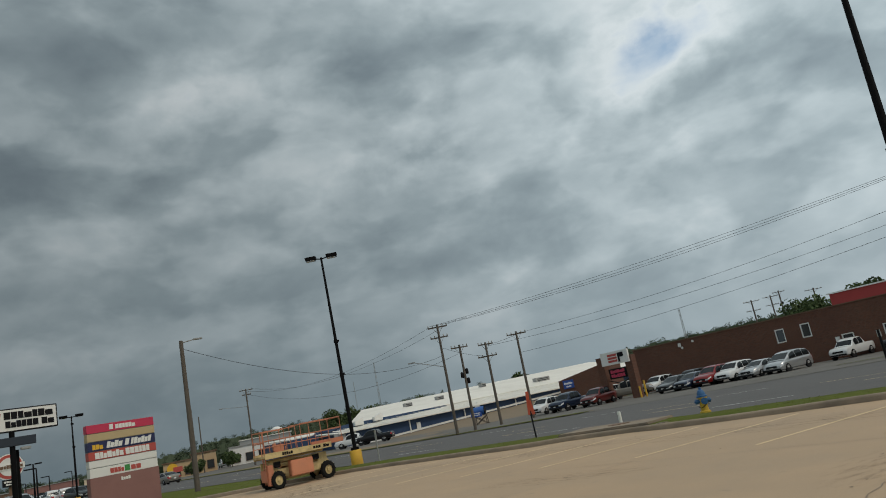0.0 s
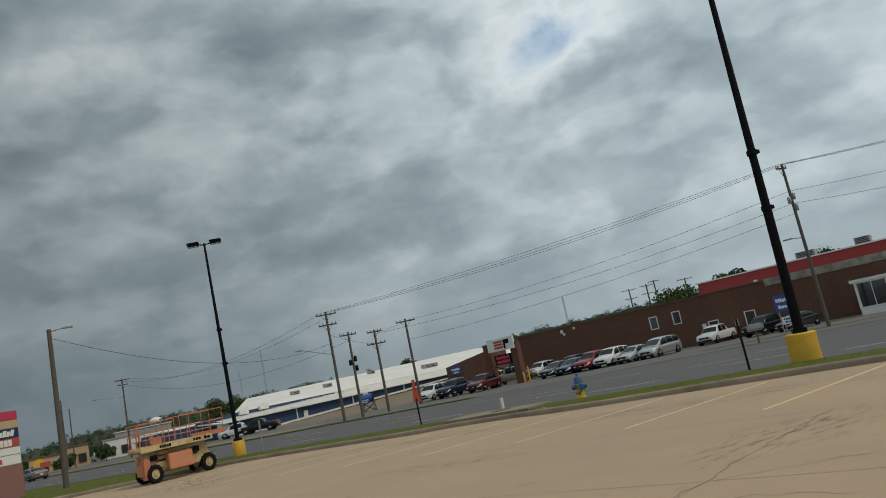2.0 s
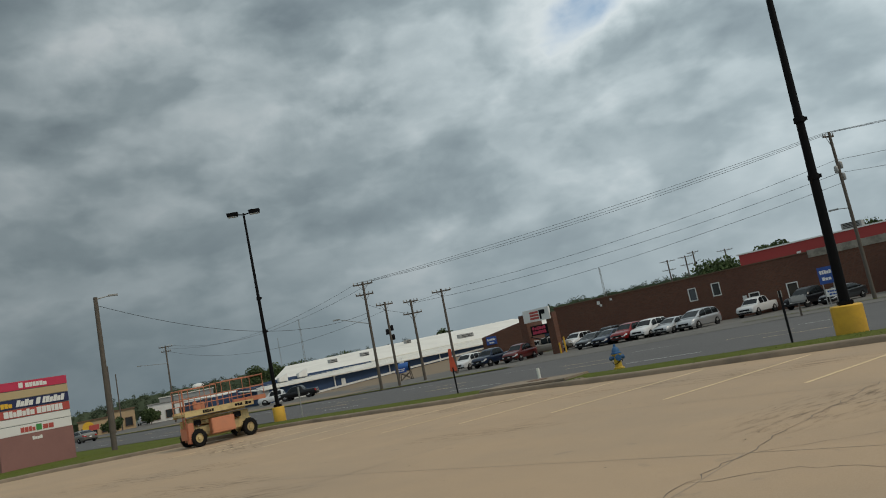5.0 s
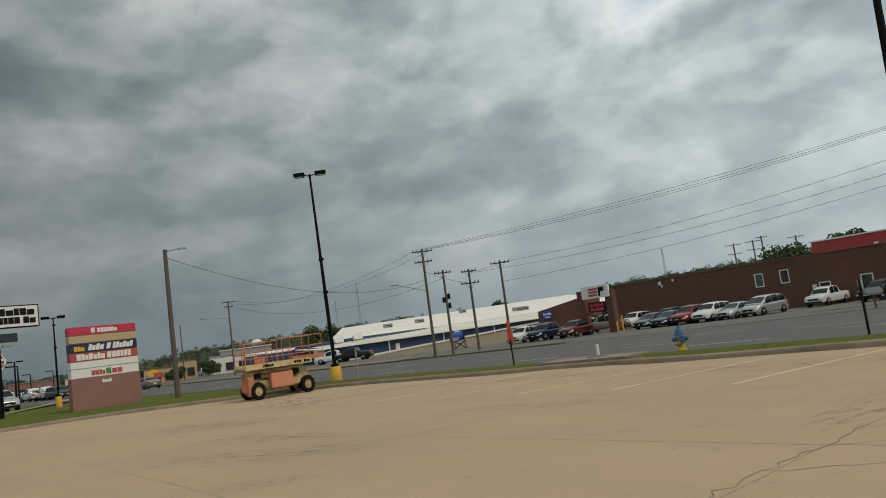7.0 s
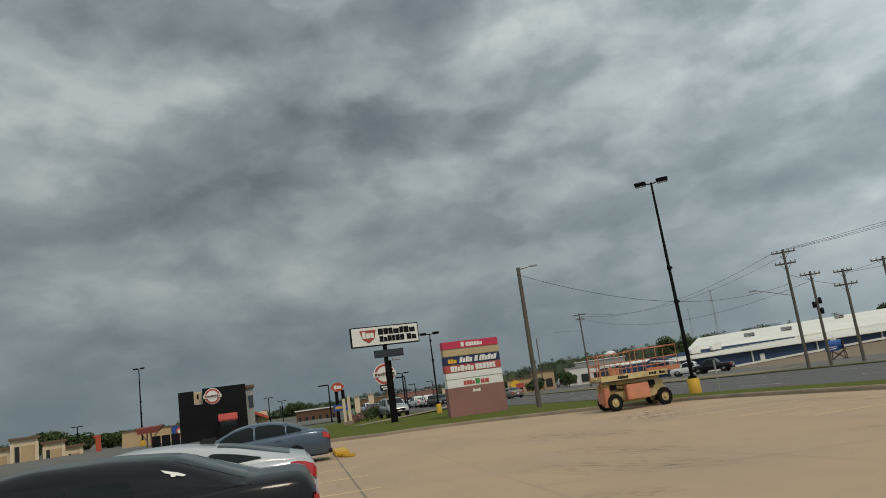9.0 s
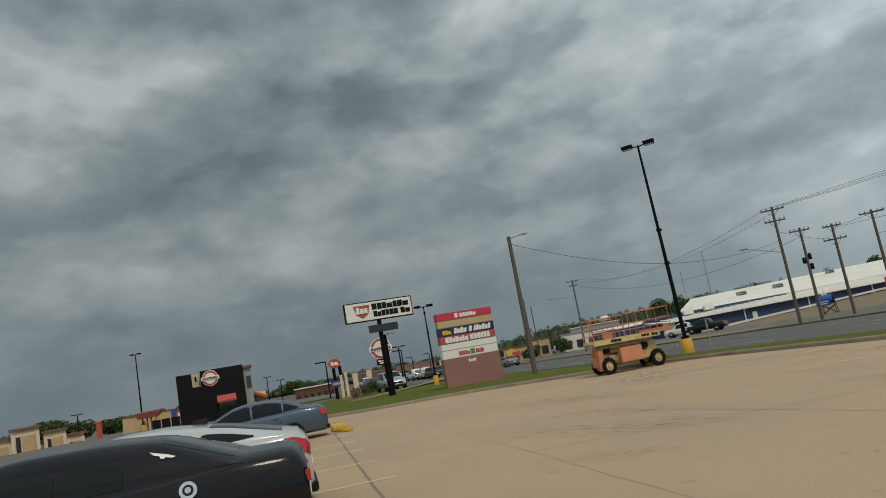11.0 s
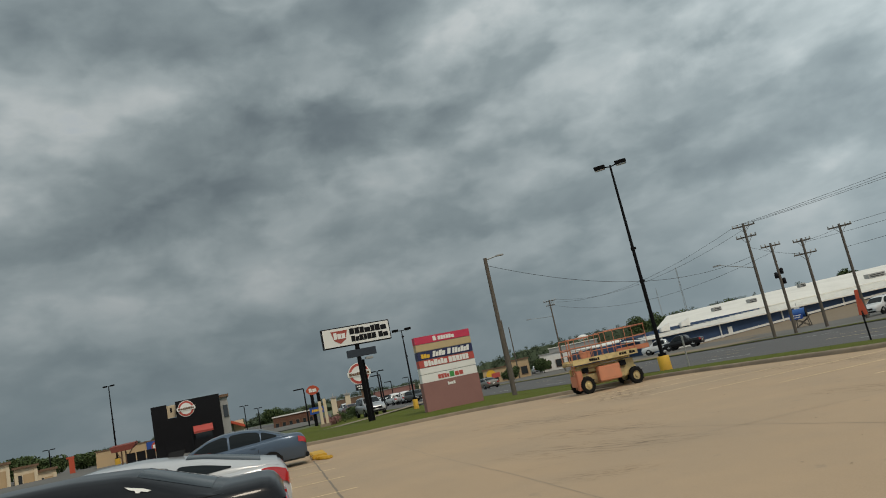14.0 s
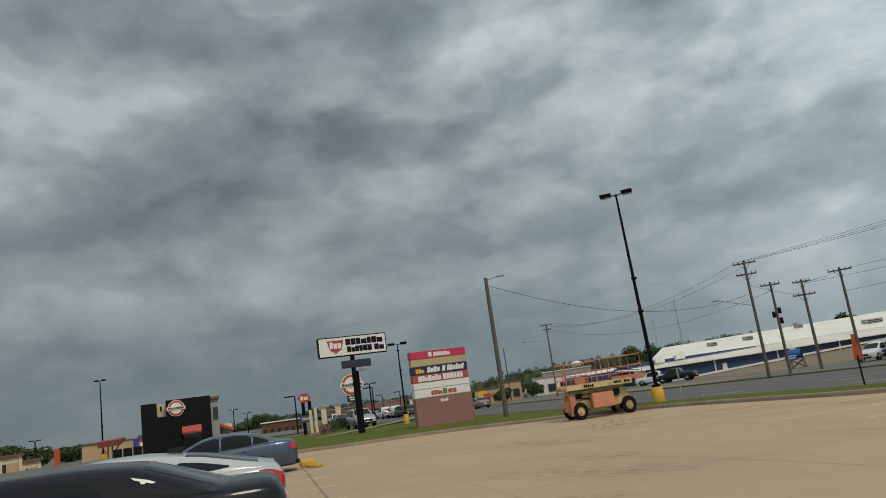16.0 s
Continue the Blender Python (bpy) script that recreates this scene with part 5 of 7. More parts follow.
# ---- the scissor lift ----
def scissor_lift():
    t = thing("scissor_lift", (-26.72, 16.98, 0.0), 76.0, "parked scissor lift with faded orange panels and cream chassis", "scissor lift")
    t.scale = (0.78, 0.82, 0.91)
    rng = random.Random(2)
    # wheels
    for x in (-1.22, 1.42):
        for y in (-0.86, 0.86):
            bm = bmesh.new()
            prof = [(0.20, -0.14), (0.33, -0.14), (0.37, -0.10), (0.37, 0.10), (0.33, 0.14), (0.20, 0.14)]
            seg = 24
            rg = [[bm.verts.new((x + r * math.cos(2 * math.pi * i / seg), y + o, 0.37 + r * math.sin(2 * math.pi * i / seg))) for i in range(seg)] for r, o in prof]
            for a, b in zip(rg, rg[1:]):
                for i in range(seg):
                    j = (i + 1) % seg
                    bm.faces.new((a[i], a[j], b[j], b[i]))
            # tread lugs
            for i in range(seg):
                a = 2 * math.pi * i / seg
                box(bm, (x + 0.37 * math.cos(a), y + (0.05 if i % 2 else -0.05), 0.37 + 0.37 * math.sin(a)), (0.05, 0.17, 0.035), Matrix.Rotation(-a, 3, "Y"))
            w = part("wheel", bm, M_RUBBER, t, smooth=40)
            bm = bmesh.new()
            s = -1 if y < 0 else 1
            rod(bm, (x, y + s * 0.02, 0.37), (x, y + s * 0.09, 0.37), 0.22, 0.20, 18)
            rod(bm, (x, y + s * 0.08, 0.37), (x, y + s * 0.15, 0.37), 0.09, 0.07, 10)
            part("rim", bm, M_LIFTCREAM, w, "cream wheel rim")
    bm = bmesh.new()
    box(bm, (0.0, 0, 0.62), (3.3, 1.15, 0.40))
    box(bm, (0.0, 0, 0.42), (1.2, 0.9, 0.2))
    part("chassis", bm, M_LIFTCREAM, t, bevel=0.03)
    for y in (-0.78, 0.78):
        bm = bmesh.new()
        box(bm, (0.05, y, 0.74), (1.18, 0.46, 0.66))
        b = part("engine_box", bm, M_SALMON, t, "sun-faded salmon engine cover", bevel=0.03)
        bm = bmesh.new()
        box(bm, (0.05, y + math.copysign(0.232, y), 0.76), (1.02, 0.012, 0.5))
        box(bm, (0.42, y + math.copysign(0.24, y), 0.98), (0.22, 0.012, 0.10))
        part("cover_panel", bm, M_SALMON, b, bevel=0.004)
    for y in (-0.5, 0.5):
        for x in (-1.35, 1.3):
            bm = bmesh.new()
            box(bm, (x, y, 0.95), (0.55, 0.16, 0.42))
            part("fender_block", bm, M_LIFTCREAM, t, bevel=0.03)
    # folded scissor stack
    for k in range(4):
        z = 0.92 + 0.10 * k
        for y in (-0.45, -0.28, 0.28, 0.45):
            bm = bmesh.new()
            s = 1 if (k % 2) else -1
            rod(bm, (-1.45, y, z - 0.03 * s), (1.45, y, z + 0.03 * s), 0.045, seg=6)
            part("scissor_arm", bm, M_LIFTCREAM, t)
    bm = bmesh.new()
    box(bm, (-0.02, 0, 1.40), (3.55, 1.95, 0.10))
    for y in (-0.97, 0.97):
        box(bm, (-0.02, y, 1.42), (3.55, 0.06, 0.24))
    part("deck", bm, M_LIFTCREAM, t, "cream deck with black decals", bevel=0.01)
    bm = bmesh.new()
    block_word(bm, -0.9, -0.35, 1.36, 1.48, -1.005, 3, 5)
    block_word(bm, 0.75, 1.15, 1.37, 1.48, -1.005, 4, 3)
    block_word(bm, 1.3, 1.62, 1.36, 1.49, -1.005, 5, 2)
    part("decal_bars", bm, M_DARK, t, "black decal bars")
    # extension deck
    bm = bmesh.new()
    box(bm, (1.95, 0, 1.50), (1.1, 1.75, 0.08))
    for y in (-0.87, 0.87):
        box(bm, (1.95, y, 1.56), (1.1, 0.05, 0.2))
    part("extension_deck", bm, M_ORANGE, t, bevel=0.01)

    def rail(x0, x1, y, z0, heights, n, mat, nm):
        for i in range(n):
            x = x0 + (x1 - x0) * i / (n - 1)
            bm = bmesh.new()
            rod(bm, (x, y, z0), (x, y, z0 + heights[0]), 0.018, seg=8)
            part(nm + "_post", bm, mat, t)
        for h in heights:
            bm = bmesh.new()
            rod(bm, (x0, y, z0 + h), (x1, y, z0 + h), 0.018, seg=8)
            part(nm + "_rail", bm, mat, t)
    for y in (-0.94, 0.94):
        rail(-1.75, 1.7, y, 1.45, (0.62, 0.34), 4, M_ORANGE, "guard")
        rail(-1.75, -0.05, y * 0.97, 1.45, (1.02, 0.62), 3, M_ORANGE, "rear_guard")
        rail(0.25, 2.45, y * 0.9, 1.55, (1.0, 0.52), 3, M_ORANGE, "upper_guard")
    for x, z, h in ((-1.75, 1.45, 1.02), (2.45, 1.55, 1.0)):
        for hh in (h, h * 0.55):
            bm = bmesh.new()
            rod(bm, (x, -0.9, z + hh), (x, 0.9, z + hh), 0.026, seg=8)
            part("end_rail", bm, M_ORANGE, t)
    for y in (-0.9, -0.5):
        bm = bmesh.new()
        rod(bm, (-1.78, y, 1.45), (-1.78, y, 2.42), 0.026, seg=8)
        part("gate_post", bm, M_ORANGE, t)
    # control box, ladder and bumper at the low end
    bm = bmesh.new()
    box(bm, (-1.2, -0.85, 1.75), (0.18, 0.16, 0.32))
    part("control_box", bm, M_ORANGE, t, bevel=0.02)
    bm = bmesh.new()
    for y in (-0.75, -0.35):
        rod(bm, (-1.72, y, 0.25), (-1.72, y, 1.4), 0.03, seg=8)
    for z in (0.4, 0.65, 0.9, 1.15):
        rod(bm, (-1.72, -0.75, z), (-1.72, -0.35, z), 0.024, seg=6)
    part("ladder", bm, M_ORANGE, t)
    bm = bmesh.new()
    box(bm, (-1.7, -0.3, 0.6), (0.10, 1.0, 0.5))
    part("end_plate", bm, M_ORANGE, t, "scuffed orange end plate", bevel=0.02)
    # tall orange locker and dark pumps under the deck
    bm = bmesh.new()
    box(bm, (-1.56, -0.72, 0.62), (0.30, 0.34, 0.86))
    part("side_locker", bm, M_ORANGE, t, "scuffed orange side locker", bevel=0.02)
    for x in (-1.12, 0.95):
        bm = bmesh.new()
        box(bm, (x, -0.60, 1.02), (0.34, 0.10, 0.22))
        rod(bm, (x - 0.12, -0.66, 0.94), (x + 0.12, -0.66, 0.94), 0.05, seg=10)
        part("pump", bm, M_DARK, t, "greasy dark hydraulic pump")
    bm = bmesh.new()
    box(bm, (-0.6, 0.35, 1.66), (0.5, 0.3, 0.36))
    part("tool_box", bm, M_ORANGE, t, bevel=0.02)
    bm = bmesh.new()
    pts = [(1.0 + 1.4 * i / 14, -0.9, 2.05 - 0.12 * math.sin(math.pi * i / 14)) for i in range(15)]
    tube(bm, pts, 0.016)
    part("hose", bm, M_TRIM, t)


scissor_lift()


# ---- street-side small things ----
def hydrant():
    p = at(27.2, 24.6)
    t = thing("fire_hydrant", (p.x, p.y, 0.13), 40, "yellow fire hydrant with blue bonnet and caps on grass", "fire hydrant")
    bm = bmesh.new()
    lathe(bm, [(0.17, -0.05), (0.17, 0.03), (0.12, 0.05), (0.11, 0.40), (0.15, 0.42), (0.15, 0.46)], 18)
    part("barrel", bm, M_HYD, t, smooth=35)
    bm = bmesh.new()
    lathe(bm, [(0.165, 0.46), (0.165, 0.50), (0.13, 0.52), (0.125, 0.58), (0.09, 0.66), (0.04, 0.69), (0.04, 0.76), (0.02, 0.77)], 18)
    part("bonnet", bm, M_HYDBLUE, t, "blue bonnet", smooth=35)
    for d, r in (((1, 0, 0), 0.065), ((-1, 0, 0), 0.065), ((0, -1, 0), 0.09)):
        bm = bmesh.new()
        d = Vector(d)
        c = Vector((0, 0, 0.34))
        rod(bm, c + d * 0.08, c + d * 0.19, r * 0.9, seg=12)
        rod(bm, c + d * 0.17, c + d * 0.23, r * 1.15, seg=8)
        rod(bm, c + d * 0.23, c + d * 0.26, 0.025, seg=5)
        part("nozzle_cap", bm, M_HYDBLUE, t, "blue cap")
    bm = bmesh.new()
    pts = [(0.16 * math.cos(a), 0.16 * math.sin(a), 0.2 - 0.06 * math.sin(a * 2)) for a in [i * math.pi / 8 - math.pi for i in range(9)]]
    tube(bm, pts, 0.012)
    part("chain", bm, M_DARK, t)


hydrant()


def inlet():
    """The storm drain slab in the kerb line."""
    t = thing("storm_drain", (-13.8, 20.3, 0), 0, "broken concrete storm drain inlet in the kerb", "storm drain")
    bm = bmesh.new()
    box(bm, (0, 0.35, 0.17), (3.4, 1.6, 0.10))
    part("lid_slab", bm, M_KERB, t, bevel=0.03)
    # a solid black panel gives the shade of the inlet; no hollow is cut
    bm = bmesh.new()
    box(bm, (-0.1, -0.47, 0.06), (2.4, 0.05, 0.12))
    part("opening", bm, M_DARK, t, "dark panel painted as the inlet's shade")
    bm = bmesh.new()
    rod(bm, (0.1, 0.5, 0.20), (0.1, 0.5, 0.235), 0.36, seg=20)
    part("manhole_lid", bm, M_BROWN, t, "rusty round lid")
    rng = random.Random(6)
    for i in range(6):
        bm = bmesh.new()
        box(bm, (1.75 + rng.uniform(-0.1, 0.6), -0.45 + rng.uniform(-0.12, 0.25), 0.08), (rng.uniform(0.12, 0.35), rng.uniform(0.1, 0.22), rng.uniform(0.1, 0.17)), Matrix.Rotation(rng.uniform(-0.5, 0.5), 3, "Z"))
        part("broken_piece", bm, M_KERB, t, bevel=0.015)


inlet()


def marker_post(az, d, h, r, mat, nm, label, cat="post", z=0.12, cap=None):
    p = at(az, d)
    t = thing(nm, (p.x, p.y, z if p.y < 23 else ground_z(p.y)), 90 - 0, label, cat)
    bm = bmesh.new()
    rod(bm, (0, 0, -0.1), (0, 0, h), r, seg=10)
    part("post", bm, mat, t, smooth=40)
    if cap:
        bm = bmesh.new()
        box(bm, (0, 0, h - cap[1] / 2), (0.03, cap[0], cap[1]))
        part("plate", bm, cap[2], t)
    return t


marker_post(33.2, 26.5, 0.42, 0.06, M_WHITE, "marker_post", "short white plastic marker post by the drain")
marker_post(15.1, 23.4, 1.45, 0.035, M_DARK, "sign_post", "thin dark metal sign post on the verge", cap=(0.10, 0.2, M_GREY))
marker_post(51.4, 35.0, 1.35, 0.03, M_GREY, "sign_post", "thin grey sign post seen edge-on", cap=(0.10, 0.45, M_GREY))


def folded_sign():
    p = at(39.55, 28.0)
    t = thing("road_work_sign", (p.x, p.y, 0.1), 40, "folded orange roadwork sign on a dark stand", "sign")
    bm = bmesh.new()
    rod(bm, (0, 0, -0.05), (-0.02, 0, 1.0), 0.03, seg=8)
    part("stand", bm, M_DARK, t)
    for x, z, h, a in ((-0.03, 1.28, 0.85, 4), (0.05, 1.12, 0.55, -8)):
        bm = bmesh.new()
        box(bm, (x, 0, z), (0.12, 0.05, h), Matrix.Rotation(radians(a), 3, "Y"))
        part("panel", bm, M_SIGNORANGE, t, "folded orange cloth panel", bevel=0.015)


folded_sign()

# yellow kerb stop by the blue sedan
bm = bmesh.new()
box(bm, (-27.0, 4.9, 0.07), (2.6, 0.5, 0.15), Matrix.Rotation(radians(-8), 3, "Z"))
for k in range(4):
    box(bm, (-25.4 + 0.25 * k, 4.65 + 0.05 * k, 0.05), (0.24, 0.3, 0.10), Matrix.Rotation(radians(20 * k), 3, "Z"))
solo("island_kerb", bm, M_YELLOW, "chipped yellow painted kerb at the end of the row", "kerb", kind="structure", bevel=0.03)


# ---- buildings across the road ----
def face(bm, pts):
    return bm.faces.new([bm.verts.new(p) for p in pts])


def framed_window(parent, x, y, z, w, h, frame_mat=M_WHITE, depth=0.10, bars=0):
    t = 0.09
    bm = bmesh.new()
    for cx, cz, sx, sz in ((x, z + h / 2 - t / 2, w, t), (x, z - h / 2 + t / 2, w, t), (x - w / 2 + t / 2, z, t, h - 2 * t), (x + w / 2 - t / 2, z, t, h - 2 * t)):
        box(bm, (cx, y - 0.02, cz), (sx, depth, sz))
    for k in range(bars):
        box(bm, (x - w / 2 + w * (k + 1) / (bars + 1), y - 0.01, z), (0.05, depth * 0.7, h - 2 * t))
    win = part("window", bm, frame_mat, parent, "white window frame")
    bm = bmesh.new()
    box(bm, (x, y + 0.01, z), (w - 2 * t + 0.01, 0.03, h - 2 * t + 0.01))
    part("pane", bm, M_WINDOW, win, "dark glass pane")
    return win


# the stores across the road are a fifth larger and farther than their drawn plan
SET_BACK = 1.2


def brick_building():
    Y = 66.5
    g = ground_z(Y)
    t = thing("brick_building", (0, Y * SET_BACK, 1.62 + (g - 1.62) * SET_BACK), 0, "long low red-brick store with white-framed windows", "building")
    t.scale = (SET_BACK,) * 3
    H = 4.62
    x0, x1 = -40.2, 14.0
    # the front wall, pierced for its windows
    holes = [(-25.5, 3.1, 0.8, 1.2), (-23.3, 3.15, 0.8, 1.2), (-20.2, 1.75, 0.95, 1.0), (-17.0, 1.8, 0.95, 1.3)]
    bm = bmesh.new()
    xs = sorted({x0, x1, *[h[0] - h[2] / 2 for h in holes], *[h[0] + h[2] / 2 for h in holes]})
    for a, b in zip(xs, xs[1:]):
        c = (a + b) / 2
        hit = [h for h in holes if abs(h[0] - c) < h[2] / 2]
        spans = [(-0.3, H)] if not hit else [(-0.3, hit[0][1] - hit[0][3] / 2), (hit[0][1] + hit[0][3] / 2, H)]
        for z0, z1 in spans:
            box(bm, (c, 0.15, (z0 + z1) / 2), (b - a, 0.3, z1 - z0))
    part("wall", bm, M_BRICK, t, "weathered red-brick front wall")
    for h in holes:
        framed_window(t, h[0], 0.08, h[1], h[2], h[3])
    bm = bmesh.new()
    box(bm, (x0 + 0.15, 15.3, H / 2), (0.3, 30, H))
    part("side_wall", bm, M_BRICK, t)
    bm = bmesh.new()
    box(bm, ((x0 + x1) / 2, 15, H - 0.25), (x1 - x0 - 0.6, 29.4, 0.2))
    part("roof", bm, M_GREY, t)
    bm = bmesh.new()
    box(bm, ((x0 + x1) / 2, 0.13, H + 0.03), (x1 - x0 + 0.1, 0.42, 0.08))
    part("coping", bm, M_BROWN, t, "thin metal coping")
    # old sign band above
    bm = bmesh.new()
    box(bm, (-3.2, -0.04, H - 0.18), (24.0, 0.10, 0.62))
    part("sign_band", bm, material("streaked grey band", (0.30, 0.27, 0.22), 0.9, var=0.3, scale=2.0, dirt=(0.10, 0.085, 0.07), dirt_scale=1.2, dirt_amount=0.9), t, "rust-streaked grey sign band")
    # small wall fittings
    for x, z, s in ((-35.0, 4.2, 0.28), (-33.6, 4.3, 0.18), (-21.0, 1.9, 0.34), (-34.8, 3.9, 0.18)):
        bm = bmesh.new()
        box(bm, (x, -0.06, z), (s, 0.12, s * 1.2))
        part("wall_box", bm, M_WHITE, t, bevel=0.01)
    return t


brick_building()


def red_store():
    Y = 74.0
    g = ground_z(Y)
    t = thing("red_store", (0, Y * SET_BACK, 1.62 + (g - 1.62) * SET_BACK), 0, "store with a long red metal parapet behind the brick wall", "building")
    t.scale = (SET_BACK,) * 3
    bm = bmesh.new()
    box(bm, (10.0, 0.2, 5.05), (66.0, 0.4, 2.0))
    part("parapet", bm, M_RED, t, "red metal parapet")
    bm = bmesh.new()
    box(bm, (10.0, 0.15, 6.10), (66.4, 0.6, 0.12))
    part("coping", bm, M_WHITE, t)
    bm = bmesh.new()
    box(bm, (10.0, 16, 2.9), (65.0, 31, 5.8))
    part("hall", bm, M_GREY, t)
    for x, w, h in ((-13.2, 1.7, 0.75), (-8.3, 1.3, 0.8)):
        bm = bmesh.new()
        box(bm, (x, 3.0, 6.1 + h / 2), (w, 1.6, h))
        u = part("rooftop_unit", bm, M_GREY, t, "grey rooftop air handler", bevel=0.03)
        bm = bmesh.new()
        for k in range(4):
            box(bm, (x, 2.17, 6.25 + h * 0.18 * (k + 1)), (w * 0.8, 0.04, 0.05))
        part("louvre", bm, M_DARK, u)
    bm = bmesh.new()
    rod(bm, (-15.3, 1.5, 5.6), (-15.3, 1.5, 7.2), 0.10, seg=8)
    part("vent_pipe", bm, M_DARK, t)
    for x in (-19.3, -17.6):
        bm = bmesh.new()
        box(bm, (x, -0.05, 5.0 if x > -18 else 4.3), (0.35, 0.12, 0.35))
        part("wall_lamp", bm, M_WHITE, t)
    # white glazed porch
    py = -12.5
    bm = bmesh.new()
    box(bm, (0.5, py + 1.6, 2.92), (17.6, 3.6, 0.24))
    part("porch_roof", bm, M_WHITE, t, "white porch roof slab", bevel=0.02)
    bm = bmesh.new()
    box(bm, (0.5, py, 0.42), (17.0, 0.12, 0.95))
    box(bm, (-8.0, py + 1.5, 0.42), (0.12, 3.0, 0.95))
    part("porch_wall", bm, M_WHITE, t)
    for i in range(8):
        framed_window(t, -6.95 + 2.12 * i, py - 0.02, 1.85, 2.05, 1.9, M_WHITE, 0.12, 1)
    for x in (-8.0,):
        bm = bmesh.new()
        box(bm, (x, py, 1.85), (0.14, 0.14, 1.95))
        part("porch_post", bm, M_WHITE, t)
    bm = bmesh.new()
    box(bm, (-3.6, py - 0.1, 0.45), (1.0, 0.1, 0.5))
    part("wall_vent", bm, M_DARK, t)
    # porch name board
    bm = bmesh.new()
    box(bm, (-0.4, py + 0.9, 3.85), (10.0, 0.16, 1.3))
    b = part("name_board", bm, M_SIGNWHITE, t, "white name board with red stripes and blue blocks", bevel=0.01)
    for k in range(3):
        bm = bmesh.new()
        box(bm, (-4.4 + 0.05 * k, py + 0.80, 4.2 - 0.34 * k), (1.3, 0.03, 0.22))
        part("stripe", bm, M_SIGNRED, b)
    bm = bmesh.new()
    block_word(bm, -3.2, 2.5, 3.5, 4.3, py + 0.78, 4, 7)
    part("wordmark", bm, M_BLUESIGN, b)


red_store()


def entrance_pillars():
    p = on_ground(32.4, 78.0)
    t = thing("entrance_sign", p, 0, "two brick pillars carrying a white sign board", "sign")
    t.scale = (1.08,) * 3
    for x, w, h in ((-1.75, 0.75, 4.35), (1.35, 0.75, 4.1)):
        bm = bmesh.new()
        box(bm, (x, 0, h / 2 - 0.1), (w, 0.75, h))
        part("pillar", bm, M_BRICK, t, "red-brick pillar")
    bm = bmesh.new()
    box(bm, (0.05, -0.42, 4.0), (3.0, 0.25, 1.2))
    b = part("sign_board", bm, M_SIGNWHITE, t, "white board with red and black shapes", bevel=0.015)
    for k in range(3):
        bm = bmesh.new()
        box(bm, (-0.15, -0.56, 4.27 - 0.28 * k), (1.0, 0.03, 0.20))
        part("stripe", bm, M_SIGNRED, b)
    bm = bmesh.new()
    box(bm, (0.55, -0.56, 3.97), (0.2, 0.03, 0.85))
    box(bm, (0.85, -0.56, 4.2), (0.45, 0.03, 0.42))
    part("emblem", bm, M_DARK, b)
    bm = bmesh.new()
    box(bm, (-0.1, -0.2, 2.55), (1.9, 0.15, 0.95))
    m = part("message_board", bm, M_DARK, t, "dark message board with pink bars", bevel=0.01)
    bm = bmesh.new()
    block_word(bm, -0.85, 0.65, 2.2, 2.5, -0.29, 8, 7)
    block_word(bm, -0.85, 0.65, 2.6, 2.9, -0.29, 9, 6)
    part("text_bars", bm, M_PINK, m)
    bm = bmesh.new()
    rod(bm, (-1.4, 0, 2.0), (-0.2, 0, 1.6), 0.05, seg=6)
    rod(bm, (1.2, 0, 2.0), (0.0, 0, 1.6), 0.05, seg=6)
    part("bracket", bm, M_DARK, t)
    # yellow bollards
    for az in (30.9, 31.3):
        marker_post(az, 75.0, 1.6 if az < 31 else 1.1, 0.09, M_YELLOW, "bollard", "yellow steel bollard by the brick pillars", "bollard")


entrance_pillars()


def brick_annex():
    """The brick end of the white-roofed building."""
    p = on_ground(35.3, 92.0)
    t = thing("brick_annex", p, 22, "low red-brick annex with a blue sign board", "building")
    bm = bmesh.new()
    vs = [(-2.9, 3.3), (2.4, 4.3), (2.4, -0.3), (-2.9, -0.3)]
    f = [bm.verts.new((x, 0, z)) for x, z in vs]
    b = [bm.verts.new((x, 14, z)) for x, z in vs]
    bm.faces.new(f)
    bm.faces.new(b[::-1])
    for i in range(4):
        bm.faces.new((f[i], b[i], b[(i + 1) % 4], f[(i + 1) % 4]))
    part("wall", bm, M_BRICK, t)
    bm = bmesh.new()
    box(bm, (-1.7, -0.08, 2.75), (1.3, 0.12, 1.0))
    s = part("sign_board", bm, M_BLUESIGN, t, "blue sign board with white bars", bevel=0.01)
    bm = bmesh.new()
    block_word(bm, -2.2, -1.2, 2.75, 3.0, -0.16, 1, 6)
    block_word(bm, -2.0, -1.4, 2.4, 2.6, -0.16, 2, 5)
    part("text_bars", bm, M_SIGNWHITE, s)
    framed_window(t, -1.9, -0.02, 0.3, 1.4, 1.4, M_WHITE, 0.1)
    bm = bmesh.new()
    box(bm, (-3.7, -0.3, 0.6), (1.5, 0.2, 2.0))
    part("glazed_bay", bm, M_WHITE, t)
    bm = bmesh.new()
    for k in range(3):
        for r in range(2):
            box(bm, (-4.2 + 0.5 * k, -0.41, 0.2 + 0.9 * r), (0.38, 0.03, 0.7))
    part("bay_panes", bm, M_WINDOW, t)


brick_annex()


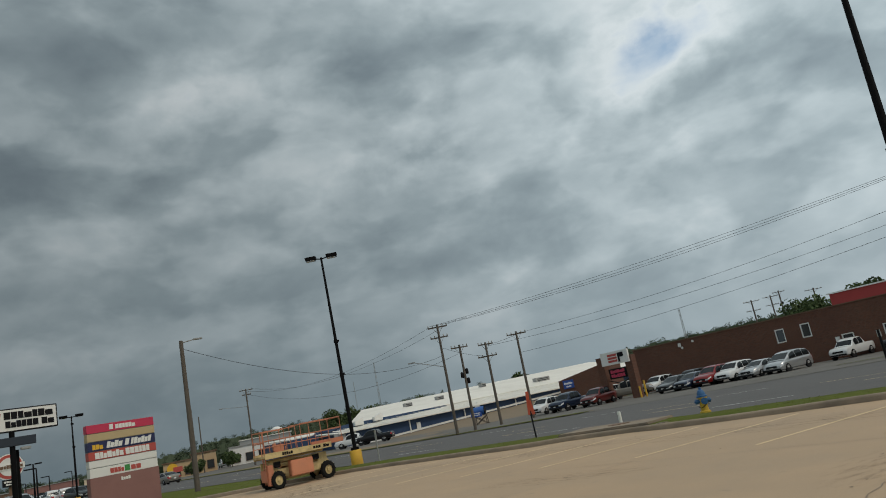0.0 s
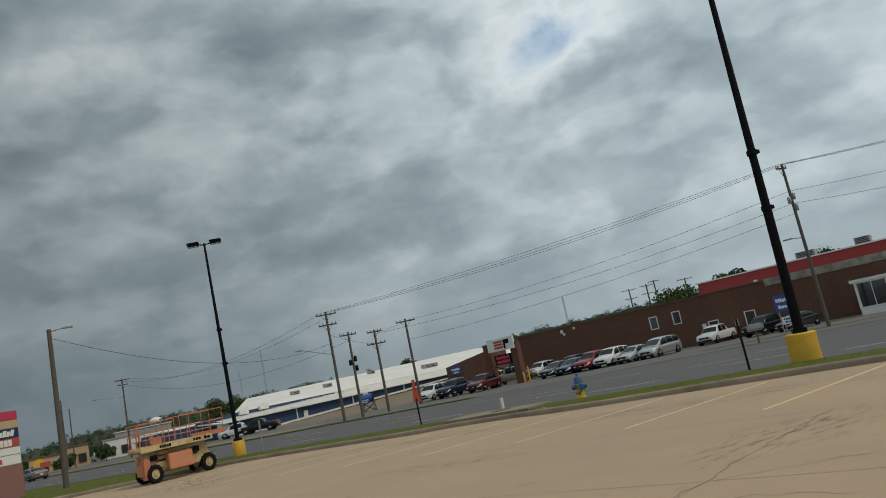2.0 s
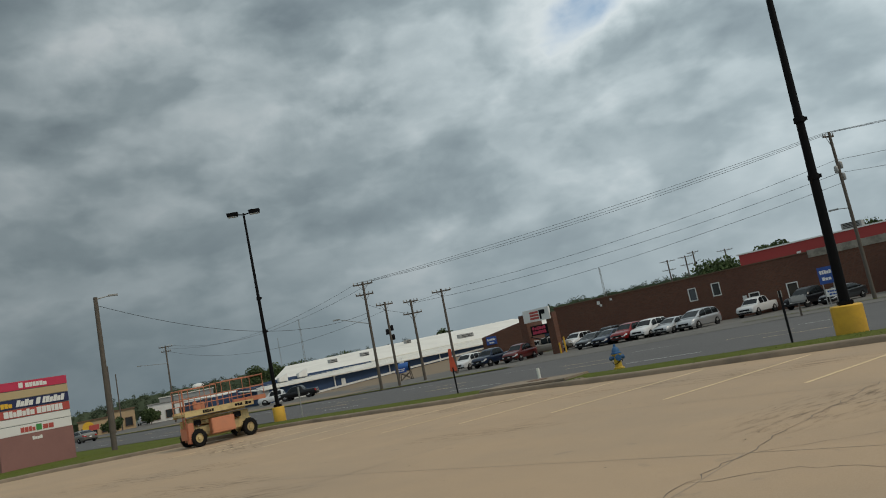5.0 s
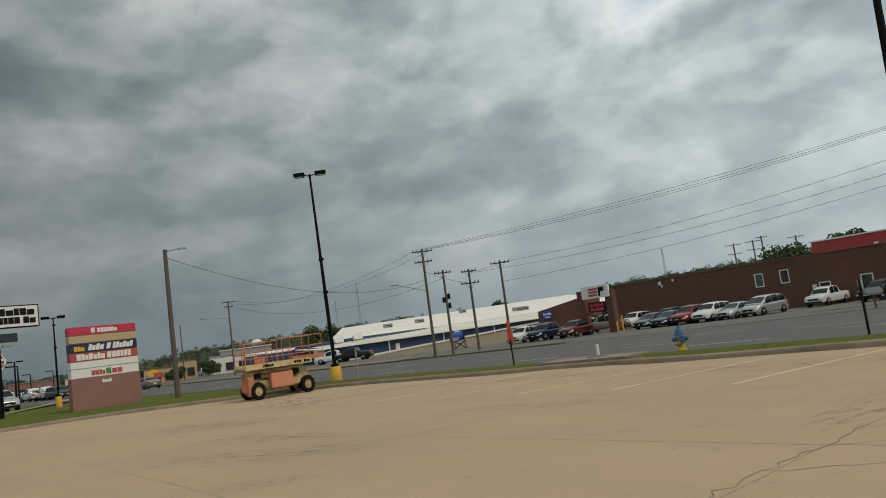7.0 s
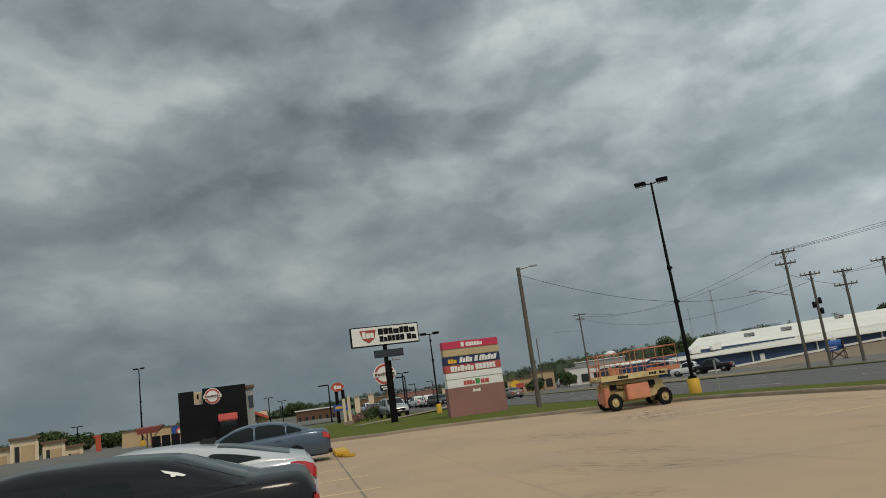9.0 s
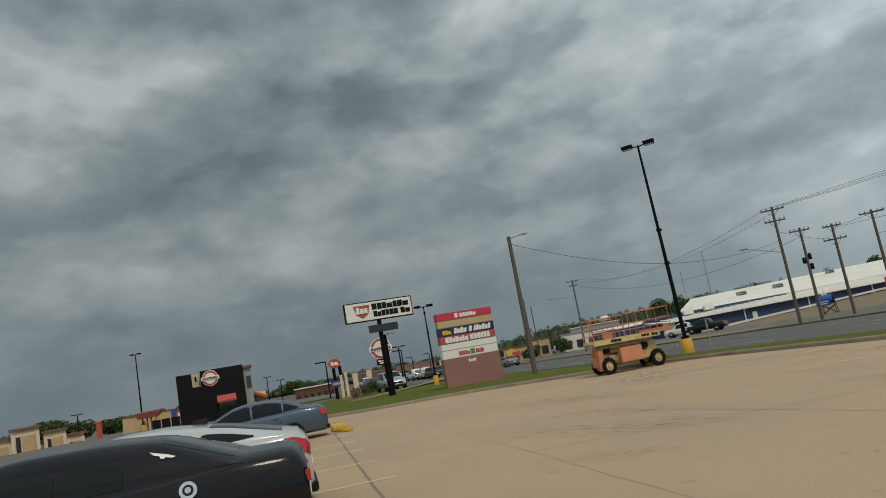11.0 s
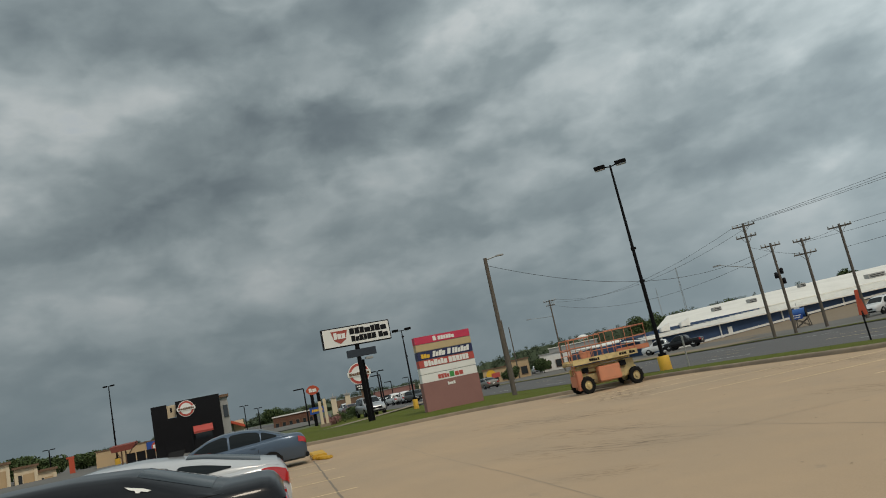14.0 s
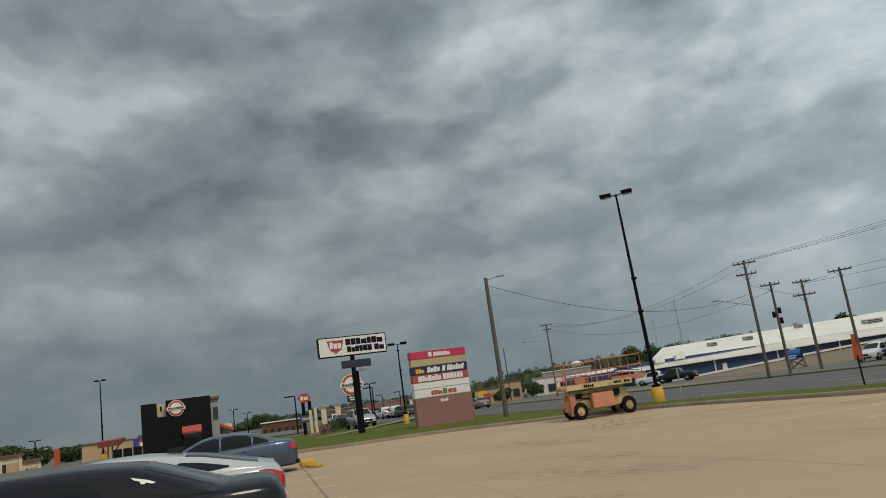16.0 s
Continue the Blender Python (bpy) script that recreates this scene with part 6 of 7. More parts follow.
def blue_building():
    A, B = at(53.6, 118.0), at(26.0, 159.4)
    along = (B - A)
    L = along.length
    yaw = math.degrees(math.atan2(along.y, along.x))
    t = thing("blue_building", (A.x, A.y, 0), yaw, "long navy metal building with a broad white roof", "building")
    zb0, zb1, e0, e1 = -1.0, 1.2, 1.62, 2.37
    K = 49.4  # where the rising ground meets the eaves

    def lerp(a, b, f):
        return a + (b - a) * f
    bm = bmesh.new()
    n = 90
    for i in range(n):
        xa, xb = L * i / n, L * (i + 0.82) / n
        xc = L * (i + 1) / n
        for a, b, y in ((xa, xb, 0.0), (xb, xc, 0.05)):
            fa, fb = a / L, b / L
            face(bm, [(a, y, lerp(zb0, zb1, min(1, a / K))), (b, y, lerp(zb0, zb1, min(1, b / K))), (b, y, lerp(e0, e1, fb)), (a, y, lerp(e0, e1, fa))])
    face(bm, [(0, 0, zb0), (0, 14, zb0), (0, 14, e0 + 1.0), (0, 0, e0)])
    face(bm, [(5.2, 13.2, zb0), (17.0, 39.8, zb0), (17.0, 39.8, 5.4), (5.2, 13.2, e0 + 1.1)])
    face(bm, [(L, 0, zb1), (L, 45, zb1), (L, 45, 4.2), (L, 22, 5.7), (L, 0, e1)])
    face(bm, [(17, 45, zb0), (L, 45, zb1), (L, 45, 4.2), (17, 45, 3.6)])
    part("wall", bm, M_NAVY, t, "navy ribbed metal siding")
    # roof: a lower lean-to and the main pitch
    def sheet(pts, label="", th=0.16):
        bm = bmesh.new()
        up = [bm.verts.new(p) for p in pts]
        dn = [bm.verts.new((p[0], p[1], p[2] - th)) for p in pts]
        bm.faces.new(up)
        bm.faces.new(dn[::-1])
        for i in range(len(pts)):
            j = (i + 1) % len(pts)
            bm.faces.new((up[i], dn[i], dn[j], up[j]))
        part("roof", bm, M_WROOF, t, label)
    sheet([(-1.2, -0.7, e0 + 0.05), (L + 0.5, -0.7, e1 + 0.05), (L + 0.5, 14, e1 + 1.35), (24.0, 14, e0 + 1.32), (-1.2, 14, e0 + 0.55)], "broad white standing-seam roof")
    sheet([(5.0, 13, e0 + 1.25), (L + 0.5, 13, e1 + 1.3), (L + 0.5, 40, 7.0), (17.0, 40, 5.6)], "broad white upper roof")
    sheet([(-5.2, 15, 2.2), (0.2, 15, 2.35), (6, 37, 2.9), (-5.2, 37, 2.6)], "white roof of the end wing")
    bm = bmesh.new()
    for i in range(70):
        x = L * (i + 0.5) / 70
        rod(bm, (x, -0.65, lerp(e0, e1, x / L) + 0.08), (x, 13.9, float(np.interp(x, [-1.2, 24.0, L], [e0 + 0.55, e0 + 1.32, e1 + 1.35])) + 0.03), 0.03, seg=4)
    part("roof_seams", bm, M_WROOF, t)
    # left wing
    bm = bmesh.new()
    box(bm, (-2.5, 26, 0.4), (5, 22, 3.4))
    part("wing", bm, M_NAVY, t)
    bm = bmesh.new()
    face(bm, [(-2, 12.9, 1.9), (24, 12.9, 2.75), (24, 12.9, 3.0), (5, 12.9, 2.95), (-1, 12.9, 2.5)])
    part("gable", bm, M_NAVY, t)
    for x in (6.6, 10.2):
        bm = bmesh.new()
        vs = box(bm, (x, 12.6, 3.05 + (x - 6.6) * 0.05), (1.6, 1.3, 1.3))
        for v in vs:
            if v.co.z > 3.4 and v.co.x < x:
                v.co.z -= 0.6
        part("vent_hood", bm, M_WHITE, t, "white vent hood", bevel=0.05)
    # skirt line, downpipes and door
    bm = bmesh.new()
    ends = [(0, -0.72), (K, 1.72)]
    for y in (-0.22,):
        lo = [bm.verts.new((x, y, z - 0.15)) for x, z in ends]
        hi = [bm.verts.new((x, y, z + 0.15)) for x, z in ends]
        lob = [bm.verts.new((x, y + 0.2, z - 0.15)) for x, z in ends]
        hib = [bm.verts.new((x, y + 0.2, z + 0.15)) for x, z in ends]
        for q in ((lo[0], lo[1], hi[1], hi[0]), (hi[0], hi[1], hib[1], hib[0]), (lob[0], lob[1], lo[1], lo[0])):
            bm.faces.new(q)
    part("skirt", bm, M_WHITE, t, "white skirt rail")
    for f in (0.02, 0.14, 0.27, 0.40):
        bm = bmesh.new()
        rod(bm, (L * f, -0.12, lerp(zb0, zb1, f * L / K)), (L * f, -0.12, lerp(e0, e1, f)), 0.12, seg=6)
        part("downpipe", bm, M_WHITE, t)
    bm = bmesh.new()
    box(bm, (K * 0.25, -0.05, 0.5), (0.7, 0.08, 1.0))
    part("wall_box", bm, M_WHITE, t)
    bm = bmesh.new()
    box(bm, (-1.0, -0.3, 0.1), (1.8, 0.3, 3.2))
    part("door", bm, M_GREY, t, "grey metal door")
    for x, y, z, w in ((21.0, 24, 3.9, 1.5), (28.0, 24, 4.1, 1.5), (50.0, 20, 4.0, 3.4), (43.0, 33, 5.3, 1.2)):
        bm = bmesh.new()
        box(bm, (x, y, z + 0.4), (w, 1.4, 1.2))
        u = part("rooftop_unit", bm, M_GREY, t, "grey rooftop unit", bevel=0.04)
        bm = bmesh.new()
        for k in range(3):
            box(bm, (x, y - 0.72, z + 0.1 + 0.3 * k), (w * 0.8, 0.04, 0.12))
        part("louvre", bm, M_DARK, u)


blue_building()


def earth_bank():
    """The lot rises to the foot of the blue building."""
    A, B = at(53.6, 118.0), at(34.1, 141.0)
    across = Vector((B.y - A.y, A.x - B.x, 0)).normalized()
    bm = bmesh.new()
    rows = []
    for i in range(25):
        p = A.lerp(B, i / 24 * 1.04)
        top = -0.86 + 2.3 * i / 24
        row = []
        for k in range(7):
            q = p + across * (0.3 + 5.0 * k)
            low = ground_z(q.y) + 0.035
            row.append(bm.verts.new((q.x, q.y, low + (top - low) * (1 - k / 6) ** 1.3 + 0.03 * math.sin(i * 2.1 + k))))
        rows.append(row)
    for a, b in zip(rows, rows[1:]):
        for k in range(6):
            bm.faces.new((a[k], a[k + 1], b[k + 1], b[k]))
    solo("earth_bank", bm, M_DIRT, "bare earth bank rising to the blue building", "ground", kind="structure", smooth=60)


earth_bank()


def tank_stand():
    p = on_ground(43.3, 92.0)
    p.z = -0.68
    t = thing("tank_on_stand", p, 30, "blue and white tank on a wooden trestle with a blue sign", "tank")
    t.scale = (0.6, 0.6, 0.75)
    bm = bmesh.new()
    rod(bm, (-1.2, 0, 2.3), (0.9, 0, 2.3), 0.7, seg=20)
    part("tank", bm, M_BLUEPAINT, t, smooth=40)
    bm = bmesh.new()
    rod(bm, (0.9, 0, 2.3), (1.05, 0, 2.3), 0.68, seg=20)
    part("tank_end", bm, M_DARK, t)
    bm = bmesh.new()
    rod(bm, (-0.4, 0, 2.9), (-0.4, 0, 3.9), 0.07, seg=6)
    box(bm, (-0.4, 0, 3.05), (0.9, 0.5, 0.3))
    part("fitting", bm, M_WHITE, t)
    for x in (-1.1, 1.0):
        for y in (-0.6, 0.6):
            bm = bmesh.new()
            rod(bm, (x * 1.3, y * 1.2, -0.2), (x, y, 1.6), 0.09, seg=6)
            part("leg", bm, M_WOODPOLE, t)
    bm = bmesh.new()
    for y in (-0.6, 0.6):
        rod(bm, (-1.2, y, 0.2), (1.0, y, 1.4), 0.06, seg=6)
        rod(bm, (1.2, y, 0.2), (-1.0, y, 1.4), 0.06, seg=6)
    box(bm, (0, 0, 1.62), (2.6, 1.5, 0.1))
    part("trestle", bm, M_WOODPOLE, t)
    bm = bmesh.new()
    box(bm, (-0.7, -0.95, 1.85), (2.3, 0.08, 0.85))
    s = part("sign_board", bm, M_BLUESIGN, t, "blue board with white bars")
    bm = bmesh.new()
    block_word(bm, -1.6, 0.2, 1.95, 2.1, -1.01, 1, 8)
    block_word(bm, -1.4, 0.0, 1.65, 1.8, -1.01, 2, 7)
    part("text_bars", bm, M_SIGNWHITE, s)


tank_stand()


def board_on_posts(nm, az, d, zc, w, h, mat, label, yaw=10):
    p = on_ground(az, d)
    t = thing(nm, p, yaw, label, "sign", "street boards")
    bm = bmesh.new()
    box(bm, (0, 0, zc), (w, 0.06, h))
    b = part("board", bm, mat, t, bevel=0.01)
    bm = bmesh.new()
    block_word(bm, -w * 0.38, w * 0.38, zc + h * 0.08, zc + h * 0.3, -0.045, 3, 5)
    block_word(bm, -w * 0.3, w * 0.3, zc - h * 0.3, zc - h * 0.1, -0.045, 5, 3)
    part("text_bars", bm, M_SIGNWHITE if mat is not M_SIGNWHITE else M_BLUESIGN, b)
    for x in (-w * 0.35, w * 0.35):
        bm = bmesh.new()
        rod(bm, (x, 0.06, -0.1), (x, 0.06, zc), 0.04, seg=6)
        part("post", bm, M_GREY, t)


board_on_posts("blue_direction_sign", 12.1, 66, 2.45, 1.1, 1.35, M_BLUESIGN, "blue direction sign board with white bars")
board_on_posts("white_notice", 11.9, 65, 1.05, 1.1, 0.6, M_SIGNWHITE, "small white notice board with blue bars")


def mailbox():
    t = thing("mailbox", on_ground(14.2, 56.0), 20, "weathered grey mailbox on a wooden post", "mailbox")
    bm = bmesh.new()
    box(bm, (0, 0, 0.4), (0.12, 0.12, 1.1))
    part("post", bm, M_WOODPOLE, t)
    bm = bmesh.new()
    box(bm, (0, 0, 1.15), (1.1, 0.5, 0.5))
    part("box", bm, M_GREY, t, bevel=0.12)


mailbox()
board_on_posts("work_notice", 5.2, 52, 0.9, 0.7, 0.5, M_SIGNORANGE, "small orange notice board on posts", 0)


# ---- the left side: drive-through, restaurants, mall ----
def coffee_kiosk():
    d = 86.0
    p = at(88.45, d)
    t = thing("coffee_kiosk", (p.x, p.y, -0.1), 88, "black drive-through coffee kiosk with red awnings", "building")
    hw = d * math.tan(radians(2.35))
    H = top_z(d, 2.62) + 0.1
    gap0, gap1 = -hw + 1.55, -hw + 2.5
    bm = bmesh.new()
    for xa, xb, z1 in ((-hw, gap0, H - 0.15), (gap0, gap1, H - 1.65), (gap1, hw, H)):
        box(bm, ((xa + xb) / 2, 2.5, z1 / 2), (xb - xa, 5.0, z1))
    part("wall", bm, M_DARK, t, "matt black siding")
    bm = bmesh.new()
    for k in range(26):
        box(bm, (-hw + 2 * hw * (k + 0.5) / 26, -0.02, 2.0), (0.03, 0.04, 4.0))
    part("batten", bm, M_DARK, t)
    bm = bmesh.new()
    box(bm, ((gap0 + gap1) / 2, 1.4, H - 0.9), (0.93, 0.2, 1.35))
    part("inner_parapet", bm, M_CREAM, t, "pale inner parapet")
    bm = bmesh.new()
    box(bm, ((gap0 + gap1) / 2 - 0.05, 1.28, H - 0.75), (0.2, 0.05, 0.5))
    part("roof_vent", bm, M_DARK, t)
    bm = bmesh.new()
    box(bm, (hw + 0.42, 2.6, H / 2 - 0.1), (0.8, 4.2, H - 0.5))
    part("side_bay", bm, M_GREY, t, "grey stone-clad bay")
    bm = bmesh.new()
    box(bm, (hw + 0.35, 2.6, H - 0.32), (1.3, 4.8, 0.28))
    part("bay_cornice", bm, M_BROWN, t)
    bm = bmesh.new()
    box(bm, (hw + 0.5, 0.45, H - 2.0), (0.5, 0.1, 1.3))
    part("bay_window", bm, M_WINDOW, t)
    z = top_z(d, 2.0) + 0.1
    for nm, r, y, mat in (("emblem_rim", 0.86, -0.10, M_SIGNWHITE), ("emblem_ring", 0.80, -0.13, M_SIGNRED), ("emblem_disc", 0.60, -0.16, M_SIGNWHITE)):
        bm = bmesh.new()
        rod(bm, (0, 0, z), (0, y, z), r, seg=28)
        part(nm, bm, mat, t)
    bm = bmesh.new()
    box(bm, (0, -0.19, z), (1.9, 0.05, 0.36))
    e = part("emblem_band", bm, M_SIGNWHITE, t)
    bm = bmesh.new()
    block_word(bm, -0.8, 0.8, z - 0.1, z + 0.12, -0.235, 2, 8)
    part("wordmark", bm, M_BROWN, e)
    for x, zz, w in ((1.45, 2.15, 2.0),):
        bm = bmesh.new()
        pts = [(-w / 2, -0.02, 0.55), (w / 2, -0.02, 0.55), (w / 2, -0.75, -0.05), (-w / 2, -0.75, -0.05)]
        f = [bm.verts.new((x + a, b, zz + c)) for a, b, c in pts]
        g = [bm.verts.new((x + a, b + 0.03, zz + c - 0.2)) for a, b, c in pts]
        bm.faces.new(f)
        bm.faces.new(g[::-1])
        for i in range(4):
            bm.faces.new((f[i], g[i], g[(i + 1) % 4], f[(i + 1) % 4]))
        part("awning", bm, M_SIGNRED, t, "red awning")
        bm = bmesh.new()
        box(bm, (x, -0.03, zz - 0.75), (1.7, 0.06, 1.1))
        part("serving_window", bm, M_WINDOW, t)
    bm = bmesh.new()
    vs = [(hw + 0.85, 0.6, 2.5), (hw + 2.3, 0.6, 1.8), (hw + 2.3, 4.6, 1.8), (hw + 0.85, 4.6, 2.5)]
    f = [bm.verts.new(v) for v in vs]
    g = [bm.verts.new((v[0], v[1], v[2] - 0.3)) for v in vs]
    bm.faces.new(f)
    bm.faces.new(g[::-1])
    for i in range(4):
        bm.faces.new((f[i], g[i], g[(i + 1) % 4], f[(i + 1) % 4]))
    part("side_awning", bm, M_SIGNORANGE, t, "orange-red side awning")
    bm = bmesh.new()
    box(bm, (hw + 1.7, 3.0, 1.2), (1.1, 2.0, 2.4))
    part("side_room", bm, M_CREAM, t)
    bm = bmesh.new()
    rod(bm, (0.3, -2.5, 0.0), (0.2, -2.5, 3.1), 0.06, seg=6)
    part("height_pole", bm, M_DARK, t)
    # low black screen fence
    for i in range(9):
        bm = bmesh.new()
        box(bm, (-hw - 2.3 + 0.95 * i, -1.8, 0.55), (0.85, 0.08, 1.5))
        part("fence_panel", bm, M_DARK, t)


coffee_kiosk()


def tan_restaurant():
    d = 112.0
    p = at(92.6, d)
    t = thing("tan_restaurant", (p.x, p.y, -0.3), 92, "tan flat-roofed restaurant with a blue and red wall sign", "building")
    H = top_z(d, 0.24) + 0.3
    bm = bmesh.new()
    box(bm, (0.6, 4, H / 2), (9.0, 8, H))
    part("wall", bm, M_TAN, t)
    bm = bmesh.new()
    box(bm, (0.6, 4, H + 0.05), (9.2, 8.2, 0.14))
    part("coping", bm, M_BROWN, t)
    bm = bmesh.new()
    box(bm, (3.4, -0.1, H - 0.95), (2.0, 0.2, 1.8))
    s = part("wall_sign", bm, M_BLUESIGN, t, "blue wall sign with a red emblem")
    bm = bmesh.new()
    rod(bm, (3.6, -0.2, H - 0.8), (3.6, -0.26, H - 0.8), 0.62, seg=16)
    part("emblem", bm, M_SIGNORANGE, s)
    bm = bmesh.new()
    block_word(bm, 3.2, 4.0, H - 1.05, H - 0.55, -0.275, 2, 2)
    part("emblem_bars", bm, M_SIGNWHITE, s)
    bm = bmesh.new()
    box(bm, (0.6, -0.12, 0.7), (9.1, 0.2, 1.2))
    part("plinth", bm, M_TAN, t)


tan_restaurant()


def menu_board():
    d = 92.0
    p = at(92.85, d)
    t = thing("menu_board", (p.x, p.y, -0.1), 75, "rusty red angled canopy on a braced post", "canopy")
    zt = top_z(d, 0.38)
    bm = bmesh.new()
    pts = [(-1.35, zt + 0.05), (1.35, zt + 0.1), (1.35, zt - 0.15), (0.9, zt - 0.55), (-1.2, zt - 0.55)]
    f = [bm.verts.new((x, -0.35, z)) for x, z in pts]
    b = [bm.verts.new((x, 0.9, z + 0.15)) for x, z in pts]
    bm.faces.new(f)
    bm.faces.new(b[::-1])
    for i in range(5):
        bm.faces.new((f[i], b[i], b[(i + 1) % 5], f[(i + 1) % 5]))
    part("canopy", bm, material("rust red paint", (0.20, 0.045, 0.03), 0.7, var=0.2), t)
    bm = bmesh.new()
    for x in (-0.25, 0.2):
        rod(bm, (x, 0, 0), (x, 0, zt - 0.5), 0.09, seg=8)
    rod(bm, (0.2, 0, zt - 1.4), (0.95, 0, zt - 0.5), 0.06, seg=6)
    rod(bm, (-0.25, 0, zt - 1.4), (-0.9, 0, zt - 0.5), 0.06, seg=6)
    part("post", bm, M_BROWN, t)


menu_board()


def strip_mall():
    d = 120.0
    p = at(99.6, d)
    t = thing("strip_mall", (p.x, p.y, -0.7), 100, "tan strip mall with cream columns and raised parapets", "building")
    for xa, xb, el, y in ((-7.0, -3.6, 0.20, 1.5), (-3.6, -0.2, 0.70, 0.0), (0.3, 3.1, 0.24, 0.8), (3.1, 5.4, -0.22, 1.5)):
        H = top_z(d, el) + 0.7
        bm = bmesh.new()
        box(bm, ((xa + xb) / 2, y + 4, H / 2), (xb - xa, 8, H))
        part("wall", bm, M_CREAM, t)
        bm = bmesh.new()
        box(bm, ((xa + xb) / 2, y + 3.9, H + 0.1), (xb - xa + 0.5, 8.6, 0.3))
        part("cornice", bm, M_BROWN, t)
        for x in (xa + 0.2, xb - 0.2):
            bm = bmesh.new()
            box(bm, (x, y - 0.25, (H - 0.5) / 2), (0.45, 0.5, H - 0.5))
            part("column", bm, M_CREAM, t, bevel=0.02)
        bm = bmesh.new()
        box(bm, (xa + (xb - xa) * 0.62, y - 0.06, (H - 0.9) / 2 + 0.3), ((xb - xa) * 0.5, 0.12, H - 1.5))
        part("wall_panel", bm, M_TAN, t, "tan stucco panel", bevel=0.02)
        bm = bmesh.new()
        box(bm, (xa + (xb - xa) * 0.24, y - 0.03, (H - 0.9) / 2), ((xb - xa) * 0.17, 0.06, H - 1.0))
        part("shop_door", bm, M_WINDOW, t, "dark glazed shop door")
    bm = bmesh.new()
    box(bm, (-11.0, 5, 1.35), (8.4, 8, top_z(d, 0.1) + 0.7 - 0.2))
    part("dark_wing", bm, M_BROWN, t)
    bm = bmesh.new()
    rod(bm, (-7.6, -1.5, 0.35), (-7.6, -0.6, 0.35), 0.7, seg=14)
    part("yellow_tube", bm, M_GOLD, t, "yellow play tube", bevel=0.05)
    # the red pole sign beside it
    q = at(96.1, 118.0)
    s = thing("red_post_sign", (q.x, q.y, -0.4), 96, "red post with a small red cap sign", "sign")
    bm = bmesh.new()
    box(bm, (0, 0, 1.2), (0.7, 0.4, 2.6))
    part("post", bm, M_SIGNORANGE, s)
    bm = bmesh.new()
    box(bm, (-0.1, 0, 2.55), (1.0, 0.45, 0.25))
    part("cap", bm, M_SIGNORANGE, s)


strip_mall()


def store_corner():
    """The near cream store whose corner shows at the edge of the view."""
    d = 44.0
    p = at(103.45, d)
    t = thing("cream_store", (p.x, p.y, 0), 105, "cream stucco store corner with recessed panels", "building")
    H = top_z(d, 11.3)
    bm = bmesh.new()
    box(bm, (-9.0, 10.0, H / 2 - 0.1), (18.0, 20.0, H))
    part("wall", bm, M_CREAM, t, "cream stucco wall")
    bm = bmesh.new()
    box(bm, (-9.0, 10.0, H + 0.02), (18.5, 20.5, 0.3))
    box(bm, (-9.0, 10.0, H - 0.35), (18.24, 20.24, 0.35))
    part("cornice", bm, M_CREAM, t, bevel=0.05)
    for x in (-4.2, -10.4):
        bm = bmesh.new()
        for cx, cz, sx, sz in ((x, 2.1, 5.6, 0.14), (x, H - 1.3, 5.6, 0.14), (x - 2.75, H / 2 + 0.4, 0.14, H - 3.5), (x + 2.75, H / 2 + 0.4, 0.14, H - 3.5)):
            box(bm, (cx, -0.04, cz), (sx, 0.12, sz))
        part("panel_frame", bm, M_BROWN, t)
    bm = bmesh.new()
    box(bm, (-9.0, -0.08, 0.4), (18.1, 0.16, 1.0))
    part("plinth", bm, M_TAN, t, bevel=0.02)


store_corner()


def far_block(nm, az0, az1, d, el, zb, mat, label, roof=M_GREY, yaw=None, windows=0):
    p0, p1 = at(az0, d), at(az1, d)
    c = (p0 + p1) / 2
    w = (p1 - p0).length
    t = thing(nm, (c.x, c.y, zb), (az0 + az1) / 2 if yaw is None else yaw, label, "building", "far buildings")
    H = top_z(d, el) - zb
    bm = bmesh.new()
    box(bm, (0, 5, H / 2), (w, 10, H))
    part("wall", bm, mat, t)
    bm = bmesh.new()
    box(bm, (0, 5, H + 0.08), (w + 0.4, 10.4, 0.2))
    part("roof", bm, roof, t)
    for k in range(windows):
        framed_window(t, -w / 2 + w * (k + 0.5) / windows, -0.03, H * 0.45, w / windows * 0.6, H * 0.4, M_BROWN, 0.12)
    return t


for row in (
        ("tan_restaurant_far", 66.5, 64.6, 150, 0.25, -1.1, M_TAN, "small tan restaurant with brown trim and yellow sign", M_BROWN, None, 3),
        ("tan_shop", 64.6, 62.9, 155, 0.55, -1.1, M_TAN, "plain tan stucco shop", M_BROWN, None, 2),
        ("white_shed", 62.0, 58.3, 165, 0.50, -1.2, M_WHITE, "long white metal shed with a grey roof", M_GREY, None, 4),
        ("grey_warehouse", 61.2, 57.5, 190, 0.85, -1.2, M_GREY, "grey warehouse with a white roof edge", M_WROOF, None, 3),
        ("brick_strip", 82.6, 79.6, 135, 0.05, -1.0, M_BRICK, "low brick shops with a white fascia", M_WHITE, None, 6),
        ("far_shops", 77.8, 75.2, 240, 0.35, -1.8, M_BROWN, "far row of brown shops", M_GREY, None, 5),
        ("far_shops", 75.0, 71.8, 270, 0.40, -1.8, M_MAROON, "far row of reddish shops", M_GREY, None, 5),
        ("far_shops", 71.5, 68.6, 230, 0.30, -1.6, M_CREAM, "far row of pale shops", M_GREY, None, 5)):
    far_block(*row)

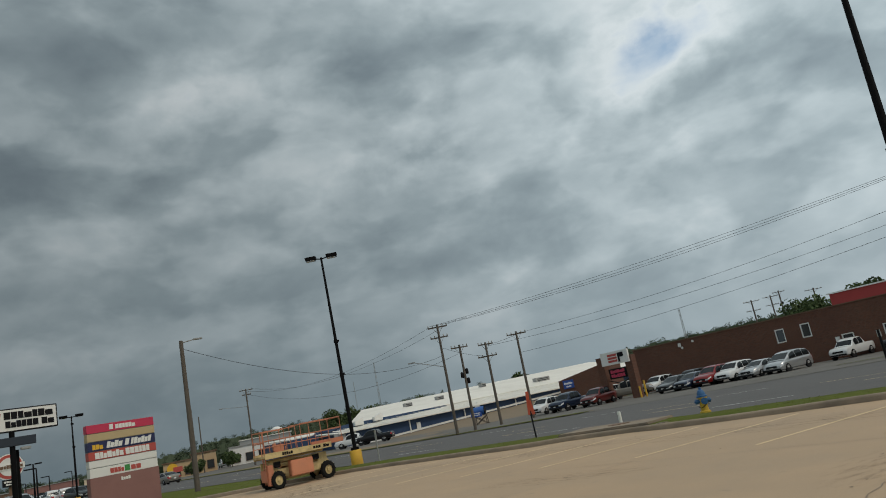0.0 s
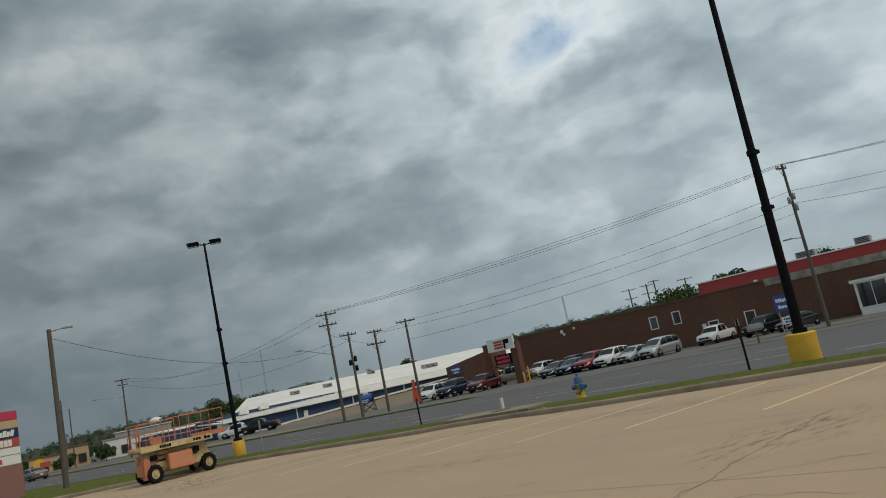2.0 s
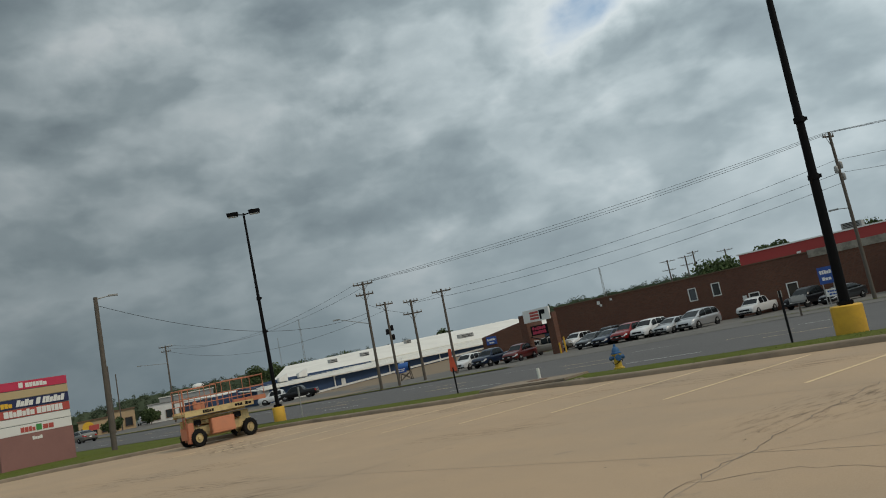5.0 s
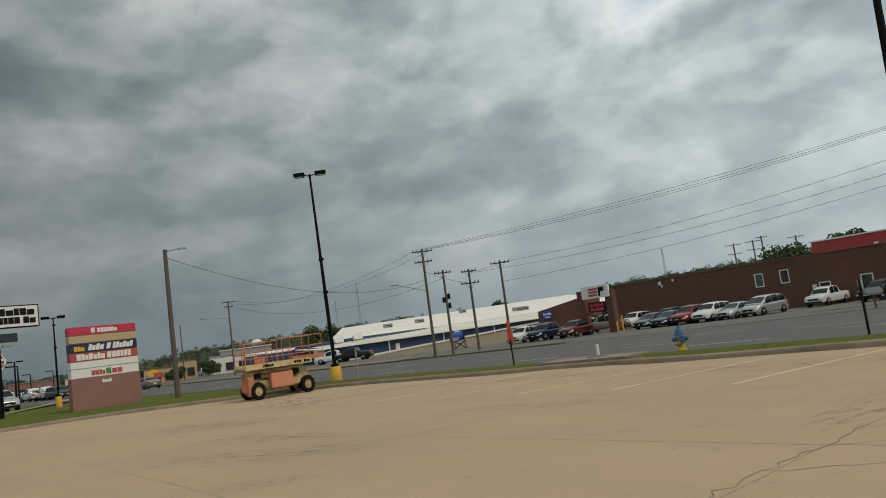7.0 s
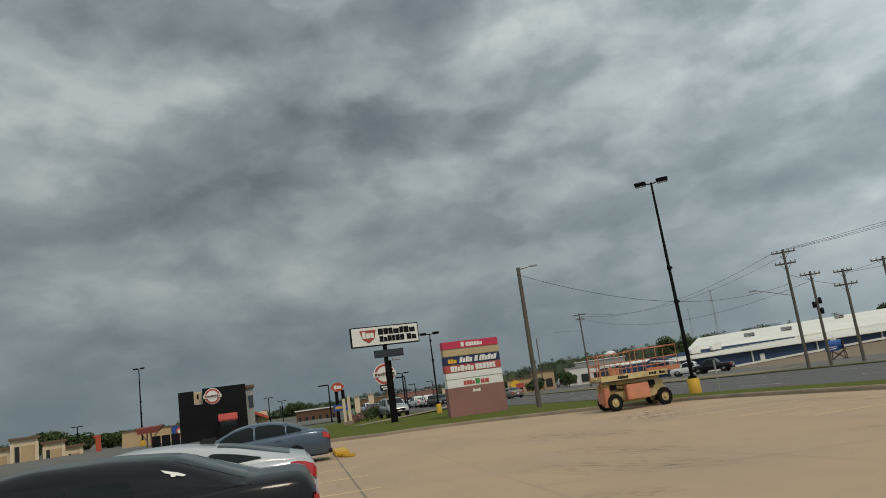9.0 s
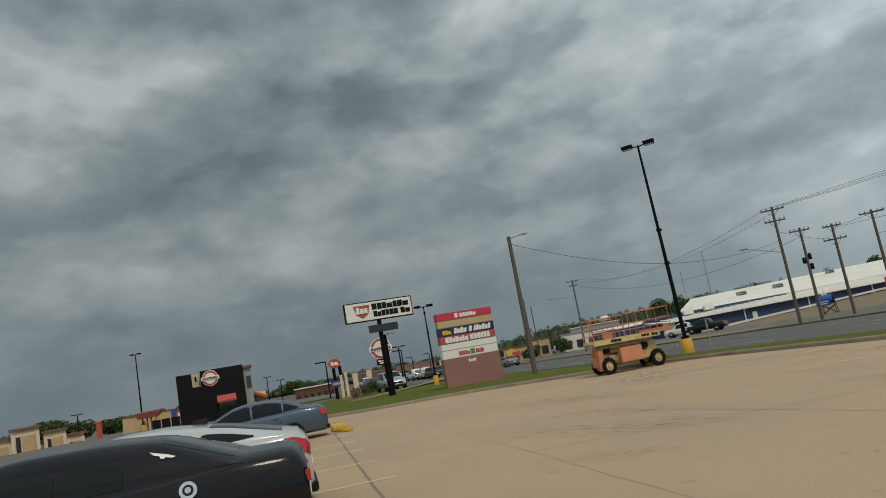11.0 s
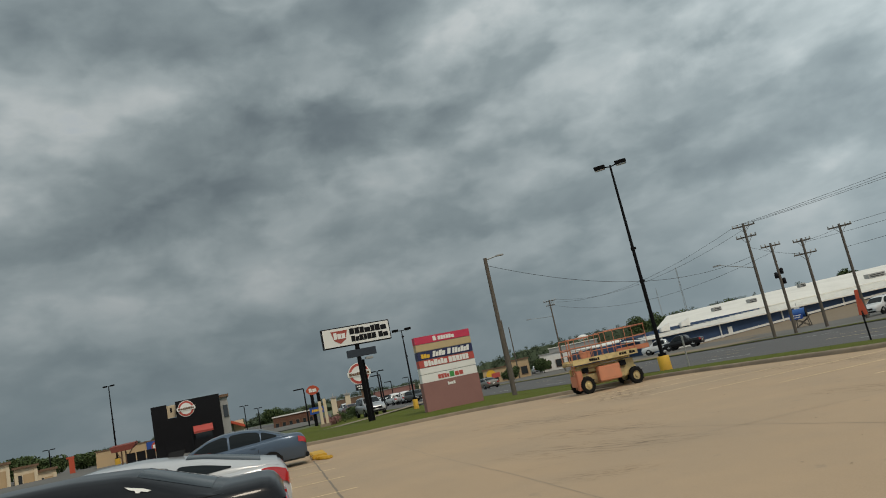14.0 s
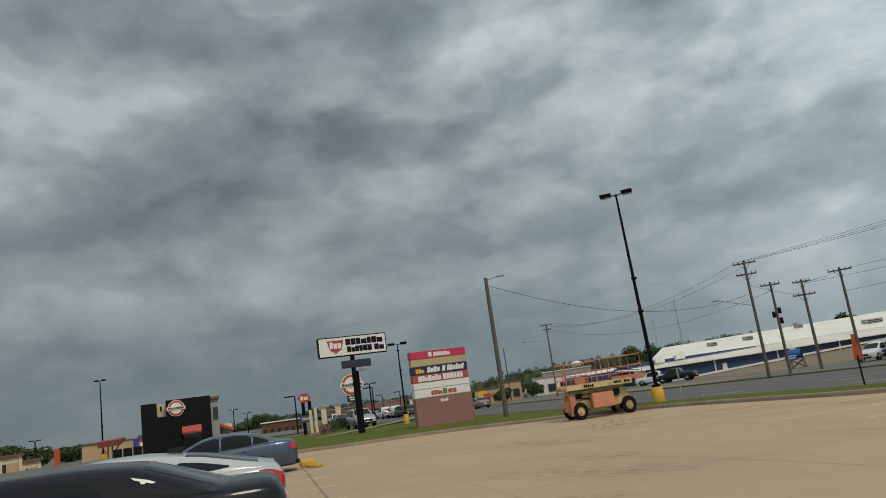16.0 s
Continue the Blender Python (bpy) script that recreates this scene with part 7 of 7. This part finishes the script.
p = at(65.9, 146)
t = thing("yellow_shop_sign", (p.x, p.y, -1.1), 66, "round yellow and red sign on a post", "sign")
bm = bmesh.new()
rod(bm, (0, 0, 0), (0, 0, 2.6), 0.15, seg=8)
part("post", bm, M_DARK, t)
bm = bmesh.new()
rod(bm, (0, 0.1, 2.3), (0, -0.15, 2.3), 0.95, seg=18)
part("disc", bm, M_GOLD, t)
bm = bmesh.new()
box(bm, (0.9, -0.1, 2.1), (1.6, 0.2, 0.9))
part("panel", bm, M_SIGNRED, t)

# far lot lamps and masts
for az, d, el, nm, lab in ((84.5, 150, 1.36, "far_lamp", "thin dark lamp post in the distance"), (83.55, 160, 1.0, "far_lamp", "thin dark lamp post in the distance"), (97.35, 130, 1.05, "far_lamp", "thin dark lamp post in the distance"),
                           (102.35, 110, 1.3, "far_lamp", "thin dark lamp post in the distance"), (74.4, 95, 1.9, "far_lamp", "thin dark lamp post by the road")):
    p = at(az, d)
    t = thing(nm, (p.x, p.y, -0.5), az, lab, "street lamp", "far lamps")
    h = top_z(d, el) + 0.5
    bm = bmesh.new()
    rod(bm, (0, 0, 0), (0, 0, h), 0.11, 0.08, 8)
    part("pole", bm, M_BLACKPOLE, t)
    for s in (-1, 1):
        bm = bmesh.new()
        box(bm, (0.5 * s, 0, h), (0.7, 0.3, 0.14))
        part("head", bm, M_BLACKPOLE, t)


def lattice_mast(az, d, el, label):
    p = on_ground(az, d)
    t = thing("radio_mast", p, az, label, "mast")
    h = top_z(d, el) - p.z
    bm = bmesh.new()
    w = 0.45
    for k in range(3):
        a = 2 * math.pi * k / 3
        rod(bm, (w * math.cos(a), w * math.sin(a), 0), (w * 0.4 * math.cos(a), w * 0.4 * math.sin(a), h), 0.05, seg=5)
    part("legs", bm, M_STEELPOLE, t)
    bm = bmesh.new()
    n = int(h / 1.1)
    for i in range(n):
        z0, z1 = h * i / n, h * (i + 1) / n
        s0, s1 = w * (1 - 0.6 * i / n), w * (1 - 0.6 * (i + 1) / n)
        for k in range(3):
            a, b = 2 * math.pi * k / 3, 2 * math.pi * (k + 1) / 3
            rod(bm, (s0 * math.cos(a), s0 * math.sin(a), z0), (s1 * math.cos(b), s1 * math.sin(b), z1), 0.03, seg=4, caps=False)
    part("lattice", bm, M_STEELPOLE, t)


lattice_mast(50.65, 260, 4.75, "tall grey lattice radio mast in the distance")
lattice_mast(52.4, 420, 3.6, "thin far lattice mast")
lattice_mast(27.2, 190, 4.1, "grey lattice mast behind the trees")

# poles behind the brick store
for az, el, arms, tr in ((22.2, 3.6, [(-0.3, 1.6), (-2.2, 1.4)], False), (20.9, 3.65, [(-0.3, 1.5), (-2.0, 1.3)], False), (20.3, 3.85, [(-0.3, 1.2)], True), (18.1, 3.5, [(-0.3, 1.6), (-1.8, 0.9)], False)):
    p = on_ground(az, 165)
    h = top_z(165, el) - p.z
    utility_pole(p, h, [(h + z, w) for z, w in arms], 30, "distant wooden utility pole behind the brick store", transformer=tr, r=0.2)


def water_tower():
    p = on_ground(58.5, 700)
    t = thing("water_tower", p, 0, "pale distant water tower with a round tank", "water tower")
    z = top_z(700, 1.15) - p.z
    bm = bmesh.new()
    lathe(bm, [(0.5, z - 4.5), (3.5, z - 3.4), (5.4, z - 0.5), (5.2, z + 1.2), (2.5, z + 2.6), (0.3, z + 3.0)], 20)
    part("tank", bm, M_WHITE, t, smooth=60)
    bm = bmesh.new()
    rod(bm, (0, 0, 0), (0, 0, z - 4), 1.3, 0.9, 12)
    part("stem", bm, M_WHITE, t)


water_tower()


# ---- trees ----
def leaf_ball(verts, faces, c, rx, rz, n, size, rng):
    for _ in range(n):
        v = Vector((rng.gauss(0, 1), rng.gauss(0, 1), rng.gauss(0, 1))).normalized()
        k = rng.uniform(0.35, 1.05)
        p = Vector((c[0] + v.x * rx * k, c[1] + v.y * rx * k, c[2] + v.z * rz * k))
        a = Vector((rng.uniform(-1, 1), rng.uniform(-1, 1), rng.uniform(-1, 1))).normalized() * size * rng.uniform(0.6, 1.3)
        b = a.cross(Vector((rng.uniform(-1, 1), rng.uniform(-1, 1), rng.uniform(-1, 1)))).normalized() * size * rng.uniform(0.4, 0.9)
        i = len(verts)
        verts += [p - a, p + b, p + a, p - b]
        faces.append((i, i + 1, i + 2, i + 3))


def from_lists(name, verts, faces, mat):
    me = bpy.data.meshes.new(name)
    me.from_pydata([tuple(v) for v in verts], [], faces)
    me.materials.append(mat)
    return me


def tree(az, d, el_top, width, seed, label="green leafy tree with an uneven crown", base=None):
    rng = random.Random(seed)
    p = on_ground(az, d)
    if base is not None:
        p.z = base
    h = top_z(d, el_top) - p.z
    t = thing("tree", p, 0, label, "tree", "trees")
    bm = bmesh.new()
    rod(bm, (0, 0, -0.2), (0.1, 0, h * 0.5), 0.035 * h, 0.02 * h, 9)
    for k in range(6):
        a = rng.uniform(0, 6.28)
        z = h * rng.uniform(0.3, 0.5)
        rod(bm, (0.05, 0, z), (math.cos(a) * width * 0.33, math.sin(a) * width * 0.33, z + h * rng.uniform(0.15, 0.35)), 0.014 * h, 0.005 * h, 6)
    part("trunk", bm, M_BARK, t)
    vs, fs = [], []
    for k in range(16):
        a = rng.uniform(0, 6.28)
        r = width / 2 * math.sqrt(rng.random()) * 0.75
        z = h * rng.uniform(0.38, 0.86)
        s = rng.uniform(0.16, 0.28) * width
        leaf_ball(vs, fs, (r * math.cos(a), r * math.sin(a), min(z, h - s * 0.7)), s, s * 0.8, 300, 0.024 * width + 0.07, rng)
    ob = new("crown", from_lists("crown", vs, fs, M_LEAF))
    ob.parent = t
    return t


for i, (az, d, el, w) in enumerate([
        (53.6, 185, 1.85, 9), (51.6, 190, 1.75, 9), (82.4, 200, 0.75, 7), (95.2, 140, 0.35, 6), (94.6, 150, 0.05, 5), (98.9, 150, 0.85, 9), (97.6, 150, 0.55, 7),
        (64.4, 140, 0.12, 3.5), (61.9, 150, 0.3, 4), (76.6, 110, -0.35, 2.4), (76.2, 105, -0.55, 2.0),
        (18.6, 110, 3.0, 7), (17.4, 112, 2.9, 6), (15.4, 120, 3.35, 8), (13.9, 120, 3.2, 6), (9.3, 125, 3.5, 8), (7.6, 125, 3.3, 7), (48.2, 240, 1.75, 9), (40.0, 230, 2.1, 10)]):
    tree(az, d, el, w, 100 + i)


def woods(name, spans, seed, mat):
    rng = random.Random(seed)
    vs, fs = [], []
    for az0, az1, d, e0, e1, step in spans:
        # the close-grown mass behind the outer leaves
        m = int(abs(az1 - az0) / 0.12)
        last = None
        for i in range(m + 1):
            f = i / m
            az = az0 + (az1 - az0) * f
            dd = d * 1.02
            p = on_ground(az, dd)
            lump = 0.5 + 0.5 * math.sin(i * 0.55 + seed) * math.sin(i * 0.23 + 1.3)
            top = top_z(dd, e0 + (e1 - e0) * f) - (dd * 0.0052) * (0.55 + 0.6 * lump) - rng.uniform(0, dd * 0.0012)
            k = len(vs)
            vs += [Vector((p.x, p.y, p.z - 0.5)), Vector((p.x * 0.995, p.y * 0.995, (p.z + top) / 2)), Vector((p.x, p.y, top)), Vector((p.x * 1.03, p.y * 1.03, p.z))]
            if last is not None:
                for q in range(3):
                    fs.append((last + q, k + q, k + q + 1, last + q + 1))
            last = k
        n = int(abs(az1 - az0) / step)
        for i in range(n + 1):
            f = i / max(1, n)
            az = az0 + (az1 - az0) * f + rng.uniform(-0.3, 0.3) * step
            dd = d * rng.uniform(0.93, 1.08)
            p = on_ground(az, dd)
            top = top_z(dd, e0 + (e1 - e0) * f + rng.uniform(-0.28, 0.08))
            w = max(2.5, dd * math.tan(radians(step)) * rng.uniform(0.9, 1.5))
            hh = top - p.z
            for k in range(5):
                s = w * rng.uniform(0.42, 0.68)
                z = p.z + hh * (0.05 + 0.95 * (k + 0.5) / 5)
                leaf_ball(vs, fs, (p.x + rng.uniform(-0.4, 0.4) * w, p.y + rng.uniform(-0.4, 0.4) * w, min(z, top - min(s, hh * 0.3) * 0.9)), s, min(s, hh * 0.3), 110, s * 0.16, rng)
    tagged(new(name, from_lists(name, vs, fs, mat)), "distant belt of dark green woods", "woods", kind="stuff")


woods("far_woods", [(31.5, 18.5, 240, 2.25, 2.5, 0.45), (18.5, 4.0, 260, 2.4, 2.6, 0.6), (47.0, 31.0, 300, 1.3, 1.6, 0.45), (70.0, 47.0, 420, 1.0, 1.5, 0.4), (69.0, 100.0, 520, 0.55, 0.45, 0.4), (100.0, 112.0, 260, 0.5, 0.5, 0.6)], 5, M_FARLEAF)
woods("hill_woods", [(64.0, 42.0, 900, 1.45, 1.75, 0.35), (64.0, 84.0, 950, 0.95, 0.6, 0.35)], 6, M_FARLEAF)

# shrubs by the restaurant sign
for i, (az, d, w) in enumerate(((78.2, 64, 1.3), (77.7, 66, 1.5), (77.0, 70, 1.6))):
    rng = random.Random(300 + i)
    p = at(az, d)
    vs, fs = [], []
    for k in range(7):
        leaf_ball(vs, fs, (rng.uniform(-0.4, 0.4) * w, rng.uniform(-0.4, 0.4) * w, w * rng.uniform(0.2, 0.45)), w * 0.3, w * 0.28, 120, 0.07, rng)
    ob = tagged(new("shrub", from_lists("shrub", vs, fs, M_LEAF if i else M_MAROON)), "small rounded shrub on the verge" if i else "small reddish shrub on the verge", "shrub", "shrubs")
    ob.location = (p.x, p.y, 0.1)
car("parked_suv", "silver parked wagon behind the store sign", "suv", PAINT["silver"], at(75.4, 68.0, 0.1), 0, "distant cars")

# far traffic waiting along the road
rng = random.Random(77)
for i in range(16):
    az, d = 70.6 + 0.42 * i + rng.uniform(-0.1, 0.1), rng.uniform(112, 165)
    key, paint, word = rng.choice((("sedan", "white", "white car"), ("suv", "silver", "silver wagon"), ("sedan", "maroon", "dark red car"), ("suv", "charcoal", "dark wagon"), ("pickup", "white", "white pickup"), ("sedan", "navy", "dark blue car")))
    car("parked_car", "small distant " + word + " in the far lot", key, PAINT[paint], on_ground(az, d, 0.05), rng.choice((0, 8, 172, 180)), "distant cars")
for az, d, el in ((74.24, 95, 1.6), (73.53, 140, 0.95), (72.18, 150, 1.0), (74.9, 170, 0.75), (80.05, 88, 1.73)):
    p = on_ground(az, d)
    h = top_z(d, el) - p.z
    t = thing("far_lamp", p, az, "thin dark lamp post in the distance", "street lamp", "far lamps")
    bm = bmesh.new()
    rod(bm, (0, 0, 0), (0, 0, h), 0.10, 0.07, 8)
    part("pole", bm, M_DARK, t)
    bm = bmesh.new()
    box(bm, (-0.6, 0, h), (1.2, 0.3, 0.14))
    part("lamp_head", bm, M_DARK, t, bevel=0.03)
for i, (az, d, kind, paint, lab) in enumerate([(75.2, 150, "sedan", "silver", "small distant silver car"), (74.6, 165, "suv", "charcoal", "small distant dark car"), (73.6, 170, "sedan", "white", "small distant white car"), (72.6, 130, "suv", "tan", "small distant tan car"), (77.2, 140, "pickup", "white", "small distant white pickup"), (66.4, 100, "sedan", "tan", "distant grey-tan car on the road")]):
    p = at(az, d)
    car("distant_car", lab, kind, PAINT[paint], (p.x, p.y, ground_z(p.y) + 0.02), 180 if i % 2 else 0, "distant cars")
